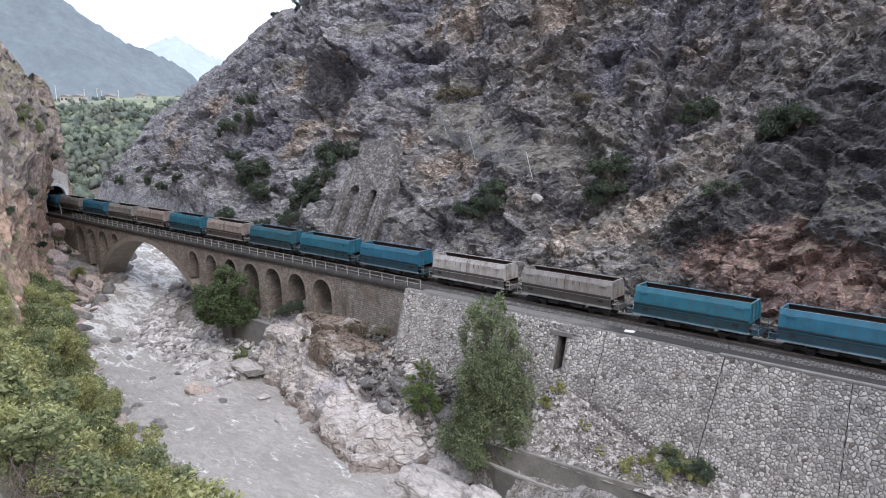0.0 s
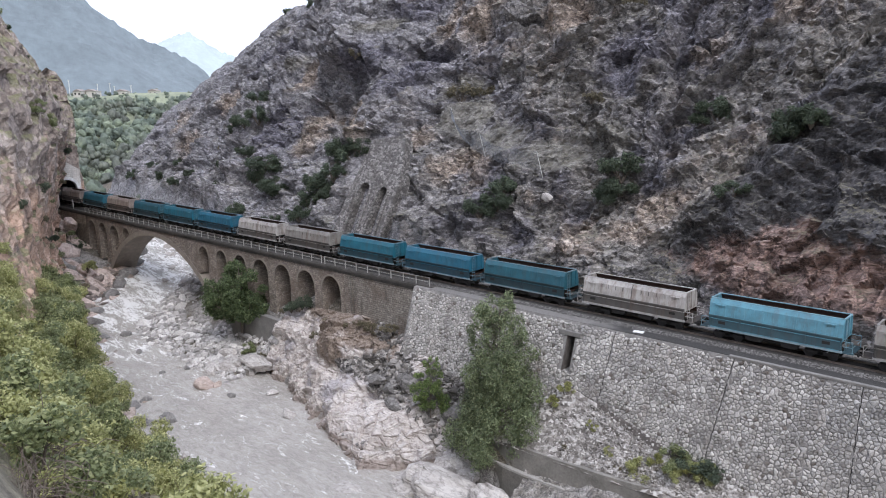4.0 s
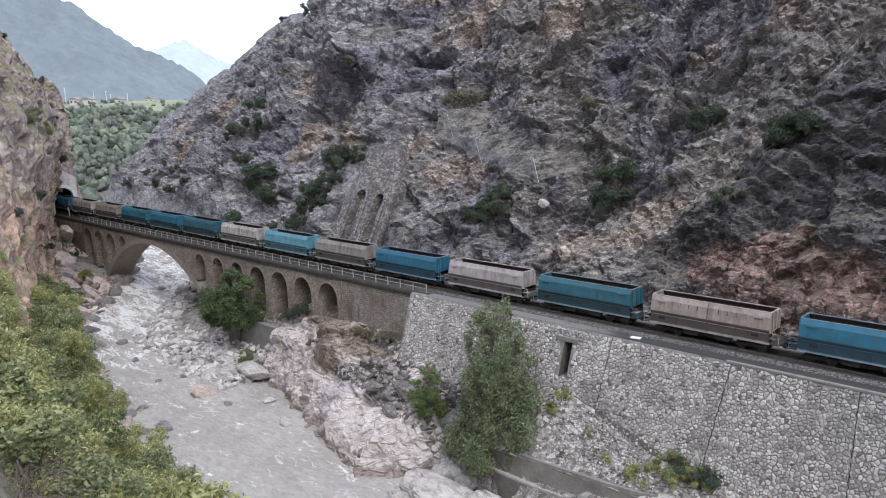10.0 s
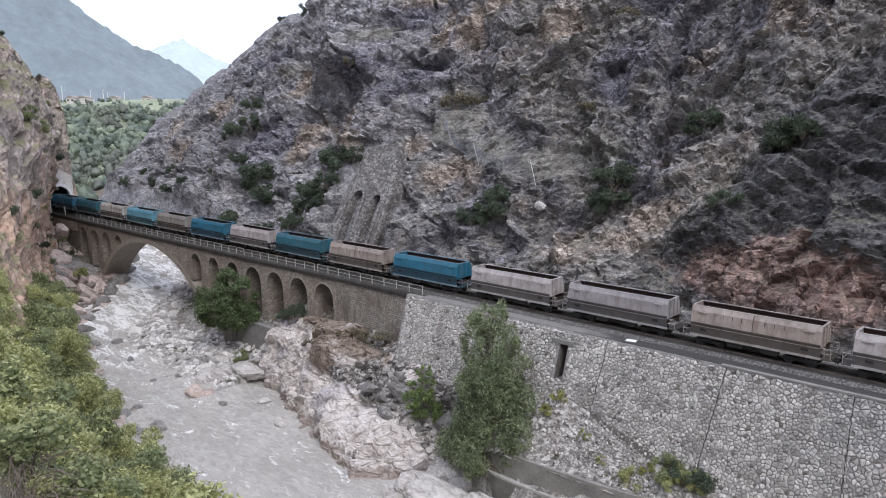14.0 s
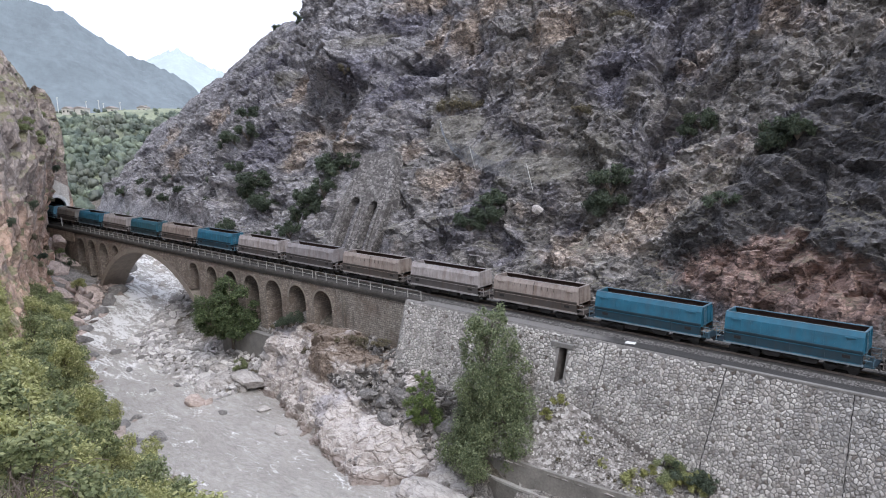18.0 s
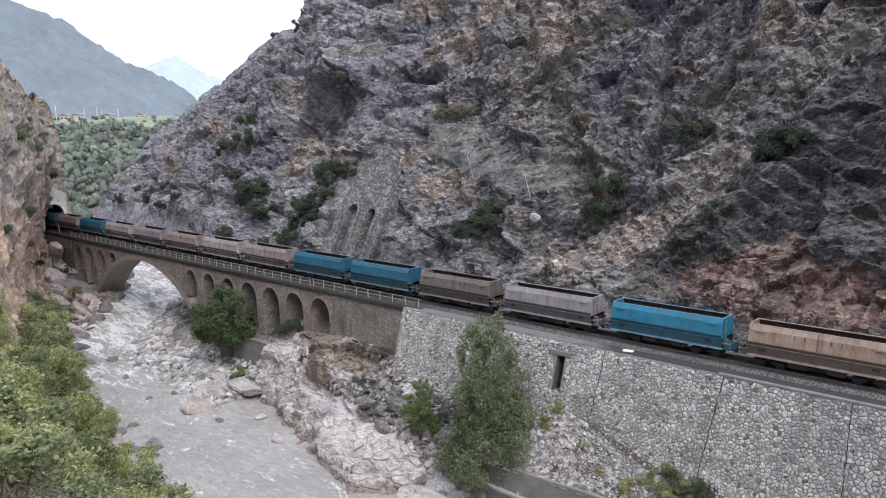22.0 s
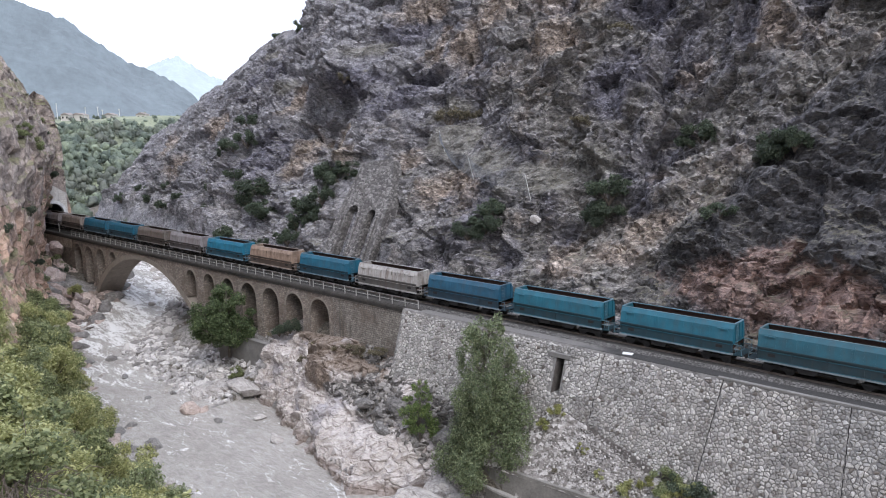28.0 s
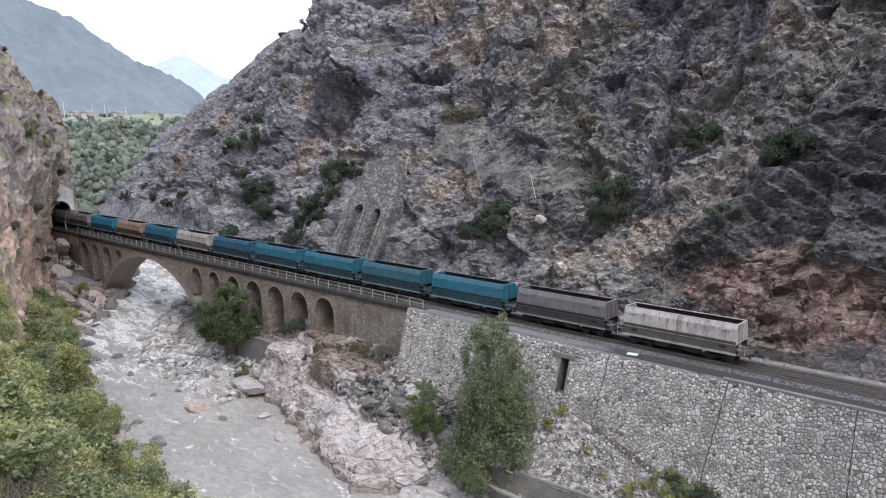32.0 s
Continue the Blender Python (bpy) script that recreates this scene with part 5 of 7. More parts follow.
TERRACE[..., 2] = -16 + 50 * step(r, 235, 520) + 2.5 * fbm(p * 0.02, 4, 3) - 14 * step(b, 0.47, 0.58)
tagged(sheet("valley_terrace", TERRACE, MEADOW), "green wooded terrace in the valley behind the bridge", "hillside", kind="structure")


def clumps(name, spots, label, mat, seed, quads=46, card=0.3, inner=0.55, outer=1.0):
    """Many small leafy cards gathered into crowns: spots are rows of x, y, z, radius, height."""
    rng = np.random.default_rng(seed)
    spots = np.asarray(spots, float)
    k = len(spots)
    u = rng.normal(size=(k, quads, 3))
    u /= np.linalg.norm(u, axis=-1, keepdims=True)
    lump = 0.75 + 0.35 * vnoise(u * 1.7 + spots[:, None, :3], seed)
    c = spots[:, None, :3] + u * lump[..., None] * np.stack([spots[:, 3], spots[:, 3], spots[:, 4] / 2], -1)[:, None] * rng.uniform(inner, outer, (k, quads, 1))
    c[..., 2] += spots[:, None, 4] / 2
    a = rng.normal(size=(k, quads, 3)) * 0.35 + u * 0.9 + (0, 0, 0.2)
    a /= np.linalg.norm(a, axis=-1, keepdims=True)
    t = np.cross(a, rng.normal(size=(k, quads, 3)))
    t /= np.linalg.norm(t, axis=-1, keepdims=True)
    w = np.cross(a, t)
    s = spots[:, None, 3, None] * card * rng.uniform(0.6, 1.3, (k, quads, 1))
    v = np.stack([c - t * s, c - w * s * 0.7, c + t * s, c + w * s * 0.7], 2).reshape(-1, 3)
    f = np.arange(len(v)).reshape(-1, 4)
    return tagged(new(name, mesh_of(name, v, f, mat)), label, "woods", kind="stuff")


def crowns(name, spots, label, mat, seed):
    """Far tree crowns: uneven lumps with folds and hollows, joined."""
    bm = bmesh.new()
    bmesh.ops.create_icosphere(bm, subdivisions=2, radius=1.0)
    unit = np.array([v.co[:] for v in bm.verts])
    tri = np.array([[v.index for v in f.verts] for f in bm.faces])
    bm.free()
    rng = np.random.default_rng(seed)
    vs, fs = [], []
    for k, (x, y, z, r, h) in enumerate(spots):
        for lump in range(1 if r < 3 else 2):
            c = rng.normal(size=3) * (0.3 * r, 0.3 * r, 0.1 * h) + (x, y, z + h * 0.5)
            a = r * rng.uniform(0.6, 0.85)
            v = unit * (0.9 + 0.65 * vnoise(unit * 1.7 + k * 5.3 + lump * 3.1, seed) + 0.5 * vnoise(unit * 4.1 + k * 2.9, seed + 1))[:, None]
            vs.append(v * (a, a, a * h / r * 0.5) + c)
            fs.append(tri + len(unit) * (len(vs) - 1))
    return tagged(new(name, mesh_of(name, np.concatenate(vs), np.concatenate(fs), mat, True)), label, "woods", kind="stuff")


rng = np.random.default_rng(4)
spots = []
for _ in range(2600):
    bb, rr = rng.uniform(0.2, 0.56), 235 + 300 * rng.uniform() ** 0.8
    if (rr > 455 and rng.uniform() < 0.8) or vnoise(np.array([bb * 16, rr * 0.02, 0.5]), 6) > 0.6:
        continue
    x, y = -rr * math.cos(bb), EYE[1] + rr * math.sin(bb)
    z = -16 + 50 * float(step(rr, 235, 520)) - 14 * float(step(bb, 0.47, 0.58))
    rad = rng.uniform(1.2, 3.0) * (0.6 if rr > 455 else 1.0)
    spots.append((x, y, z - 0.5, rad, rad * rng.uniform(1.7, 2.6)))
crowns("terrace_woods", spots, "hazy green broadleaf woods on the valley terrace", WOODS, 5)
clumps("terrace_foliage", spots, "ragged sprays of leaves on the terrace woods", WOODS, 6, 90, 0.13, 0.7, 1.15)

# slender masts and small houses along the terrace edge
MAST = mat_plain("pale_mast_paint", (0.6, 0.6, 0.58), 0.6)
for bb, h in ((0.341, 9.0), (0.372, 6.5), (0.386, 7.0), (0.391, 5.0), (0.41, 5.5)):
    rr = 520
    mast = tagged(empty("lighting_mast", pose(-rr * math.cos(bb), EYE[1] + rr * math.sin(bb), 34)), "slender pale mast on the far terrace", "mast", "masts on the terrace")
    part("pole", rod(bmesh.new(), (0, 0, -2), (0, 0, h), 0.28, 0.2, n=6), MAST, mast)
    part("lamp_head", boxes((-0.9, 0.9, -0.25, 0.25, h, h + 0.4)), MAST, mast)
HOUSE = mat_plain("pale_render", (0.55, 0.52, 0.47), 0.9)
ROOF = mat_plain("faded_roof_tiles", (0.27, 0.235, 0.215), 0.9)
for bb, rr, w in ((0.365, 500, 9), (0.40, 505, 7), (0.352, 498, 5), (0.437, 500, 6)):
    house = tagged(empty("house", pose(-rr * math.cos(bb), EYE[1] + rr * math.sin(bb), 33.0, 0, 0, 40)), "small pale house with a low roof on the terrace", "house", "houses on the terrace")
    part("wall", boxes((-w / 2, w / 2, -3, 3, -3, 2.6)), HOUSE, house)
    part("roof", prism([(-w / 2 - 0.4, 2.6), (w / 2 + 0.4, 2.6), (0, 4.0)], -3.4, 3.4), ROOF, house)
    for k in (-1, 1):
        part("window", boxes((k * w / 4 - 0.5, k * w / 4 + 0.5, -3.05, -2.9, 0.5, 1.7)), NEAR_BLACK, house)

# ---- boulders, outcrops, cobbles ----
def mat_boulder(name, lo, mid, hi):
    m = Mat(name, 0.88)
    n, fine = m.noise(1.4, 9, 0.75, distort=0.8), m.noise(5.0, 8, 0.75)
    tone, crack, high = rocky(m, m.scaled(0.8, 0.8, 1.6, (0.3, 0.4, 0.2)), 1.0)
    c = m.ramp(m.math("ADD", m.math("MULTIPLY", tone, 0.6), m.math("MULTIPLY", n, 0.4)), (0.34, lo), (0.5, mid), (0.68, hi))
    c = m.mix(m.math("MULTIPLY", crack, 0.45), c, tuple(x * 0.3 for x in lo))
    c = m.mix(m.ramp(m.chance(), (0.0, 0.0), (1.0, 0.4)), c, tuple(x * 0.6 for x in mid))
    c = m.mix(m.ramp(fine, (0.36, 0.6), (0.5, 0.0)), c, tuple(x * 0.35 for x in lo))
    m.colour(c)
    m.bump(m.mix(0.5, n, fine), 0.9, 0.25)
    return m.m


PALE_ROCK = mat_boulder("pale_water_worn_rock", (0.34, 0.305, 0.285), (0.56, 0.52, 0.49), (0.7, 0.665, 0.64))
GREY_ROCK = mat_boulder("dark_wet_rock", (0.13, 0.12, 0.115), (0.26, 0.245, 0.235), (0.42, 0.4, 0.38))
PINK_ROCK = mat_boulder("pinkish_rock", (0.36, 0.275, 0.24), (0.6, 0.485, 0.43), (0.76, 0.65, 0.59))


def boulder_mesh(seed, cuts=4, craggy=0.5):
    bm = bmesh.new()
    bmesh.ops.create_icosphere(bm, subdivisions=cuts, radius=1.0)
    v = np.array([q.co[:] for q in bm.verts])
    rng = np.random.default_rng(seed)
    r = 1 + 0.28 * fbm(v * 0.9 + seed * 3.1, 3, seed)
    f1, gap, own = crags(v * 1.15 + seed * 1.7, seed)
    r = r + craggy * (own - 0.5) * 0.35 - craggy * 0.4 * np.maximum(0, 0.16 - gap)
    v = v * r[:, None]
    # flat cleavage faces
    for _ in range(12 if craggy else 0):
        n = rng.normal(size=3)
        n /= np.linalg.norm(n)
        d = v @ n
        cut = rng.uniform(0.55, 0.85)
        v = v - n * (np.maximum(0, d - cut) * 0.95)[:, None]
    v = v + ((fbm(v * 4, 4, seed + 9, True) * 0.1 + fbm(v * (3, 3, 9), 3, seed + 5) * 0.05) * craggy)[:, None] * v
    for q, c in zip(bm.verts, v):
        q.co = c
    me = bpy.data.meshes.new("boulder")
    bm.to_mesh(me)
    bm.free()
    return me


SHAPES = {}


def boulder(x, y, z, sx, sy, sz, turn, seed, mat, label, name="boulder", cuts=4, group=""):
    key = (seed, mat.name, cuts)
    if key not in SHAPES:
        SHAPES[key] = boulder_mesh(seed, cuts, 0.0 if mat.name.startswith("dry") else 0.5)
        SHAPES[key].materials.append(mat)
    ob = new(name, SHAPES[key])
    ob.matrix_basis = Matrix.LocRotScale((x, y, z), Euler((0.15 * math.sin(seed), 0.2 * math.cos(turn), turn)), (sx, sy, sz))
    return tagged(ob, label, "boulder", group)


PALE = "pale grey water-worn boulder at the river's edge"


def mat_shelf():
    """Smooth scoured bedrock with veins and a few dark joints."""
    m = Mat("scoured_pinkish_bedrock", 0.8)
    lay = m.scaled(0.5, 1.3, 2.0, (0.5, 0.35, 0.2))
    n, fine = m.noise(0.8, 9, 0.68, lay, 1.2), m.noise(4.0, 7, 0.7)
    c = m.ramp(m.mix(0.35, n, fine), (0.36, (0.27, 0.228, 0.208)), (0.5, (0.5, 0.452, 0.424)), (0.62, (0.65, 0.608, 0.58)))
    c = m.mix(m.ramp(m.noise(0.22, 5), (0.5, 0.0), (0.62, 0.6)), c, (0.3, 0.285, 0.31))
    c = m.mix(m.ramp(m.noise(0.7, 4, 0.5, m.scaled(0.4, 1.6, 1.0, (0.3, 0.2, 0.5)), 1.5), (0.485, 0.0), (0.5, 0.55), (0.515, 0.0)), c, (0.1, 0.09, 0.085))
    # brown earth, dark shattered rock and pale loose stone, each in its own patches
    earth = patches(m, ((-75, -10.0, 4.6, 2.4), (-79, -7.2, 8, 1.6), (-69.5, -7.6, 6, 2.0), (-86, -7.2, 5, 1.0), (-66, -8.6, 3, 1.4)), 1.0, 4)
    c = m.mix(m.ramp(earth, (0.75, 0.95), (1.0, 0.0)), c, m.ramp(fine, (0.35, (0.09, 0.066, 0.05)), (0.5, (0.19, 0.145, 0.115)), (0.65, (0.31, 0.25, 0.2))))
    shatter = patches(m, ((-61, -10.6, 4.0, 2.0), (-54, -10.6, 5, 2.4), (-66.5, -10.5, 3.0, 1.8), (-50, -12.5, 3, 3.2), (-71, -11.4, 2.5, 0.9)), 1.2, 5)
    bits = m.axis(0, m.cells(2.4, None, "F1", "Color"))
    c = m.mix(m.ramp(shatter, (0.8, 0.92), (1.05, 0.0)), c, m.ramp(m.mix(0.5, fine, bits), (0.3, (0.05, 0.046, 0.044)), (0.5, (0.14, 0.13, 0.124)), (0.7, (0.36, 0.34, 0.32))))
    gravel = m.ramp(m.math("ADD", m.math("MULTIPLY", m.math("ADD", m.axis(0), 45.0), 0.2), m.noise(0.5, 5)), (0.35, 0.0), (0.6, 0.95))
    c = m.mix(gravel, c, m.ramp(m.mix(0.5, fine, bits), (0.32, (0.12, 0.106, 0.094)), (0.5, (0.26, 0.238, 0.218)), (0.68, (0.48, 0.455, 0.43))))
    # the wet line just over the water
    wet = m.math("ADD", m.math("ADD", m.axis(2), 17.2), m.math("MULTIPLY", m.math("SUBTRACT", m.noise(0.6, 4), 0.5), 1.2))
    c = m.mix(m.ramp(wet, (0.0, 0.65), (0.35, 0.0)), c, (0.2, 0.15, 0.125))
    m.colour(c)
    m.bump(m.mix(0.4, n, fine), 0.7, 0.16)
    return m.m


SHELF = mat_shelf()
# the bank itself: scoured bedrock below, broken rock and earth above, loose stone beside the wall
sx = graded(((-92, -46, 0.13), (-46, -13, 0.2)))
sf = np.concatenate([np.linspace(-0.04, 0.16, 46)[:-1], np.linspace(0.16, 1.06, 110)])
X, V = np.meshgrid(sx, sf, indexing="ij")
y0, z0, y1, z1 = bank_edges(X)
Y, Z = y0 + (y1 - y0) * V, z0 + (z1 - z0) * climb(X, np.clip(V, 0, 1)) - 6.0 * np.maximum(0, -V) * step(-X, 44, 47)
q = np.stack([X, Y, Z], -1)
bent = q + 0.5 * fbm(q * 0.35, 3, 18)[..., None]
lay = np.stack([bent[..., 0] * 0.9 + bent[..., 2] * 0.5, bent[..., 1], bent[..., 2] * 0.9 - bent[..., 0] * 0.35], -1)
loose = np.maximum(step(X, -48, -44), step(V + 0.12 * fbm(q * 0.3, 3, 22), 0.55, 0.68) * step(X, -68, -64))
d = fbm(q * 0.13, 3, 23) * 1.0
face, gap, own = facets(lay * (0.2, 0.26, 0.3), 19)
d = d + (face * 1.5 + (own - 0.5) * 1.5) * step(gap, 0, 0.2) * (1 - 0.6 * loose)
face, gap, own = facets(lay * (0.55, 0.65, 0.85), 29)
worn = (1 - step(V, 0.42, 0.6)) * step(X, -72, -64) * (1 - loose)
d = d + (face * 0.75 + (own - 0.5) * 0.4) * step(gap, 0, 0.22) * (1 - 0.5 * loose) * (1 - 0.55 * worn)
d = d - 0.25 * (1 - step(gap, 0, 0.1)) * (1 - loose)
face, gap, own = facets(lay * (1.6, 1.8, 2.4), 39)
d = d + (face * 0.2 + (own - 0.5) * 0.16) * (1 + 0.6 * loose) * (1 - 0.7 * worn)
d = d + fbm(q * 1.8, 3, 20) * 0.12 + fbm(lay * (0.5, 0.8, 2.2), 3, 17, True) * 0.12
# the bulging earth mound and the hollow under it
d = d + 1.9 * np.exp(-(((X + 75) / 4.4) ** 2) - ((Z + 9.6) / 2.1) ** 2) - 1.3 * np.exp(-(((X + 73) / 3.2) ** 2) - ((Z + 12.4) / 0.8) ** 2)
d = d * np.interp(X, (-50, -45), (1.0, 0.45)) * step(1.06 - V, 0.0, 0.1)
P = q + d[..., None] * np.array((0.3, -0.72, 0.62))
tagged(sheet("rock_shelf", P, SHELF), "pale water-worn bedrock bank with earth and rubble above", "rock", kind="structure")
for i, (x, y, z, a, b, c, r) in enumerate((
        (-46.4, -15.0, -17.6, 5.4, 3.0, 2.1, 0.15), (-50.6, -16.4, -18.0, 3.4, 2.2, 1.7, 0.5), (-41.6, -14.4, -17.8, 4.0, 2.4, 1.9, -0.1), (-55.2, -20.6, -18.4, 2.6, 1.5, 0.9, 0.2),
        (-49.6, -12.0, -16.9, 2.1, 1.5, 1.5, 0.4), (-46.9, -11.9, -17.2, 1.5, 1.1, 1.2, 1.1), (-48.4, -13.4, -17.8, 1.2, 0.9, 0.8, 0.2),
        (-96.5, -9.6, -16.9, 3.0, 1.9, 1.1, 0.2), (-100.5, -8.8, -16.8, 2.6, 1.6, 1.0, 0.5), (-93.0, -8.6, -16.2, 3.2, 1.9, 1.3, 0.1), (-98.8, -12.2, -17.4, 2.4, 1.5, 0.8, 0.3))):
    boulder(x, y, z, a, b, c, r, 3 + i % 6, PALE_ROCK, "massive pale fractured rock outcrop above the river", "rock_outcrop", 5, "rock outcrops on the bank")
# dark broken rock under the corner of the retaining wall
DARK_ROCK = mat_boulder("dark_broken_rock", (0.08, 0.074, 0.07), (0.2, 0.187, 0.178), (0.38, 0.36, 0.342))
for i, (x, y, z, a, b, c, r) in enumerate(((-58.4, -8.4, -11.0, 2.2, 1.3, 1.3, 0.2), (-61.6, -9.2, -12.0, 1.6, 1.1, 1.0, -0.3), (-55.2, -8.6, -11.4, 1.9, 1.2, 1.2, 0.5), (-51.4, -8.8, -12.6, 1.7, 1.2, 1.5, 0.1), (-64.4, -9.4, -11.6, 1.3, 0.9, 0.8, 0.7), (-59.6, -10.6, -13.2, 1.5, 1.0, 0.9, 0.0))):
    boulder(x, y, z, a, b, c, r, 3 + i, DARK_ROCK, "dark broken rock mass under the wall corner", "rock_outcrop", 5, "dark rocks under the wall")
# pinkish slabs under the far end of the viaduct and along the near shore
rng = np.random.default_rng(8)
for i in range(52):
    if i >= 34:
        x, y = rng.uniform(-174, -150), rng.uniform(-13, -4)
        z = lies(x, y) + rng.uniform(-0.5, 0.3)
    elif i < 18:
        x, y = rng.uniform(-187, -168), rng.uniform(-6.5, -3.2)
        z = rng.uniform(-11, -3.5) if x < -175 else rng.uniform(-13, -10)
    else:
        x = rng.uniform(-168, -118)
        y = float(np.interp(x, LEFT[::-1, 0], LEFT[::-1, 1])) - rng.uniform(0.5, 6.0)
        z = lies(x, y) + rng.uniform(-0.4, 0.4)
    a = rng.uniform(2.0, 3.8)
    boulder(x, y, z, a, a * rng.uniform(0.55, 0.8), a * rng.uniform(0.35, 0.6), rng.uniform(-0.6, 0.9), 12 + i % 5, PINK_ROCK, "pinkish rock slab below the end of the viaduct", "rock_outcrop", 4, "pinkish rock slabs")
# boulders that stand in or beside the stream
STONES_STREAM = (
    (-98.5, -26.8, 1.3, 1), (-95.4, -24.9, 0.8, 1), (-94.2, -27.0, 1.1, 1), (-88.7, -28.7, 1.0, 1), (-87.6, -27.8, 0.75, 1), (-86.5, -25.7, 1.3, 1),
    (-82.7, -29.0, 0.95, 1), (-75.4, -29.2, 0.75, 0), (-93.7, -16.9, 1.5, 2), (-92.9, -15.4, 0.8, 2), (-87.5, -16.1, 0.7, 1), (-94.8, -29.5, 1.0, 1),
    (-88.5, -30.8, 1.0, 1), (-125.2, -15.1, 1.0, 1), (-115.8, -16.7, 0.7, 1), (-104.4, -15.5, 0.5, 0), (-104.0, -18.4, 0.5, 1), (-76.0, -14.6, 1.1, 0),
)
STONES_BAR = (
    (-84.2, -11.6, 0.9, 0), (-98.2, -13.2, 1.5, 0), (-96.4, -10.6, 2.1, 0), (-94.0, -9.0, 1.7, 0), (-99.5, -9.6, 1.3, 0), (-109.0, -5.4, 1.4, 0),
    (-117.0, -2.0, 1.2, 0), (-121.2, -4.0, 1.9, 0), (-127.0, 1.2, 1.2, 0), (-126.0, -2.6, 1.5, 0), (-103.5, -7.5, 1.1, 0), (-113.5, -6.5, 1.3, 0),
    (-118.0, -7.0, 0.9, 1), (-108.5, -9.0, 0.8, 1), (-139.5, -14.4, 1.5, 1), (-146.0, -9.0, 1.8, 1), (-150.4, -5.4, 1.5, 1), (-157.0, -0.6, 2.2, 1),
)
STONES_UPSTREAM = (
    (-153.0, -4.0, 1.6, 1), (-134.5, -16.6, 1.3, 1), (-163.0, 4.0, 2.0, 1), (-127.0, -18.6, 1.4, 1), (-133.5, 2.2, 1.3, 0), (-141.0, 8.4, 1.4, 0),
    (-152.0, 15.0, 2.0, 0), (-160.0, 19.4, 2.0, 0), (-147.0, 11.4, 1.4, 0), (-168.0, 22.0, 2.2, 0), (-166.0, 13.6, 1.2, 0), (-173.0, 16.4, 1.3, 0),
    (-156.0, 9.0, 0.9, 0), (-149.0, 4.0, 0.8, 0), (-171.0, 9.0, 1.8, 1), (-103.0, -14.8, 0.6, 1),
)
for i, (x, y, s, kind) in enumerate(STONES_STREAM + STONES_BAR + STONES_UPSTREAM):
    mat = (PALE_ROCK, GREY_ROCK, PINK_ROCK)[kind]
    words = (PALE, "dark wet boulder standing in the shallow stream", "orange-pink boulder lying in the stream")[kind]
    boulder(x, y, float(level(x)) + 0.05 + 0.1 * s, s * 1.15, s * 0.85, s * (0.75 if kind < 2 else 0.85), i * 1.3, 20 + i % 7, mat, words, group="boulders of the river")


def stones(name, count, where, sizes, mat, label, seed, rough=(0.5, 1.25)):
    """Loose stones as low, broken lumps, joined: where(rng) gives x, y, z."""
    rng = np.random.default_rng(seed)
    t = (1 + 5**0.5) / 2
    ico = np.array([(-1, t, 0), (1, t, 0), (-1, -t, 0), (1, -t, 0), (0, -1, t), (0, 1, t), (0, -1, -t), (0, 1, -t), (t, 0, -1), (t, 0, 1), (-t, 0, -1), (-t, 0, 1)]) / 1.9
    tri = np.array([(0, 11, 5), (0, 5, 1), (0, 1, 7), (0, 7, 10), (0, 10, 11), (1, 5, 9), (5, 11, 4), (11, 10, 2), (10, 7, 6), (7, 1, 8), (3, 9, 4), (3, 4, 2), (3, 2, 6), (3, 6, 8), (3, 8, 9), (4, 9, 5), (2, 4, 11), (6, 2, 10), (8, 6, 7), (9, 8, 1)])
    vs, fs = [], []
    for k in range(count):
        x, y, z = where(rng)
        s = sizes[0] * (sizes[1] / sizes[0]) ** (rng.uniform() ** 2.2)
        m = np.array(Euler(rng.uniform(0, 6.3, 3)).to_matrix())
        v = (ico * rng.uniform(*rough, (12, 1)) * (1.15, rng.uniform(0.5, 1), rng.uniform(0.3, 0.8))) @ m * (s, s, s * 0.75) + (x, y, z + 0.15 * s)
        vs.append(v)
        fs.append(tri + 12 * k)
    return tagged(new(name, mesh_of(name, np.concatenate(vs), np.concatenate(fs), mat)), label, "stones", kind="stuff")


def mat_stones(name, lo, hi):
    m = Mat(name, 0.9)
    c = m.ramp(m.island(), (0.0, lo), (0.6, tuple((a + b) / 2 for a, b in zip(lo, hi))), (1.0, hi))
    m.colour(m.mix(m.ramp(m.noise(5, 6, 0.7), (0.35, 0.5), (0.55, 0.0)), c, tuple(x * 0.4 for x in lo)))
    m.bump(m.noise(9, 5, 0.7), 0.6, 0.05)
    return m.m


COBBLE = mat_stones("mixed_river_cobbles", (0.25, 0.235, 0.225), (0.74, 0.705, 0.68))
CHIPS = mat_stones("whitish_stone_chips", (0.17, 0.152, 0.138), (0.58, 0.55, 0.52))
SCREE = mat_stones("dark_scree", (0.08, 0.073, 0.067), (0.4, 0.37, 0.345))


def on_ground(x0, x1, d0, d1, low=-0.1):
    def where(rng):
        while True:
            x = rng.uniform(x0, x1)
            y0 = float(np.interp(x, RIGHT_X, RIGHT_Y))
            y = y0 + rng.uniform(d0, d1)
            if y > -2.8 and -125 < x < -60:
                continue
            if math.hypot((x + 74.5) / 6.0, (y + 6.2) / 2.6) < 1.0:
                continue
            if x > -46 and y < np.interp(x, EDGE_X, EDGE_Y) + 0.4:
                continue
            if x > -63 and y > wall_y(-8.5):
                continue
            return x, y, lies(x, y) + low
    return where


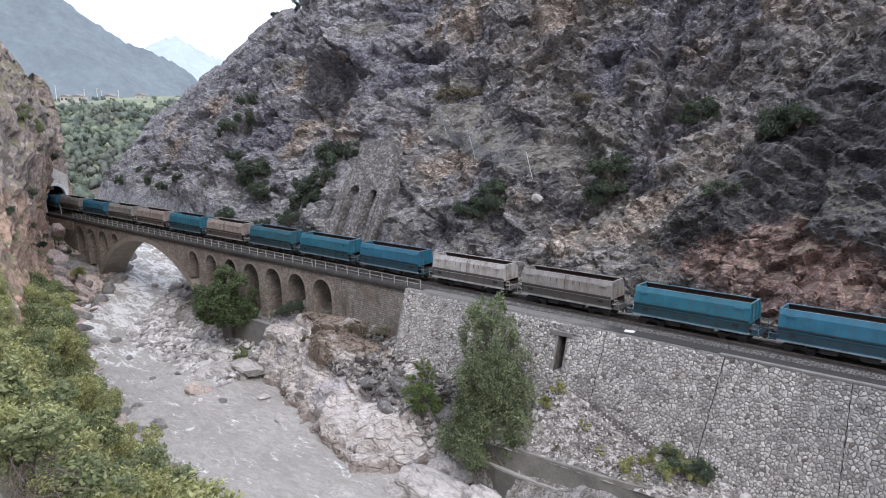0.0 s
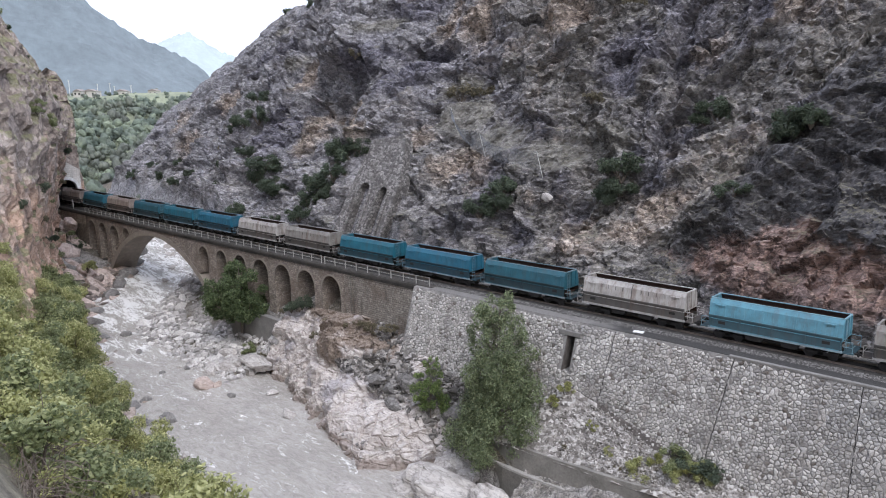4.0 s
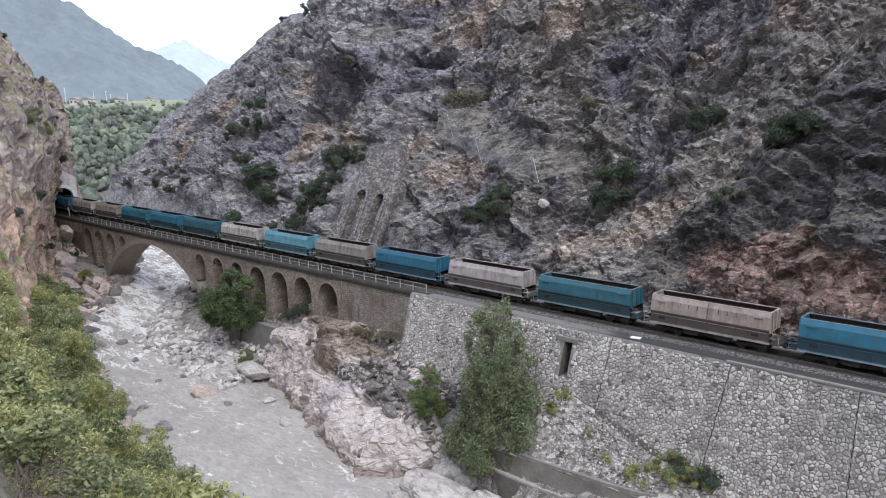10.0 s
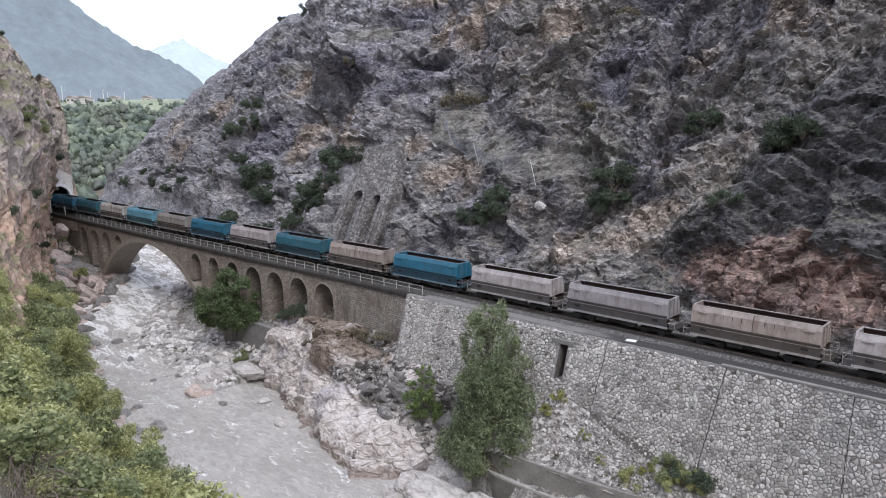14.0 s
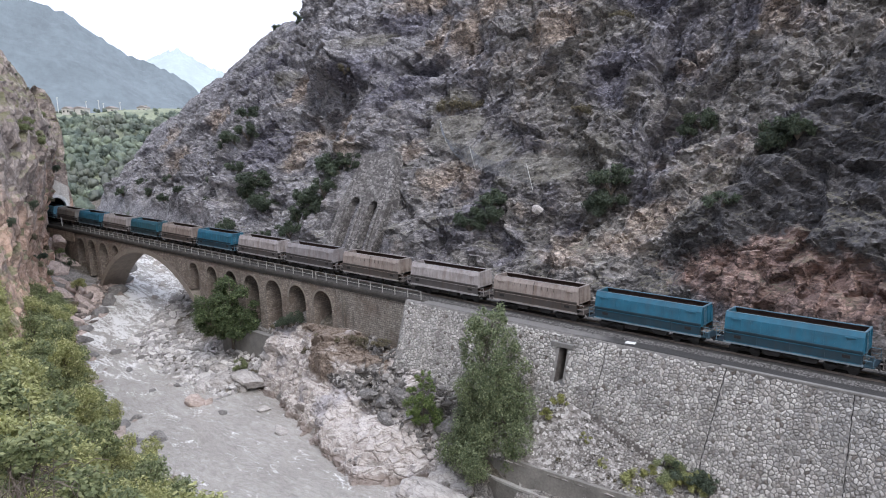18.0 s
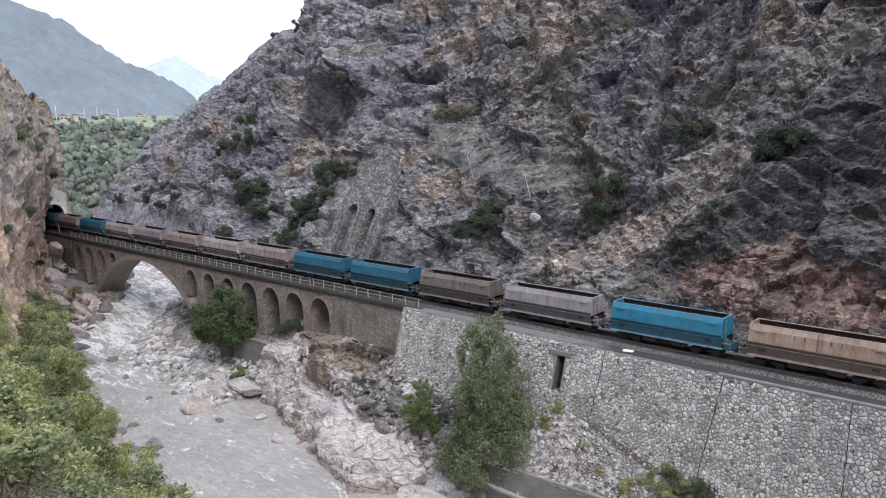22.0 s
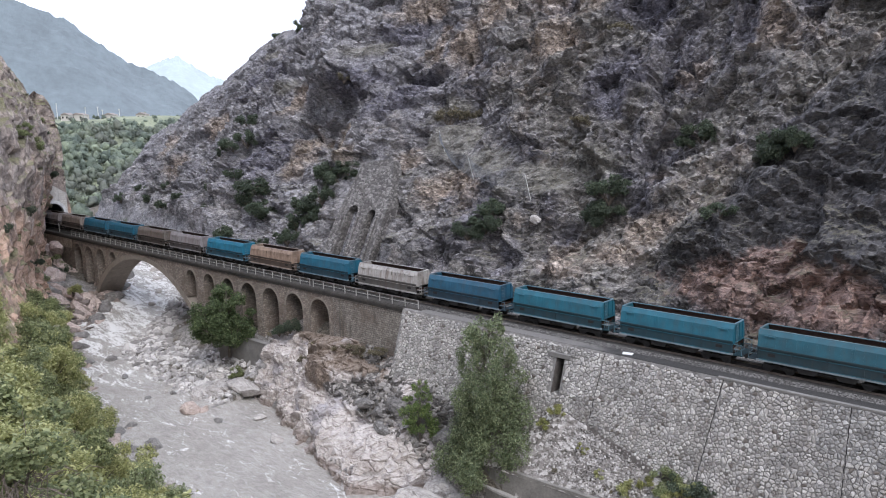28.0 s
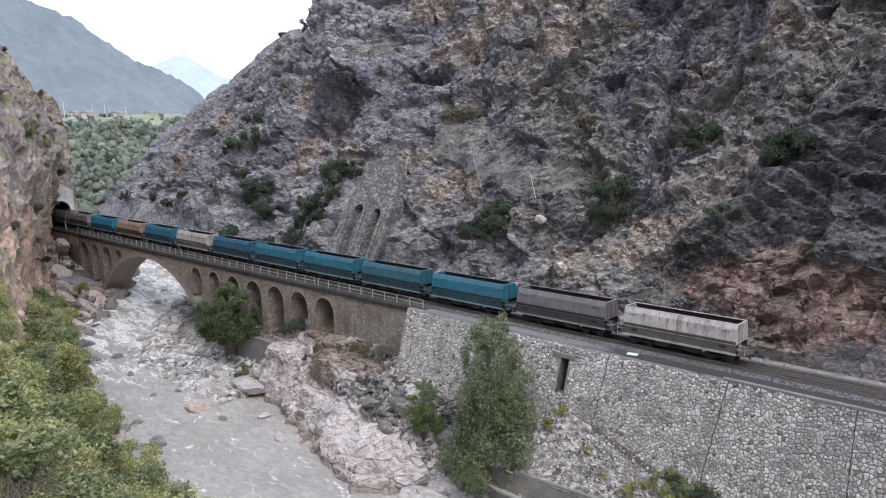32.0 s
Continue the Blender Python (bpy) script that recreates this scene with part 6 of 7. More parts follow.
stones("river_cobbles", 5200, on_ground(-140, -91, -1.5, 8.2), (0.14, 1.15), COBBLE, "pale cobbles and boulders on the gravel bar", 2, (0.75, 1.1))
stones("upstream_cobbles", 900, on_ground(-205, -128, -4, 12), (0.3, 1.6), COBBLE, "pale cobbles along the upstream shore", 3)
stones("bank_rubble", 3200, on_ground(-71, -46, 5.2, 11.5), (0.1, 0.75), SCREE, "broken grey rubble on the bank below the wall", 4)
stones("gravel_slope", 11000, on_ground(-47, -15, 4.5, 11.4), (0.045, 0.26), CHIPS, "whitish broken stone on the slope below the wall", 5)


def west_shore(rng):
    x = rng.uniform(-172, -86)
    y = float(np.interp(x, LEFT_X, LEFT_Y)) - rng.uniform(-1.0, 7.0)
    return x, y, lies(x, y) + 0.1


LEFT_X, LEFT_Y = LEFT[np.argsort(LEFT[:, 0])].T
PINK_SCREE = mat_stones("brownish_shore_rock", (0.17, 0.14, 0.125), (0.58, 0.48, 0.42))
stones("west_shore_stones", 1500, west_shore, (0.25, 1.7), PINK_SCREE, "dark broken rock along the near shore", 9)
stones("shore_stones", 110, on_ground(-84, -40, -1.4, 0.2), (0.2, 0.8), COBBLE, "pale stones at the water's edge", 6)


def beside_line(rng):
    return rng.uniform(-120, -4), rng.uniform(3.2, 4.4), -0.62


stones("cutting_debris", 1500, beside_line, (0.06, 0.35), SCREE, "fallen stone chips at the foot of the cutting", 7)


def ballast_spot(rng):
    y = rng.uniform(-2.35, 2.3)
    return rng.uniform(-62, -6), y, -0.24 - max(0, abs(y) - 1.75) * 0.43


stones("ballast_stones", 5000, ballast_spot, (0.035, 0.085), mat_stones("ballast_bits", (0.045, 0.041, 0.038), (0.2, 0.187, 0.175)), "loose ballast stones", 8)

# ---- low concrete walls by the river ----
low = tagged(empty("river_wall", pose(0, 0, 0)), "stained grey concrete river wall by the viaduct", "concrete wall", "concrete river walls")
part("wall", prism([(-105.5, -17.5), (-105.5, -10.3), (-90.7, -10.3), (-90.7, -17.5)], -5.2, -4.5), CONCRETE, low)
part("coping", boxes((-105.6, -90.6, -5.3, -4.4, -10.3, -10.1), bevel=0.04), CONCRETE, low)
low = tagged(empty("river_wall", pose(0, 0, 0)), "long low grey concrete wall holding the gravel slope", "concrete wall", "concrete river walls")


def along(points, out, back, z0, z1, drop=0.0):
    """A wall along a bent line in plan: out and back are its faces, square to the line; its first end is lower by drop."""
    bm = bmesh.new()
    pts = [Vector((x, y, 0)) for x, y in points]
    rings = []
    for i, p in enumerate(pts):
        t = (pts[min(i + 1, len(pts) - 1)] - pts[max(i - 1, 0)]).normalized()
        n = Vector((t.y, -t.x, 0))
        dz = drop * max(0.0, 1 - i / 3.0)
        rings.append([bm.verts.new(p + n * o + Vector((0, 0, z))) for o, z in ((out, z0), (out, z1 - dz), (back, z1 - dz), (back, z0))])
    for u, v in zip(rings, rings[1:]):
        for k in range(4):
            bm.faces.new((u[k], v[k], v[(k + 1) % 4], u[(k + 1) % 4]))
    bm.faces.new(rings[0])
    bm.faces.new(rings[-1][::-1])
    bmesh.ops.recalc_face_normals(bm, faces=list(bm.faces))
    return bm


LOW_LINE = ((-46.2, -9.7), (-44.6, -10.5), (-42.6, -10.95), (-40.2, -11.05), (-36, -10.85), (-31.5, -10.5), (-28, -10.0), (-25, -9.2), (-22.5, -8.2), (-20.5, -7.2))
part("wall", along(LOW_LINE, 0.0, -0.5, -15.0, -12.0, 0.8), WET_CONCRETE, low)
part("ledge", along(LOW_LINE, 0.5, -0.02, -14.72, -14.5), PALE_CONCRETE, low, "pale worn concrete ledge")
part("footing", along(LOW_LINE, 0.42, -0.02, -18.8, -14.72), WET_CONCRETE, low, "stained concrete footing")
part("return_wall", boxes((-50.3, -49.8, -8.6, -6.0, -14.5, -9.9)), DARKENED, low)

# ---- plants ----
def mat_leaf(name, dark, mid, light):
    m = Mat(name, 0.6)
    c = m.ramp(m.island(), (0.0, dark), (0.55, mid), (1.0, light))
    c = m.mix(m.ramp(m.noise(0.5, 3), (0.4, 0.0), (0.65, 0.5)), c, dark)
    m.colour(c)
    shine = m.n.new("ShaderNodeBsdfTranslucent")
    m.l.new(c, shine.inputs["Color"])
    mixer = m.n.new("ShaderNodeMixShader")
    mixer.inputs[0].default_value = 0.42
    m.l.new(m.b.outputs[0], mixer.inputs[1])
    m.l.new(shine.outputs[0], mixer.inputs[2])
    m.l.new(mixer.outputs[0], m.n["Material Output"].inputs["Surface"])
    return m.m


BARK = mat_plain("rough_bark", (0.13, 0.105, 0.085), 0.95, grain=6)
LEAF_FRESH = mat_leaf("fresh_green_leaves", (0.2, 0.212, 0.08), (0.44, 0.45, 0.195), (0.68, 0.67, 0.35))
LEAF_GREY = mat_leaf("grey_green_leaves", (0.12, 0.15, 0.075), (0.27, 0.31, 0.16), (0.47, 0.5, 0.27))
LEAF_YOUNG = mat_leaf("young_green_leaves", (0.07, 0.11, 0.035), (0.18, 0.25, 0.08), (0.34, 0.41, 0.16))
LEAF_WILLOW = mat_leaf("grey_willow_leaves", (0.09, 0.115, 0.058), (0.215, 0.26, 0.14), (0.39, 0.43, 0.25))
LEAF_DARK = mat_leaf("dark_evergreen_leaves", (0.04, 0.056, 0.04), (0.1, 0.13, 0.085), (0.18, 0.215, 0.135))
LEAF_BROAD = mat_leaf("deep_green_leaves", (0.1, 0.125, 0.058), (0.255, 0.292, 0.138), (0.47, 0.49, 0.25))
LEAF_RIVER = mat_leaf("dense_dark_green_leaves", (0.045, 0.07, 0.03), (0.12, 0.165, 0.07), (0.25, 0.3, 0.14))
LEAF_YELLOW = mat_leaf("yellowing_leaves", (0.15, 0.158, 0.05), (0.34, 0.345, 0.125), (0.5, 0.48, 0.2))
BLOSSOM = mat_leaf("white_blossom", (0.6, 0.6, 0.5), (0.74, 0.73, 0.64), (0.82, 0.81, 0.75))
LEAF_DRY = mat_leaf("dry_scrub", (0.1, 0.088, 0.058), (0.2, 0.175, 0.115), (0.34, 0.295, 0.2))


def crown_mesh(name, seed, lobes, leaves, leaf, mat, droop=0.2):
    """A crown of leaves round lobes, rows of (x, y, z, radius, height ratio): denser near each lobe's skin, with gaps between."""
    rng = np.random.default_rng(seed)
    lobes = np.asarray(lobes, float)
    share = lobes[:, 3] ** 2
    pick = rng.choice(len(lobes), leaves, p=share / share.sum())
    u = rng.normal(size=(leaves, 3))
    u /= np.linalg.norm(u, axis=1)[:, None]
    lump = 0.8 + 0.45 * vnoise(u * 2.3 + pick[:, None] * 7.7, seed)
    r = lobes[pick, 3] * lump * rng.uniform(0.35, 1.0, leaves) ** 0.45
    c = lobes[pick, :3] + u * r[:, None] * np.stack([np.ones(leaves), np.ones(leaves), lobes[pick, 4]], -1)
    n = u * 0.5 + rng.normal(size=(leaves, 3)) * 0.6 + (0, 0, 0.5)
    n /= np.linalg.norm(n, axis=1)[:, None]
    t = np.cross(n, rng.normal(size=(leaves, 3)))
    t /= np.linalg.norm(t, axis=1)[:, None]
    w = np.cross(n, t)
    s = leaf * rng.uniform(0.6, 1.35, leaves)[:, None]
    tip = t * s + n * (-droop * s)
    v = np.stack([c - tip, c - w * s * 0.5, c + tip, c + w * s * 0.5], 1).reshape(-1, 3)
    return mesh_of(name, v, np.arange(len(v)).reshape(-1, 4), mat)


def stems(bm, lobes, foot, seed, thick):
    rng = np.random.default_rng(seed)
    for x, y, z, r, h in lobes:
        a = Vector(foot)
        mid = Vector((x * 0.45, y * 0.45, z * 0.6)) + Vector(rng.uniform(-0.15, 0.15, 3) * r)
        rod(bm, a, mid, thick, thick * 0.7, n=6)
        rod(bm, mid, (x, y, z), thick * 0.7, thick * 0.25, n=5)
        for _ in range(4):
            q = Vector((x, y, z)) + Vector(rng.normal(size=3) * r * 0.55)
            rod(bm, mid.lerp(Vector((x, y, z)), rng.uniform(0.2, 0.9)), q, thick * 0.3, thick * 0.1, n=4)


def shrub(kind, seed, lobes, leaves, leaf, mat, label, category, thick=0.04, bloom=0):
    ob = tagged(empty(kind), label, category)
    bm = bmesh.new()
    stems(bm, lobes, (0, 0, -0.3), seed, thick)
    part("stem", bm, BARK, ob)
    part("foliage", crown_mesh("foliage", seed, lobes, leaves, leaf, mat), None, ob)
    if bloom:
        part("blossom", crown_mesh("blossom", seed + 5, [(x, y, z + r * 0.75, r * 0.35, 0.4) for x, y, z, r, h in lobes[::3]], bloom, 0.035, BLOSSOM), None, ob, "small clusters of white blossom")
    return ob


def round_lobes(seed, n, spread, height, r):
    rng = np.random.default_rng(seed)
    out = []
    for i in range(n):
        a, q = rng.uniform(0, 6.3), spread * math.sqrt(rng.uniform())
        z = height * rng.uniform(0.25, 1.0) * (1 - 0.35 * (q / spread) ** 2)
        out.append((q * math.cos(a), q * math.sin(a), z, r * rng.uniform(0.6, 1.15), rng.uniform(0.7, 1.0)))
    return out


def brambles(seed, label):
    """A tangle of dead arching stems with a few last leaves."""
    rng_ = np.random.default_rng(seed)
    ob = tagged(empty("bramble"), label, "bush")
    bm = bmesh.new()
    for _ in range(110):
        a = rng_.uniform(0, 6.3)
        reach, top = rng_.uniform(0.5, 1.7), rng_.uniform(0.3, 1.4)
        foot = Vector((rng_.normal() * 0.35, rng_.normal() * 0.35, -0.25))
        bend = rng_.normal(size=3) * 0.15
        pts = []
        for k in range(6):
            f = k / 5
            pts.append(foot + Vector((math.cos(a) * reach * f, math.sin(a) * reach * f, top * math.sin(f * 2.3) + 0.2 * f)) + Vector(bend * math.sin(f * 5)))
        for p0, p1 in zip(pts, pts[1:]):
            rod(bm, p0, p1, 0.011, 0.008, n=4, caps=False)
    part("stem", bm, DEAD_WOOD, ob, "tangled dead grey-brown stems")
    part("foliage", crown_mesh("foliage", seed, round_lobes(seed, 6, 1.0, 1.0, 0.4), 700, 0.05, LEAF_FRESH), None, ob)
    return ob


DEAD_WOOD = mat_plain("dead_bramble_stems", (0.17, 0.138, 0.115), 0.95, grain=8)
PROTO = {}


def plant(kind, x, y, z, size, turn, seed, label, group=""):
    """One plant of a kind; the first of each kind and shape is built, the others copied."""
    key = (kind, seed % 3)
    if key not in PROTO:
        s = seed % 3
        if kind == "fresh":
            PROTO[key] = shrub("bush", 10 + s, round_lobes(10 + s, 11, 1.25, 2.3, 0.62), 9500, 0.052, (LEAF_FRESH, LEAF_GREY, LEAF_FRESH)[s], label, "bush", bloom=(0, 70, 0)[s])
        elif kind == "deep":
            PROTO[key] = shrub("bush", 20 + s, round_lobes(20 + s, 11, 1.3, 2.2, 0.62), 8000, 0.06, LEAF_BROAD, label, "bush")
        elif kind == "dark":
            PROTO[key] = shrub("bush", 30 + s, round_lobes(30 + s, 12, 1.15, 1.7, 0.55), 6500, 0.065, LEAF_DARK, label, "bush")
        elif kind == "yellow":
            PROTO[key] = shrub("bush", 40 + s, round_lobes(40 + s, 8, 0.9, 1.5, 0.45), 4200, 0.05, LEAF_YELLOW, label, "bush")
        elif kind == "twig":
            PROTO[key] = brambles(80 + s, label)
        else:
            PROTO[key] = shrub("bush", 50 + s, round_lobes(50 + s, 9, 1.1, 1.1, 0.45), 1800, 0.07, LEAF_DRY, label, "bush")
        ob = PROTO[key]
    else:
        ob = copy_thing(PROTO[key], pose(0, 0, 0))
    ob.matrix_basis = Matrix.LocRotScale((x, y, z), Euler((0, 0, turn)), (size, size, size * (0.85 + 0.3 * ((seed * 37) % 10) / 10)))
    return tagged(ob, label, group=group)


# the slope below the road: thick scrub


def west_spot(x, z):
    """A place on the near hillside at the water-line station x and height z."""
    i = int(np.abs(ws[:, 0] - x).argmin())
    o = float(west_off(np.array(x), np.array(z)))
    return ws[i, 0] + wn_[i, 0] * o, ws[i, 1] + wn_[i, 1] * o


rng = np.random.default_rng(12)
SLOPE_WORDS = {"fresh": "leafy light-green bush on the slope below the road", "deep": "deep-green bush on the slope below the road", "yellow": "yellowing bush on the slope below the road", "dry": "dry brown scrub on the slope below the road"}
for i in range(222):
    if i < 100:
        x, z, s = rng.uniform(-45, -3), rng.uniform(-4, 16.5), rng.uniform(0.65, 1.15)
    elif i < 170:
        x, z, s = rng.uniform(-90, -40), rng.uniform(-14, 15), rng.uniform(1.2, 2.1)
    else:
        x, z, s = rng.uniform(-124, -80), rng.uniform(-16, -5), rng.uniform(1.7, 2.7)
    px, py = west_spot(x, z)
    if math.hypot(px, py - EYE[1]) < 7.5:
        continue
    kind = str(rng.choice(["fresh", "deep", "yellow", "dry"], p=[0.44, 0.28, 0.16, 0.12]))
    plant(kind, px, py, z - 0.3, s, rng.uniform(0, 6.3), int(rng.integers(1000)), SLOPE_WORDS[kind], "scrub below the road")
for i in range(14):
    x, z = rng.uniform(-26, -13), rng.uniform(9, 15.5)
    px, py = west_spot(x, z)
    if math.hypot(px, py - EYE[1]) > 8:
        plant("fresh", px, py, z - 0.2, rng.uniform(0.7, 1.1), rng.uniform(0, 6.3), 3 * i, SLOPE_WORDS["fresh"], "scrub below the road")
for i, (px, py, z) in enumerate(((-19.0, -59.7, 13.9), (-21.2, -58.9, 12.9), (-23.2, -58.0, 11.8), (-17.2, -60.4, 14.5), (-20.4, -60.2, 14.2), (-24.6, -58.6, 12.4), (-15.2, -61.0, 15.0), (-22.6, -59.6, 13.4))):
    plant(("dry", "fresh", "yellow", "fresh")[i % 4], px, py, z - 0.3, 0.95, i * 1.9, 3 * i, SLOPE_WORDS[("dry", "fresh", "yellow", "fresh")[i % 4]], "scrub below the road")
for i, (px, py, z) in enumerate(((-7.4, -62.3, 17.7), (-8.6, -61.9, 17.2), (-10.2, -61.7, 16.7), (-11.6, -61.2, 16.1), (-13.2, -60.9, 15.4), (-9.4, -62.4, 17.4), (-12.6, -61.8, 16.2), (-15.0, -60.1, 14.2), (-14.8, -61.2, 15.0), (-17.0, -59.9, 13.8))):
    plant("twig", px, py, z - 0.2, 0.42, i * 1.3, i, "tangle of dead brown brambles below the road", "brambles by the road")
    plant("fresh" if i % 2 else "deep", px - 0.4, py + 0.3, z - 0.55, 0.58, i * 2.3, 3 * i, SLOPE_WORDS["fresh" if i % 2 else "deep"], "scrub below the road")
# the spur over the tunnel and the far end of the near slope
for i in range(36):
    x = rng.uniform(-178, -108)
    z = rng.uniform(-14, 44)
    px, py = west_spot(x, z)
    if abs(py) < 6 and px < -165:
        continue
    plant(str(rng.choice(["dry", "dark", "deep"])), px, py, z - 0.3, rng.uniform(0.6, 1.3), rng.uniform(0, 6.3), i, "small bush clinging to the tunnel spur", "bushes on the tunnel spur")

# bushes on the mountainside
def cliff_at(x, z):
    """The point of the rock face at station x and height z."""
    d2 = (EAST[..., 0] - x) ** 2 + (EAST[..., 2] - z) ** 2
    i, j = np.unravel_index(int(d2.argmin()), d2.shape)
    return Vector(EAST[i, j])


BUSHES_BUTTRESS = (
    (-118.2, 10.6, 2.6, 0), (-119.4, 8.4, 2.2, 0), (-114.0, 7.2, 2.3, 0), (-132.2, 23.6, 1.9, 0), (-129.0, 19.6, 1.9, 0), (-131.0, 19.0, 1.8, 0),
    (-133.0, 17.5, 1.4, 0), (-94.9, 13.6, 2.2, 0), (-91.0, 13.8, 1.9, 0), (-90.2, 15.2, 1.6, 0), (-95.4, 9.0, 2.2, 1), (-92.6, 11.0, 1.9, 0),
    (-96.9, 6.0, 2.0, 1), (-97.6, 4.2, 1.7, 0), (-98.4, 8.8, 1.8, 0), (-94.0, 7.4, 1.5, 1), (-60.8, 10.0, 1.9, 1),
)
BUSHES_RIGHT = (
    (-60.2, 8.5, 1.5, 1), (-62.4, 7.4, 1.6, 0), (-44.9, 13.0, 2.2, 0), (-45.1, 11.0, 1.9, 0), (-46.2, 9.8, 1.4, 0), (-35.6, 19.8, 1.8, 0),
    (-37.0, 19.2, 1.2, 0), (-25.0, 18.2, 2.0, 0), (-23.4, 19.4, 1.4, 0), (-29.4, 12.2, 1.3, 0), (-78.0, 23.2, 2.3, 2), (-75.6, 23.4, 1.6, 2),
    (-52.5, 35.0, 1.8, 2), (-52.5, 22.2, 1.4, 2), (-117.9, 2.6, 1.8, 1), (-126.0, 13.2, 1.7, 0), (-108.0, 2.0, 1.4, 0),
)
BUSHES_FAR = (
    (-143.0, 21.5, 1.8, 0), (-160.0, 3.0, 1.6, 1), (-136.0, 2.4, 1.6, 1), (-150.5, 9.0, 1.4, 2), (-176.0, 2.0, 1.5, 1), (-184.0, 5.0, 1.3, 0),
    (-196.0, 2.0, 1.7, 1), (-206.0, 6.5, 1.5, 0), (-214.0, 2.0, 1.8, 1), (-222.0, 5.0, 1.6, 0), (-166.0, 1.0, 1.3, 2), (-200.0, 11.0, 1.3, 0),
    (-228.0, 2.0, 2.0, 1), (-178.0, 12.0, 1.2, 2), (-171.0, 7.0, 1.8, 1), (-103.0, 31.0, 1.5, 2),
)
for i, (x, z, s, kind) in enumerate(BUSHES_BUTTRESS + BUSHES_RIGHT + BUSHES_FAR):
    q = cliff_at(x, z)
    plant(("dark", "dark", "dry")[kind], q.x, q.y - 0.2, q.z - 0.3 * s, s, i * 1.7, i, ("dark evergreen bush rooted in the rock face", "green bush rooted in the rock face", "dry brownish bush on the rock face")[kind], "bushes on the mountainside")
q = cliff_at(-54.4, 9.6)
boulder(q.x, q.y - 0.5, q.z, 1.0, 0.7, 0.7, 0.4, 5, PALE_ROCK, "pale loose block lodged on the mountainside", "boulder", 4)
# bushes and weeds by the wall and the shore
WEEDS_WALL = (
    (-39.3, -7.4, -8.6, 0.95, "yellow"), (-38.4, -6.4, -7.5, 0.95, "yellow"), (-34.7, -7.4, -9.6, 0.6, "yellow"), (-29.5, -8.9, -11.6, 0.6, "fresh"), (-30.6, -9.2, -11.7, 0.45, "dry"), (-32.1, -8.5, -11.0, 0.4, "fresh"),
    (-25.8, -8.3, -11.5, 0.9, "fresh"), (-24.6, -7.6, -11.0, 0.9, "yellow"), (-23.4, -7.4, -11.0, 0.8, "fresh"), (-36.4, -9.6, -11.2, 0.35, "dry"), (-26.0, -7.4, -10.8, 1.1, "deep"), (-24.4, -7.2, -10.6, 1.2, "dark"),
    (-22.8, -7.2, -10.8, 0.9, "dark"),
)
WEEDS_BANK = (
    (-27.8, -7.6, -11.0, 0.9, "yellow"), (-28.8, -8.6, -12.4, 0.9, "fresh"), (-31.0, -8.4, -12.2, 0.7, "yellow"), (-96.4, -7.6, -16.0, 0.9, "deep"), (-93.0, -7.0, -15.6, 0.8, "dry"), (-77.0, -5.6, -8.0, 1.0, "dry"),
    (-74.0, -6.0, -7.6, 1.0, "dry"), (-79.5, -4.4, -8.2, 1.1, "dry"), (-70.5, -4.6, -7.6, 1.1, "dry"), (-72.0, -5.2, -7.2, 0.9, "dry"), (-67.6, -4.4, -7.0, 1.0, "dry"), (-81.0, -6.2, -10.4, 0.8, "dry"),
    (-89.6, -4.0, -8.6, 1.0, "dark"),
)
WEEDS_VIADUCT = (
    (-92.0, -3.6, -9.2, 0.9, "dry"), (-87.4, -3.6, -7.8, 1.1, "dark"), (-84.5, 1.0, -9.2, 1.6, "dark"), (-66.5, -4.6, -6.8, 0.9, "dry"), (-154.0, -10.0, -10.6, 1.2, "fresh"), (-160.5, -13.6, -8.6, 1.2, "fresh"),
    (-146.0, -14.6, -12.2, 1.4, "dry"), (-174.0, -6.0, -8.0, 1.6, "deep"), (-171.5, -5.0, -9.0, 1.3, "dark"), (-168.0, -6.5, -12.5, 1.4, "deep"), (-165.5, -8.0, -14.0, 1.5, "deep"),
)
for i, (x, y, z, s, kind) in enumerate(WEEDS_WALL + WEEDS_BANK + WEEDS_VIADUCT):
    plant(kind, x, y, z, s, i * 2.1, i, "small bush growing among stones by the wall and river", "bushes by the river")


def tree(kind, x, y, z, height, seed, lobes, leaves, leaf, mat, label, trunk=0.16):
    ob = tagged(empty(kind, pose(x, y, z)), label, "tree")
    bm = bmesh.new()
    rod(bm, (0, 0, -0.8), (0.1, 0.05, height * 0.35), trunk, trunk * 0.75, n=10)
    rod(bm, (0.1, 0.05, height * 0.35), (0.0, 0.1, height * 0.9), trunk * 0.75, trunk * 0.15, n=8)
    part("trunk", bm, BARK, ob)
    rng = np.random.default_rng(seed)
    for lx, ly, lz, r, h in lobes:
        bm = bmesh.new()
        z0 = max(height * 0.08, lz - math.hypot(lx, ly) * 0.9 - r * 0.4)
        end = Vector((lx, ly, lz))
        rod(bm, (0.05, 0.05, z0), end, trunk * 0.35, trunk * 0.1, n=6)
        for _ in range(5):
            rod(bm, Vector((0.05, 0.05, z0)).lerp(end, rng.uniform(0.4, 1.0)), end + Vector(rng.normal(size=3) * r * 0.6), trunk * 0.12, trunk * 0.04, n=4)
        part("limb", bm, BARK, ob)
    part("crown", crown_mesh("crown", seed, lobes, leaves, leaf, mat), None, ob)
    return ob


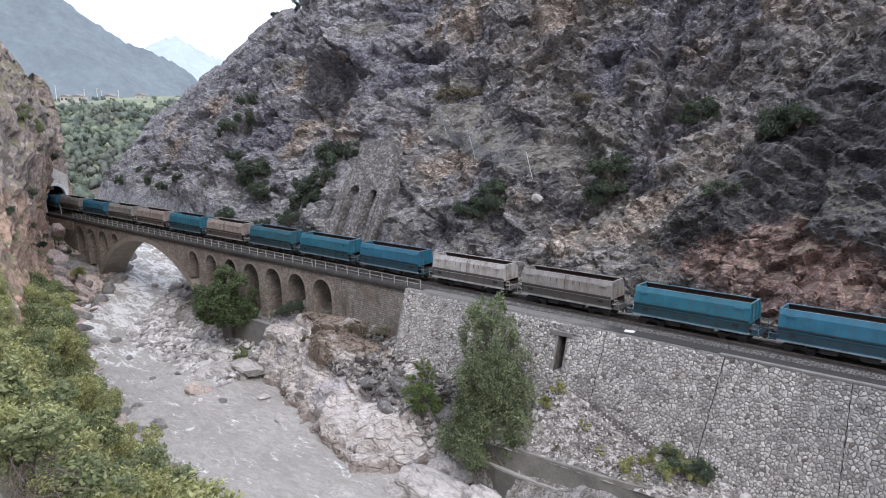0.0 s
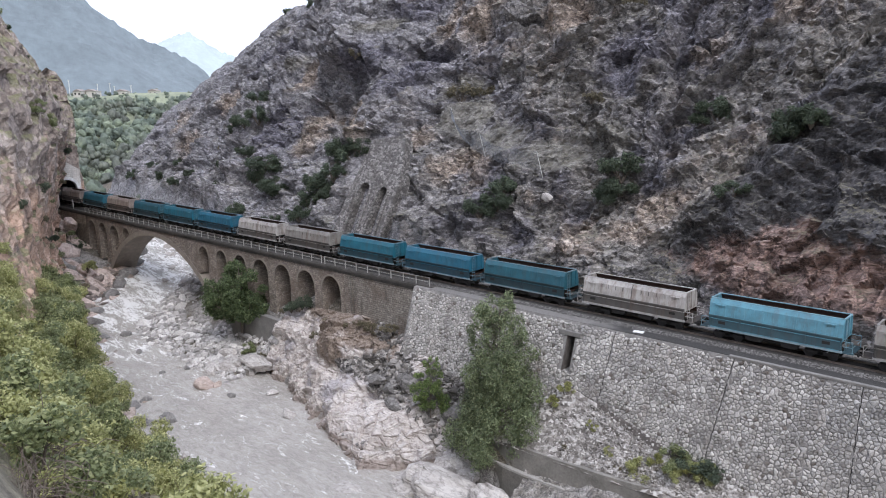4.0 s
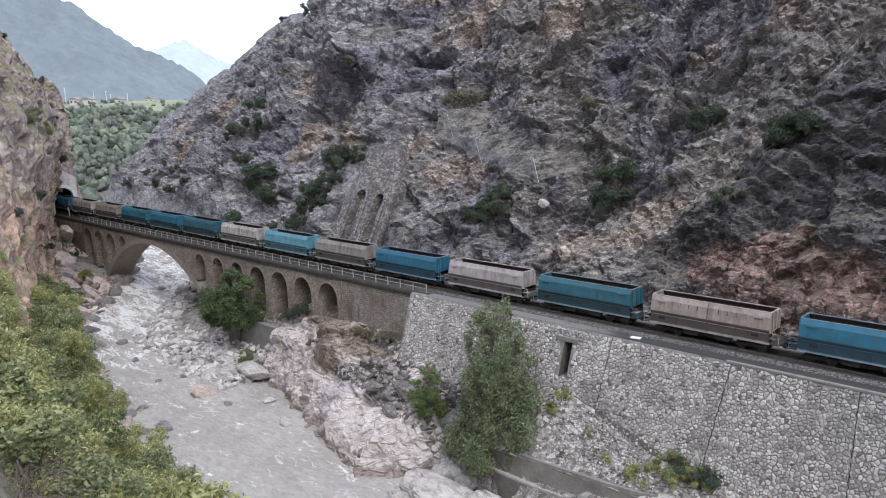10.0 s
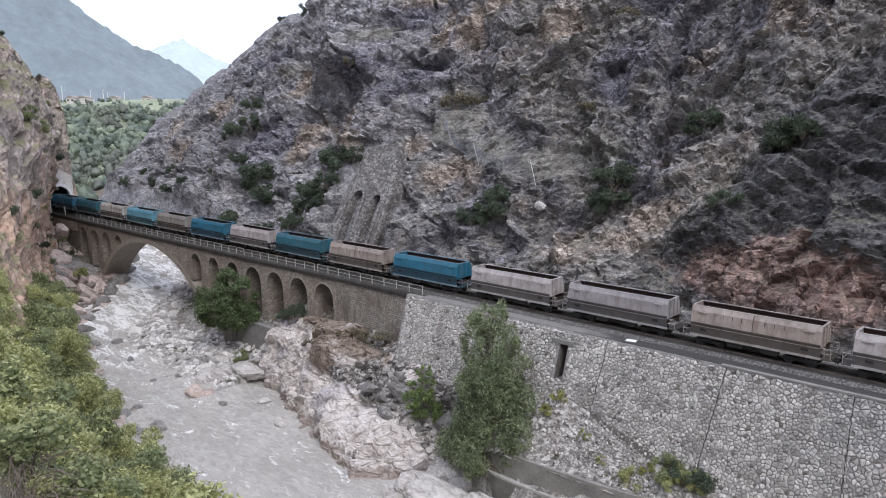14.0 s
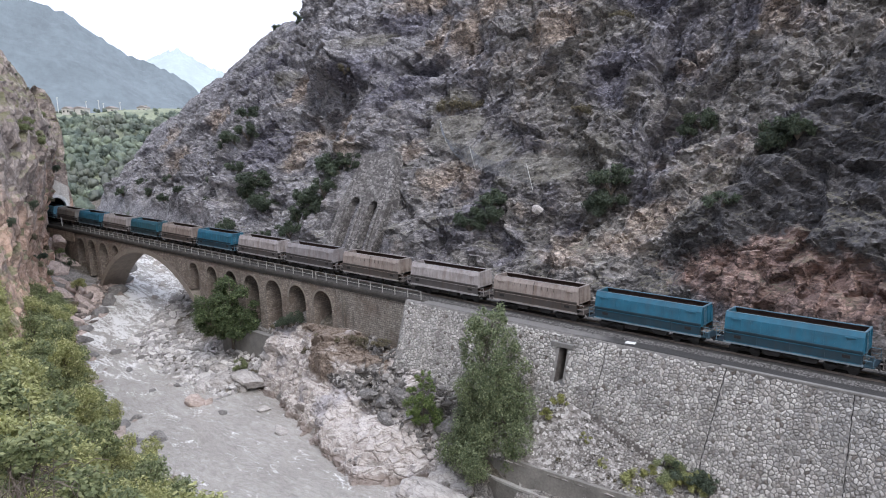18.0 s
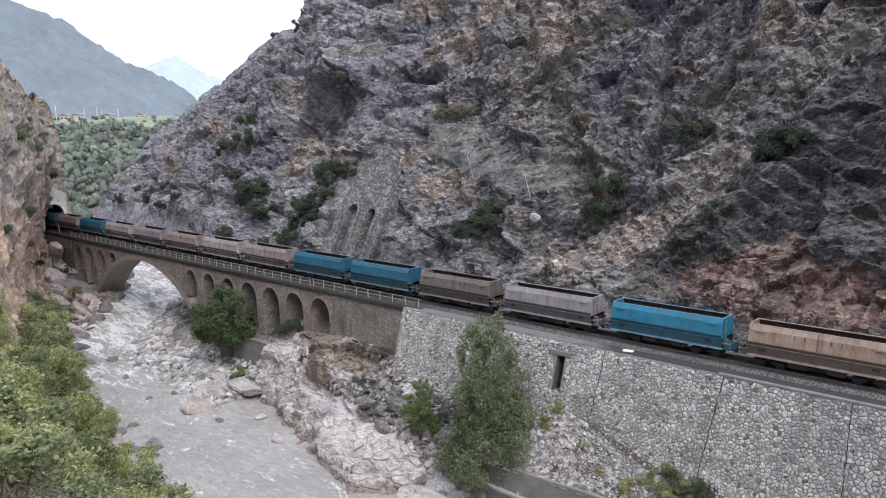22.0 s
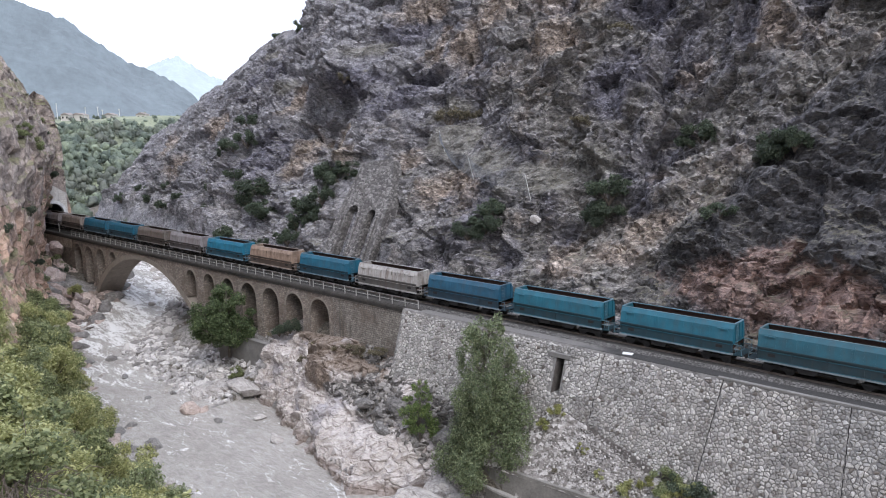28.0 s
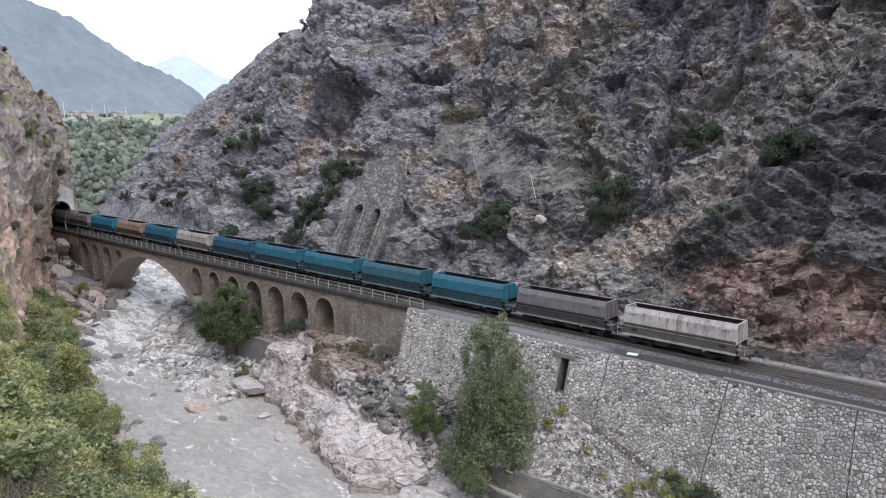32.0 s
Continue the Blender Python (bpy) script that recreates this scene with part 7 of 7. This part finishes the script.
def column_lobes(seed, n, height, width, low):
    rng = np.random.default_rng(seed)
    out = []
    for i in range(n):
        f = (i + rng.uniform()) / n
        z = low + (height - low) * f
        w = width * (0.35 + 0.65 * math.sin(min(1.0, (1.02 - f) * 1.35) * math.pi / 2)) * rng.uniform(0.3, 0.8)
        a = i * 2.4 + rng.uniform(-0.5, 0.5)
        out.append((w * math.cos(a), w * math.sin(a), z, width * rng.uniform(0.18, 0.36) * (1.15 - 0.75 * f), rng.uniform(0.9, 1.4)))
    return out


tree("willow_tree", -44.6, -9.4, -13.4, 16.0, 61, column_lobes(61, 96, 15.8, 5.8, -0.4), 70000, 0.115, LEAF_WILLOW, "tall feathery grey-green tree before the retaining wall", 0.11)
tree("young_tree", -54.4, -9.8, -12.6, 6.4, 62, column_lobes(62, 30, 6.4, 2.7, 0.3), 12000, 0.085, LEAF_YOUNG, "small fresh-green tree among the rubble", 0.08)
tree("broadleaf_tree", -101.6, -5.6, -13.2, 11.4, 63, [(-3.6, -1.0, 2.6, 1.8, 0.9), (3.2, -1.2, 3.0, 1.8, 0.9), (0.0, -1.8, 2.8, 1.8, 0.9), (-1.6, 0.4, 10.0, 1.6, 0.8), (2.6, 0.6, 9.0, 1.5, 0.8)] + round_lobes(63, 46, 4.9, 10.6, 1.7), 44000, 0.17, LEAF_RIVER, "round dense dark-green tree beside the viaduct", 0.28)
def ridge(x):
    """The crest of the mountain at x."""
    i = int(np.abs(EAST[:, 20, 0] - x).argmin())
    return EAST[i, int(EAST[i, :, 2].argmax())]


for i, (x, h) in enumerate(((-166.0, 4.0), (-143.0, 3.6), (-136.5, 4.2), (-134.5, 3.0), (-183.0, 2.6), (-180.5, 2.2))):
    q = ridge(x)
    tree("ridge_tree", q[0], q[1], q[2] - 0.6, h, 70 + i, round_lobes(70 + i, 18, 1.2, h, 0.75), 5200, 0.1, LEAF_DARK, "small dark tree on the skyline ridge", 0.09)
# trees behind the bridge at the foot of the terrace
spots = []
rng = np.random.default_rng(31)
for _ in range(90):
    bb, rr = rng.uniform(0.2, 0.5), rng.uniform(205, 262)
    spots.append((-rr * math.cos(bb), EYE[1] + rr * math.sin(bb), -15 + 0.03 * (rr - 205), rng.uniform(2.0, 4.0), rng.uniform(7, 14)))
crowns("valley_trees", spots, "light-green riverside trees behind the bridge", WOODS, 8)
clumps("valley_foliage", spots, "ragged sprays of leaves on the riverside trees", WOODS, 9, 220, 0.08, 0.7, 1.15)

# ---- the masonry buttress on the mountainside ----
def mat_rubble():
    """Rough uncoursed stones with dark sunken joints."""
    m = Mat("buttress_masonry", 0.92)
    co = m.scaled(1.0, 1.0, 1.35)
    own = m.math("ADD", m.math("MULTIPLY", m.axis(0, m.cells(2.4, co, "F1", "Color")), 0.5), m.math("MULTIPLY", m.noise(5, 7, 0.75), 0.5))
    edge = m.cells(2.4, co, "DISTANCE_TO_EDGE")
    c = m.ramp(own, (0.25, (0.085, 0.078, 0.075)), (0.5, (0.18, 0.167, 0.16)), (0.75, (0.34, 0.317, 0.3)))
    c = m.mix(m.ramp(m.noise(0.35, 6, 0.65), (0.48, 0.0), (0.62, 0.5)), c, (0.08, 0.07, 0.062))
    c = m.mix(m.ramp(edge, (0.0, 0.85), (0.07, 0.0)), c, (0.04, 0.037, 0.035))
    m.colour(c)
    m.bump(m.math("ADD", m.ramp(edge, (0.0, 0.0), (0.15, 0.6)), m.math("MULTIPLY", own, 0.6)), 0.9, 0.1)
    return m.m


BUTT = mat_rubble()


def leaning(outline, depth):
    """A slab in the slope's plane, from an outline in (x, z); depth pushes it out of the slope."""
    bm = bmesh.new()
    n = Vector((0, -1, 0.55)).normalized()
    near = [bm.verts.new(Vector((x, 5.0 + 0.55 * (z - 3), z)) + n * depth[1]) for x, z in outline]
    far = [bm.verts.new(Vector((x, 5.0 + 0.55 * (z - 3), z)) + n * depth[0]) for x, z in outline]
    bm.faces.new(near)
    bm.faces.new(far[::-1])
    k = len(outline)
    for i in range(k):
        bm.faces.new((near[i], far[i], far[(i + 1) % k], near[(i + 1) % k]))
    bmesh.ops.recalc_face_normals(bm, faces=list(bm.faces))
    return bm


butt = tagged(empty("buttress", pose(0, 0, 0)), "sloping grey masonry buttress with two tall arched niches", "buttress")


def niche(xa, xb, lean, top):
    w = (xb - xa) / 2
    a = [(xb, 2.0)]
    c = arc(xa - lean, xb - lean, top - w, top, 10)
    return a + c[::-1] + [(xa, 2.0)]


body = [(-88.9, 2.0), (-88.5, 8.8), (-87.8, 12.6), (-86.9, 16.2), (-80.7, 17.0), (-78.9, 14.0), (-77.9, 10.2), (-78.0, 2.0)] + niche(-81.7, -79.8, 0.1, 9.5) + niche(-86.3, -83.9, 0.15, 9.9)
part("wall", leaning(body, (-1.4, 0.75)), BUTT, butt)
part("niche_back", leaning([(-88.0, 2.0), (-88.0, 11.0), (-79.0, 11.0), (-78.6, 2.0)], (-1.9, -0.75)), BUTT, butt)
for x in (-79.3, -82.3, -83.4, -87.0):
    part("rib", leaning([(x - 0.3, 2.0), (x - 0.35, 8.4), (x + 0.1, 8.6), (x + 0.25, 2.0)], (0.7, 0.98)), BUTT, butt)
part("edge_rib", leaning([(-78.4, 2.4), (-78.3, 10.0), (-80.2, 16.4), (-79.6, 16.6), (-77.5, 10.2), (-77.6, 2.4)], (0.3, 1.1)), BUTT, butt)

# ---- the rockfall net ----
WIRE = mat_plain("galvanised_steel", (0.13, 0.14, 0.16), 0.6, 0.3)


net = tagged(empty("rockfall_net", pose(0, 0, 0)), "sagging steel rockfall net on slender pale posts", "net")
feet = [cliff_at(x, z) for x, z in ((-76.4, 18.2), (-66.8, 14.4), (-56.6, 12.2), (-48.4, 14.2))]
heads = [p + Vector((-0.4, -0.9, 3.3)) for p in feet]
for a, b in zip(feet, heads):
    part("post", rod(bmesh.new(), a - Vector((0, 0, 0.5)), b, 0.05, n=8), MAST, net)
for k in range(2):
    span = bmesh.new()
    cols = 30
    for i in range(cols):
        for j in range(8):
            for s in (0, 1):
                u0, u1 = (i + s) / cols, (i + 1 - s) / cols
                v0, v1 = j / 8, (j + 1) / 8
                pts = []
                for u, v in ((u0, v0), (u1, v1)):
                    q = feet[k].lerp(feet[k + 1], u).lerp(heads[k].lerp(heads[k + 1], u), v)
                    pts.append(q + Vector((0, -1.3, -0.3)) * math.sin(u * math.pi) * (0.6 + v))
                rod(span, pts[0], pts[1], 0.016, n=3, caps=False)
    part("mesh", span, WIRE, net, "thin diamond-mesh wire")

# ---- small things by the line ----
marker = tagged(empty("marker_post", pose(-180.9, -2.0, -0.42)), "short white trackside marker post", "post")
part("post", boxes((-0.1, 0.1, -0.08, 0.08, 0, 1.9), bevel=0.02), MAST, marker)
part("plate", boxes((-0.22, 0.22, -0.12, -0.08, 1.4, 2.2), bevel=0.02), MAST, marker)
slab = tagged(empty("loose_slab", pose(-32.6, -2.7, WALL_TOP + 0.06, 0, 0, 12)), "white loose concrete slab lying on the wall top", "slab")
part("slab", boxes((-0.5, 0.5, -0.3, 0.3, 0, 0.09), bevel=0.02), WHITE_STONE, slab)

# ---- sleepers ----
SLEEPER = mat_plain("old_concrete_sleeper", (0.06, 0.054, 0.05), 0.95, spread=0.5)
sl = bpy.data.meshes.new("sleeper")
b = boxes((-0.12, 0.12, -1.25, 1.25, -0.3, -0.165), bevel=0.02)
b.to_mesh(sl)
b.free()
for i in range(110):
    o = part("sleeper", sl, SLEEPER, track)
    o.location = (-66 + i * 0.62, 0, 0)

# ---- stones of the retaining wall ----
def mat_wall_stones(name, lo, hi):
    m = Mat(name, 0.9)
    own = m.math("ADD", m.math("MULTIPLY", m.island(), 0.6), m.math("MULTIPLY", m.noise(6, 7, 0.75), 0.45))
    c = m.ramp(own, (0.15, lo), (0.9, hi))
    c = m.mix(m.ramp(m.noise(9, 6, 0.75), (0.34, 0.6), (0.5, 0.0)), c, tuple(x * 0.4 for x in lo))
    c = m.mix(m.ramp(m.island(), (0.03, 0.85), (0.035, 0.0)), c, (0.13, 0.105, 0.09))
    # damp grey sheets and brownish seepage
    c = m.mix(m.ramp(m.noise(0.22, 6, 0.65), (0.47, 0.0), (0.6, 0.5)), c, (0.17, 0.16, 0.152))
    c = m.mix(m.ramp(m.noise(0.6, 6, 0.7, m.scaled(1.0, 1.0, 0.35)), (0.52, 0.0), (0.68, 0.5)), c, (0.2, 0.165, 0.14))
    m.colour(c)
    m.bump(m.noise(6, 6, 0.75), 0.9, 0.12)
    return m.m


STONE = mat_wall_stones("squared_rubble_stone", (0.26, 0.243, 0.226), (0.68, 0.648, 0.61))


def mat_wall_piece():
    m = Mat("rubble_stone_piece", 0.9)
    c = m.ramp(m.chance(), (0.0, (0.2, 0.19, 0.18)), (0.6, (0.35, 0.337, 0.32)), (1.0, (0.5, 0.483, 0.46)))
    m.colour(m.mix(m.ramp(m.noise(5, 6, 0.7), (0.35, 0.5), (0.55, 0.0)), c, (0.1, 0.09, 0.085)))
    m.bump(m.noise(9, 5, 0.7), 0.6, 0.05)
    return m.m


STONE_PIECE = mat_wall_piece()


def cell(seeds, i, near):
    """The polygon of points nearer to seed i than to its neighbours."""
    cx, cy = seeds[i]
    poly = [(cx - 0.5, cy - 0.5), (cx + 0.5, cy - 0.5), (cx + 0.5, cy + 0.5), (cx - 0.5, cy + 0.5)]
    for j in near:
        dx, dy = seeds[j][0] - cx, seeds[j][1] - cy
        mx, my = cx + dx / 2, cy + dy / 2
        out = []
        for k in range(len(poly)):
            p, q = poly[k], poly[(k + 1) % len(poly)]
            a = (p[0] - mx) * dx + (p[1] - my) * dy
            b_ = (q[0] - mx) * dx + (q[1] - my) * dy
            if a <= 0:
                out.append(p)
            if a * b_ < 0:
                t = a / (a - b_)
                out.append((p[0] + (q[0] - p[0]) * t, p[1] + (q[1] - p[1]) * t))
        poly = out
        if len(poly) < 3:
            return []
    return poly


def beside(poly, seed, x0, slope, gap):
    """The part of the polygon on its seed's side of a slanting line, kept a gap away from it."""
    side = 1 if seed[0] > x0 + slope * seed[1] else -1
    val = [side * (p[0] - x0 - slope * p[1]) - gap for p in poly]
    out = []
    for k in range(len(poly)):
        a, b_ = val[k], val[(k + 1) % len(poly)]
        p, q = poly[k], poly[(k + 1) % len(poly)]
        if a >= 0:
            out.append(p)
        if a * b_ < 0:
            t = a / (a - b_)
            out.append((p[0] + (q[0] - p[0]) * t, p[1] + (q[1] - p[1]) * t))
    return out


def rounded(poly):
    """The polygon with its corners cut once."""
    out = []
    for k in range(len(poly)):
        p, q = poly[k], poly[(k + 1) % len(poly)]
        out += [(p[0] * 0.84 + q[0] * 0.16, p[1] * 0.84 + q[1] * 0.16), (p[0] * 0.16 + q[0] * 0.84, p[1] * 0.16 + q[1] * 0.84)]
    return out


LEN = math.sqrt(1 + BATTER * BATTER)
SX, SU = 0.32, 0.225
nx, nu = 218, 50
rng = np.random.default_rng(77)
seeds = [((i + 0.5 * (j % 2) + rng.uniform(-0.46, 0.46)) * SX, (j + rng.uniform(-0.44, 0.44)) * SU) for i in range(nx) for j in range(nu)]
alive = rng.uniform(size=len(seeds)) > 0.32
CRACKS = ((-34.6, 0.25), (-22.9, 0.38), (-12.9, -0.1))
vs, fs, single = [], [], []
for i in range(nx):
    for j in range(nu):
        k = i * nu + j
        if not alive[k]:
            continue
        near = [a * nu + b_ for a in range(max(0, i - 2), min(nx, i + 3)) for b_ in range(max(0, j - 2), min(nu, j + 3)) if (a, b_) != (i, j) and alive[a * nu + b_]]
        poly = cell(seeds, k, near)
        for cx, lean in CRACKS:
            poly = beside(poly, seeds[k], cx + 63.0 - 0.03 * lean, -lean * 0.3 / LEN, 0.035)
        if len(poly) < 3:
            continue
        x = -63.0 + seeds[k][0]
        z = WALL_TOP - 0.1 - seeds[k][1] / LEN
        if x > 5 or seeds[k][1] < 0.12 or (SLIT_A - 0.25 < x < SLIT_B + 0.25 and SLIT_LO < z < SLIT_HI + 0.5) or x < -62.85:
            continue
        cx, cy = seeds[k]
        high, full = rng.uniform(0.06, 0.16), rng.uniform(0.74, 0.97)
        poly = rounded(poly)
        ring0 = [(cx + (p[0] - cx) * full, cy + (p[1] - cy) * full) for p in poly]
        ring1 = [(cx + (p[0] - cx) * full * 0.76, cy + (p[1] - cy) * full * 0.76) for p in poly]
        ring0 = [(p[0], max(p[1], 0.03)) for p in ring0]
        ring1 = [(p[0], max(p[1], 0.06)) for p in ring1]
        n = len(ring0)
        v = [(-63.0 + p[0], wall_y(WALL_TOP - 0.1 - p[1] / LEN) - 0.003, WALL_TOP - 0.1 - p[1] / LEN) for p in ring0]
        tx, tz = rng.uniform(-0.28, 0.28), rng.uniform(-0.28, 0.28)
        v += [(-63.0 + p[0], wall_y(WALL_TOP - 0.1 - p[1] / LEN) - high - tx * (p[0] - cx) - tz * (p[1] - cy), WALL_TOP - 0.1 - p[1] / LEN + high * 0.3) for p in ring1]
        ox, oz = rng.uniform(-0.25, 0.25, 2)
        mid = (cx + ox * (ring1[0][0] - cx), max(cy + oz * (ring1[0][1] - cy), 0.08))
        v.append((-63.0 + mid[0], wall_y(WALL_TOP - 0.1 - mid[1] / LEN) - high * 1.35, WALL_TOP - 0.1 - mid[1] / LEN + high * 0.3))
        f = [[a, (a + 1) % n, n + (a + 1) % n, n + a] for a in range(n)] + [[n + a, n + (a + 1) % n, 2 * n] for a in range(n)]
        if -15.0 < x < -8.0 and z > -4.6:
            single.append((v, f))
        else:
            base = len(vs)
            vs += v
            fs += [[a + base for a in q] for q in f]
rest = part("rubble_stones", mesh_of("rubble_stones", vs, fs, STONE), None, bank, "pale grey rubble stones")
rest["kind"] = "stuff"
for v, f in single[:300]:
    part("stone", mesh_of("stone", v, f, STONE_PIECE), None, bank)
if single[300:]:
    vs, fs = [], []
    for v, f in single[300:]:
        base = len(vs)
        vs += v
        fs += [[a + base for a in q] for q in f]
    more = part("more_rubble_stones", mesh_of("more_rubble_stones", vs, fs, STONE), None, bank)
    more["kind"] = "stuff"
for cx, lean in CRACKS:
    pts = []
    for k in range(24):
        z = WALL_TOP - 0.1 - k * 0.42
        pts.append((cx - lean * (WALL_TOP - z) * 0.3 + 0.05 * math.sin(k * 2.7), wall_y(z) - 0.012, z))
    v = [(x - 0.03, y, z) for x, y, z in pts] + [(x + 0.03, y, z) for x, y, z in pts]
    f = [[k, k + 24, k + 25, k + 1] for k in range(23)]
    part("movement_joint", mesh_of("movement_joint", v, f, NEAR_BLACK), None, bank, "dark open movement joint")


# ---- foam carried down by the stream ----
FOAM = mat_plain("white_river_foam", (0.62, 0.605, 0.585), 0.7, grain=4, spread=0.2)


def foam_mesh(seed):
    """A torn streak of froth: flat flecks strung along the current."""
    rng_ = np.random.default_rng(seed)
    vs, fs = [], []
    for k in range(16):
        cx = rng_.uniform(-1.3, 1.3)
        cy, r = 0.25 * math.sin(cx * 2 + seed) + rng_.normal() * 0.09, rng_.uniform(0.015, 0.05)
        n, base = 8, len(vs)
        vs.append((cx, cy, 0.03))
        for a in range(n):
            q = r * rng_.uniform(0.5, 1.2)
            vs.append((cx + 5.0 * q * math.cos(a * 2 * math.pi / n), cy + q * math.sin(a * 2 * math.pi / n), -0.02))
        fs += [(base, base + 1 + a, base + 1 + (a + 1) % n) for a in range(n)]
    return mesh_of("foam_streak", vs, fs, FOAM)


FOAM_SHAPES = [foam_mesh(k) for k in range(5)]
FLOAT = []
rng = np.random.default_rng(99)
for k in range(70):
    ob = tagged(new("foam_streak", FOAM_SHAPES[k % 5]), "torn white streak of foam drifting on the river", "foam", "foam on the river")
    FLOAT.append((ob, rng.uniform(-215, -35), rng.uniform(0.12, 0.85), rng.uniform(1.3, 2.3), rng.uniform(-0.3, 0.3)))


def adrift(start, across, speed, turn, t):
    """Where a streak of foam floats after t seconds."""
    x = start + speed * t
    ya, yb = float(np.interp(x, LEFT_X, LEFT_Y)), float(np.interp(x, RIGHT_X, RIGHT_Y))
    xb = x + 1.0
    yc = float(np.interp(xb, LEFT_X, LEFT_Y)) * (1 - across) + float(np.interp(xb, RIGHT_X, RIGHT_Y)) * across
    y = ya + (yb - ya) * across
    return pose(x, y, float(level(x)) + 0.1, 0, 0, math.degrees(math.atan2(yc - y, 1.0)) + math.degrees(turn))



def motions():
    for k, ob in enumerate(WAGONS):
        walk(ob, [(t, pose(wagon_x(k, t), 0, 0)) for t in (0, 2, 4, 6, 8, 10, 12, 14, 16, 18, 20, 22, 24, 26, 28, 30, 32)])
    for ob, start, across, speed, turn in FLOAT:
        walk(ob, [(t, adrift(start, across, speed, turn, t)) for t in (0, 4, 8, 12, 16, 20, 24, 28, 32)])


motions()
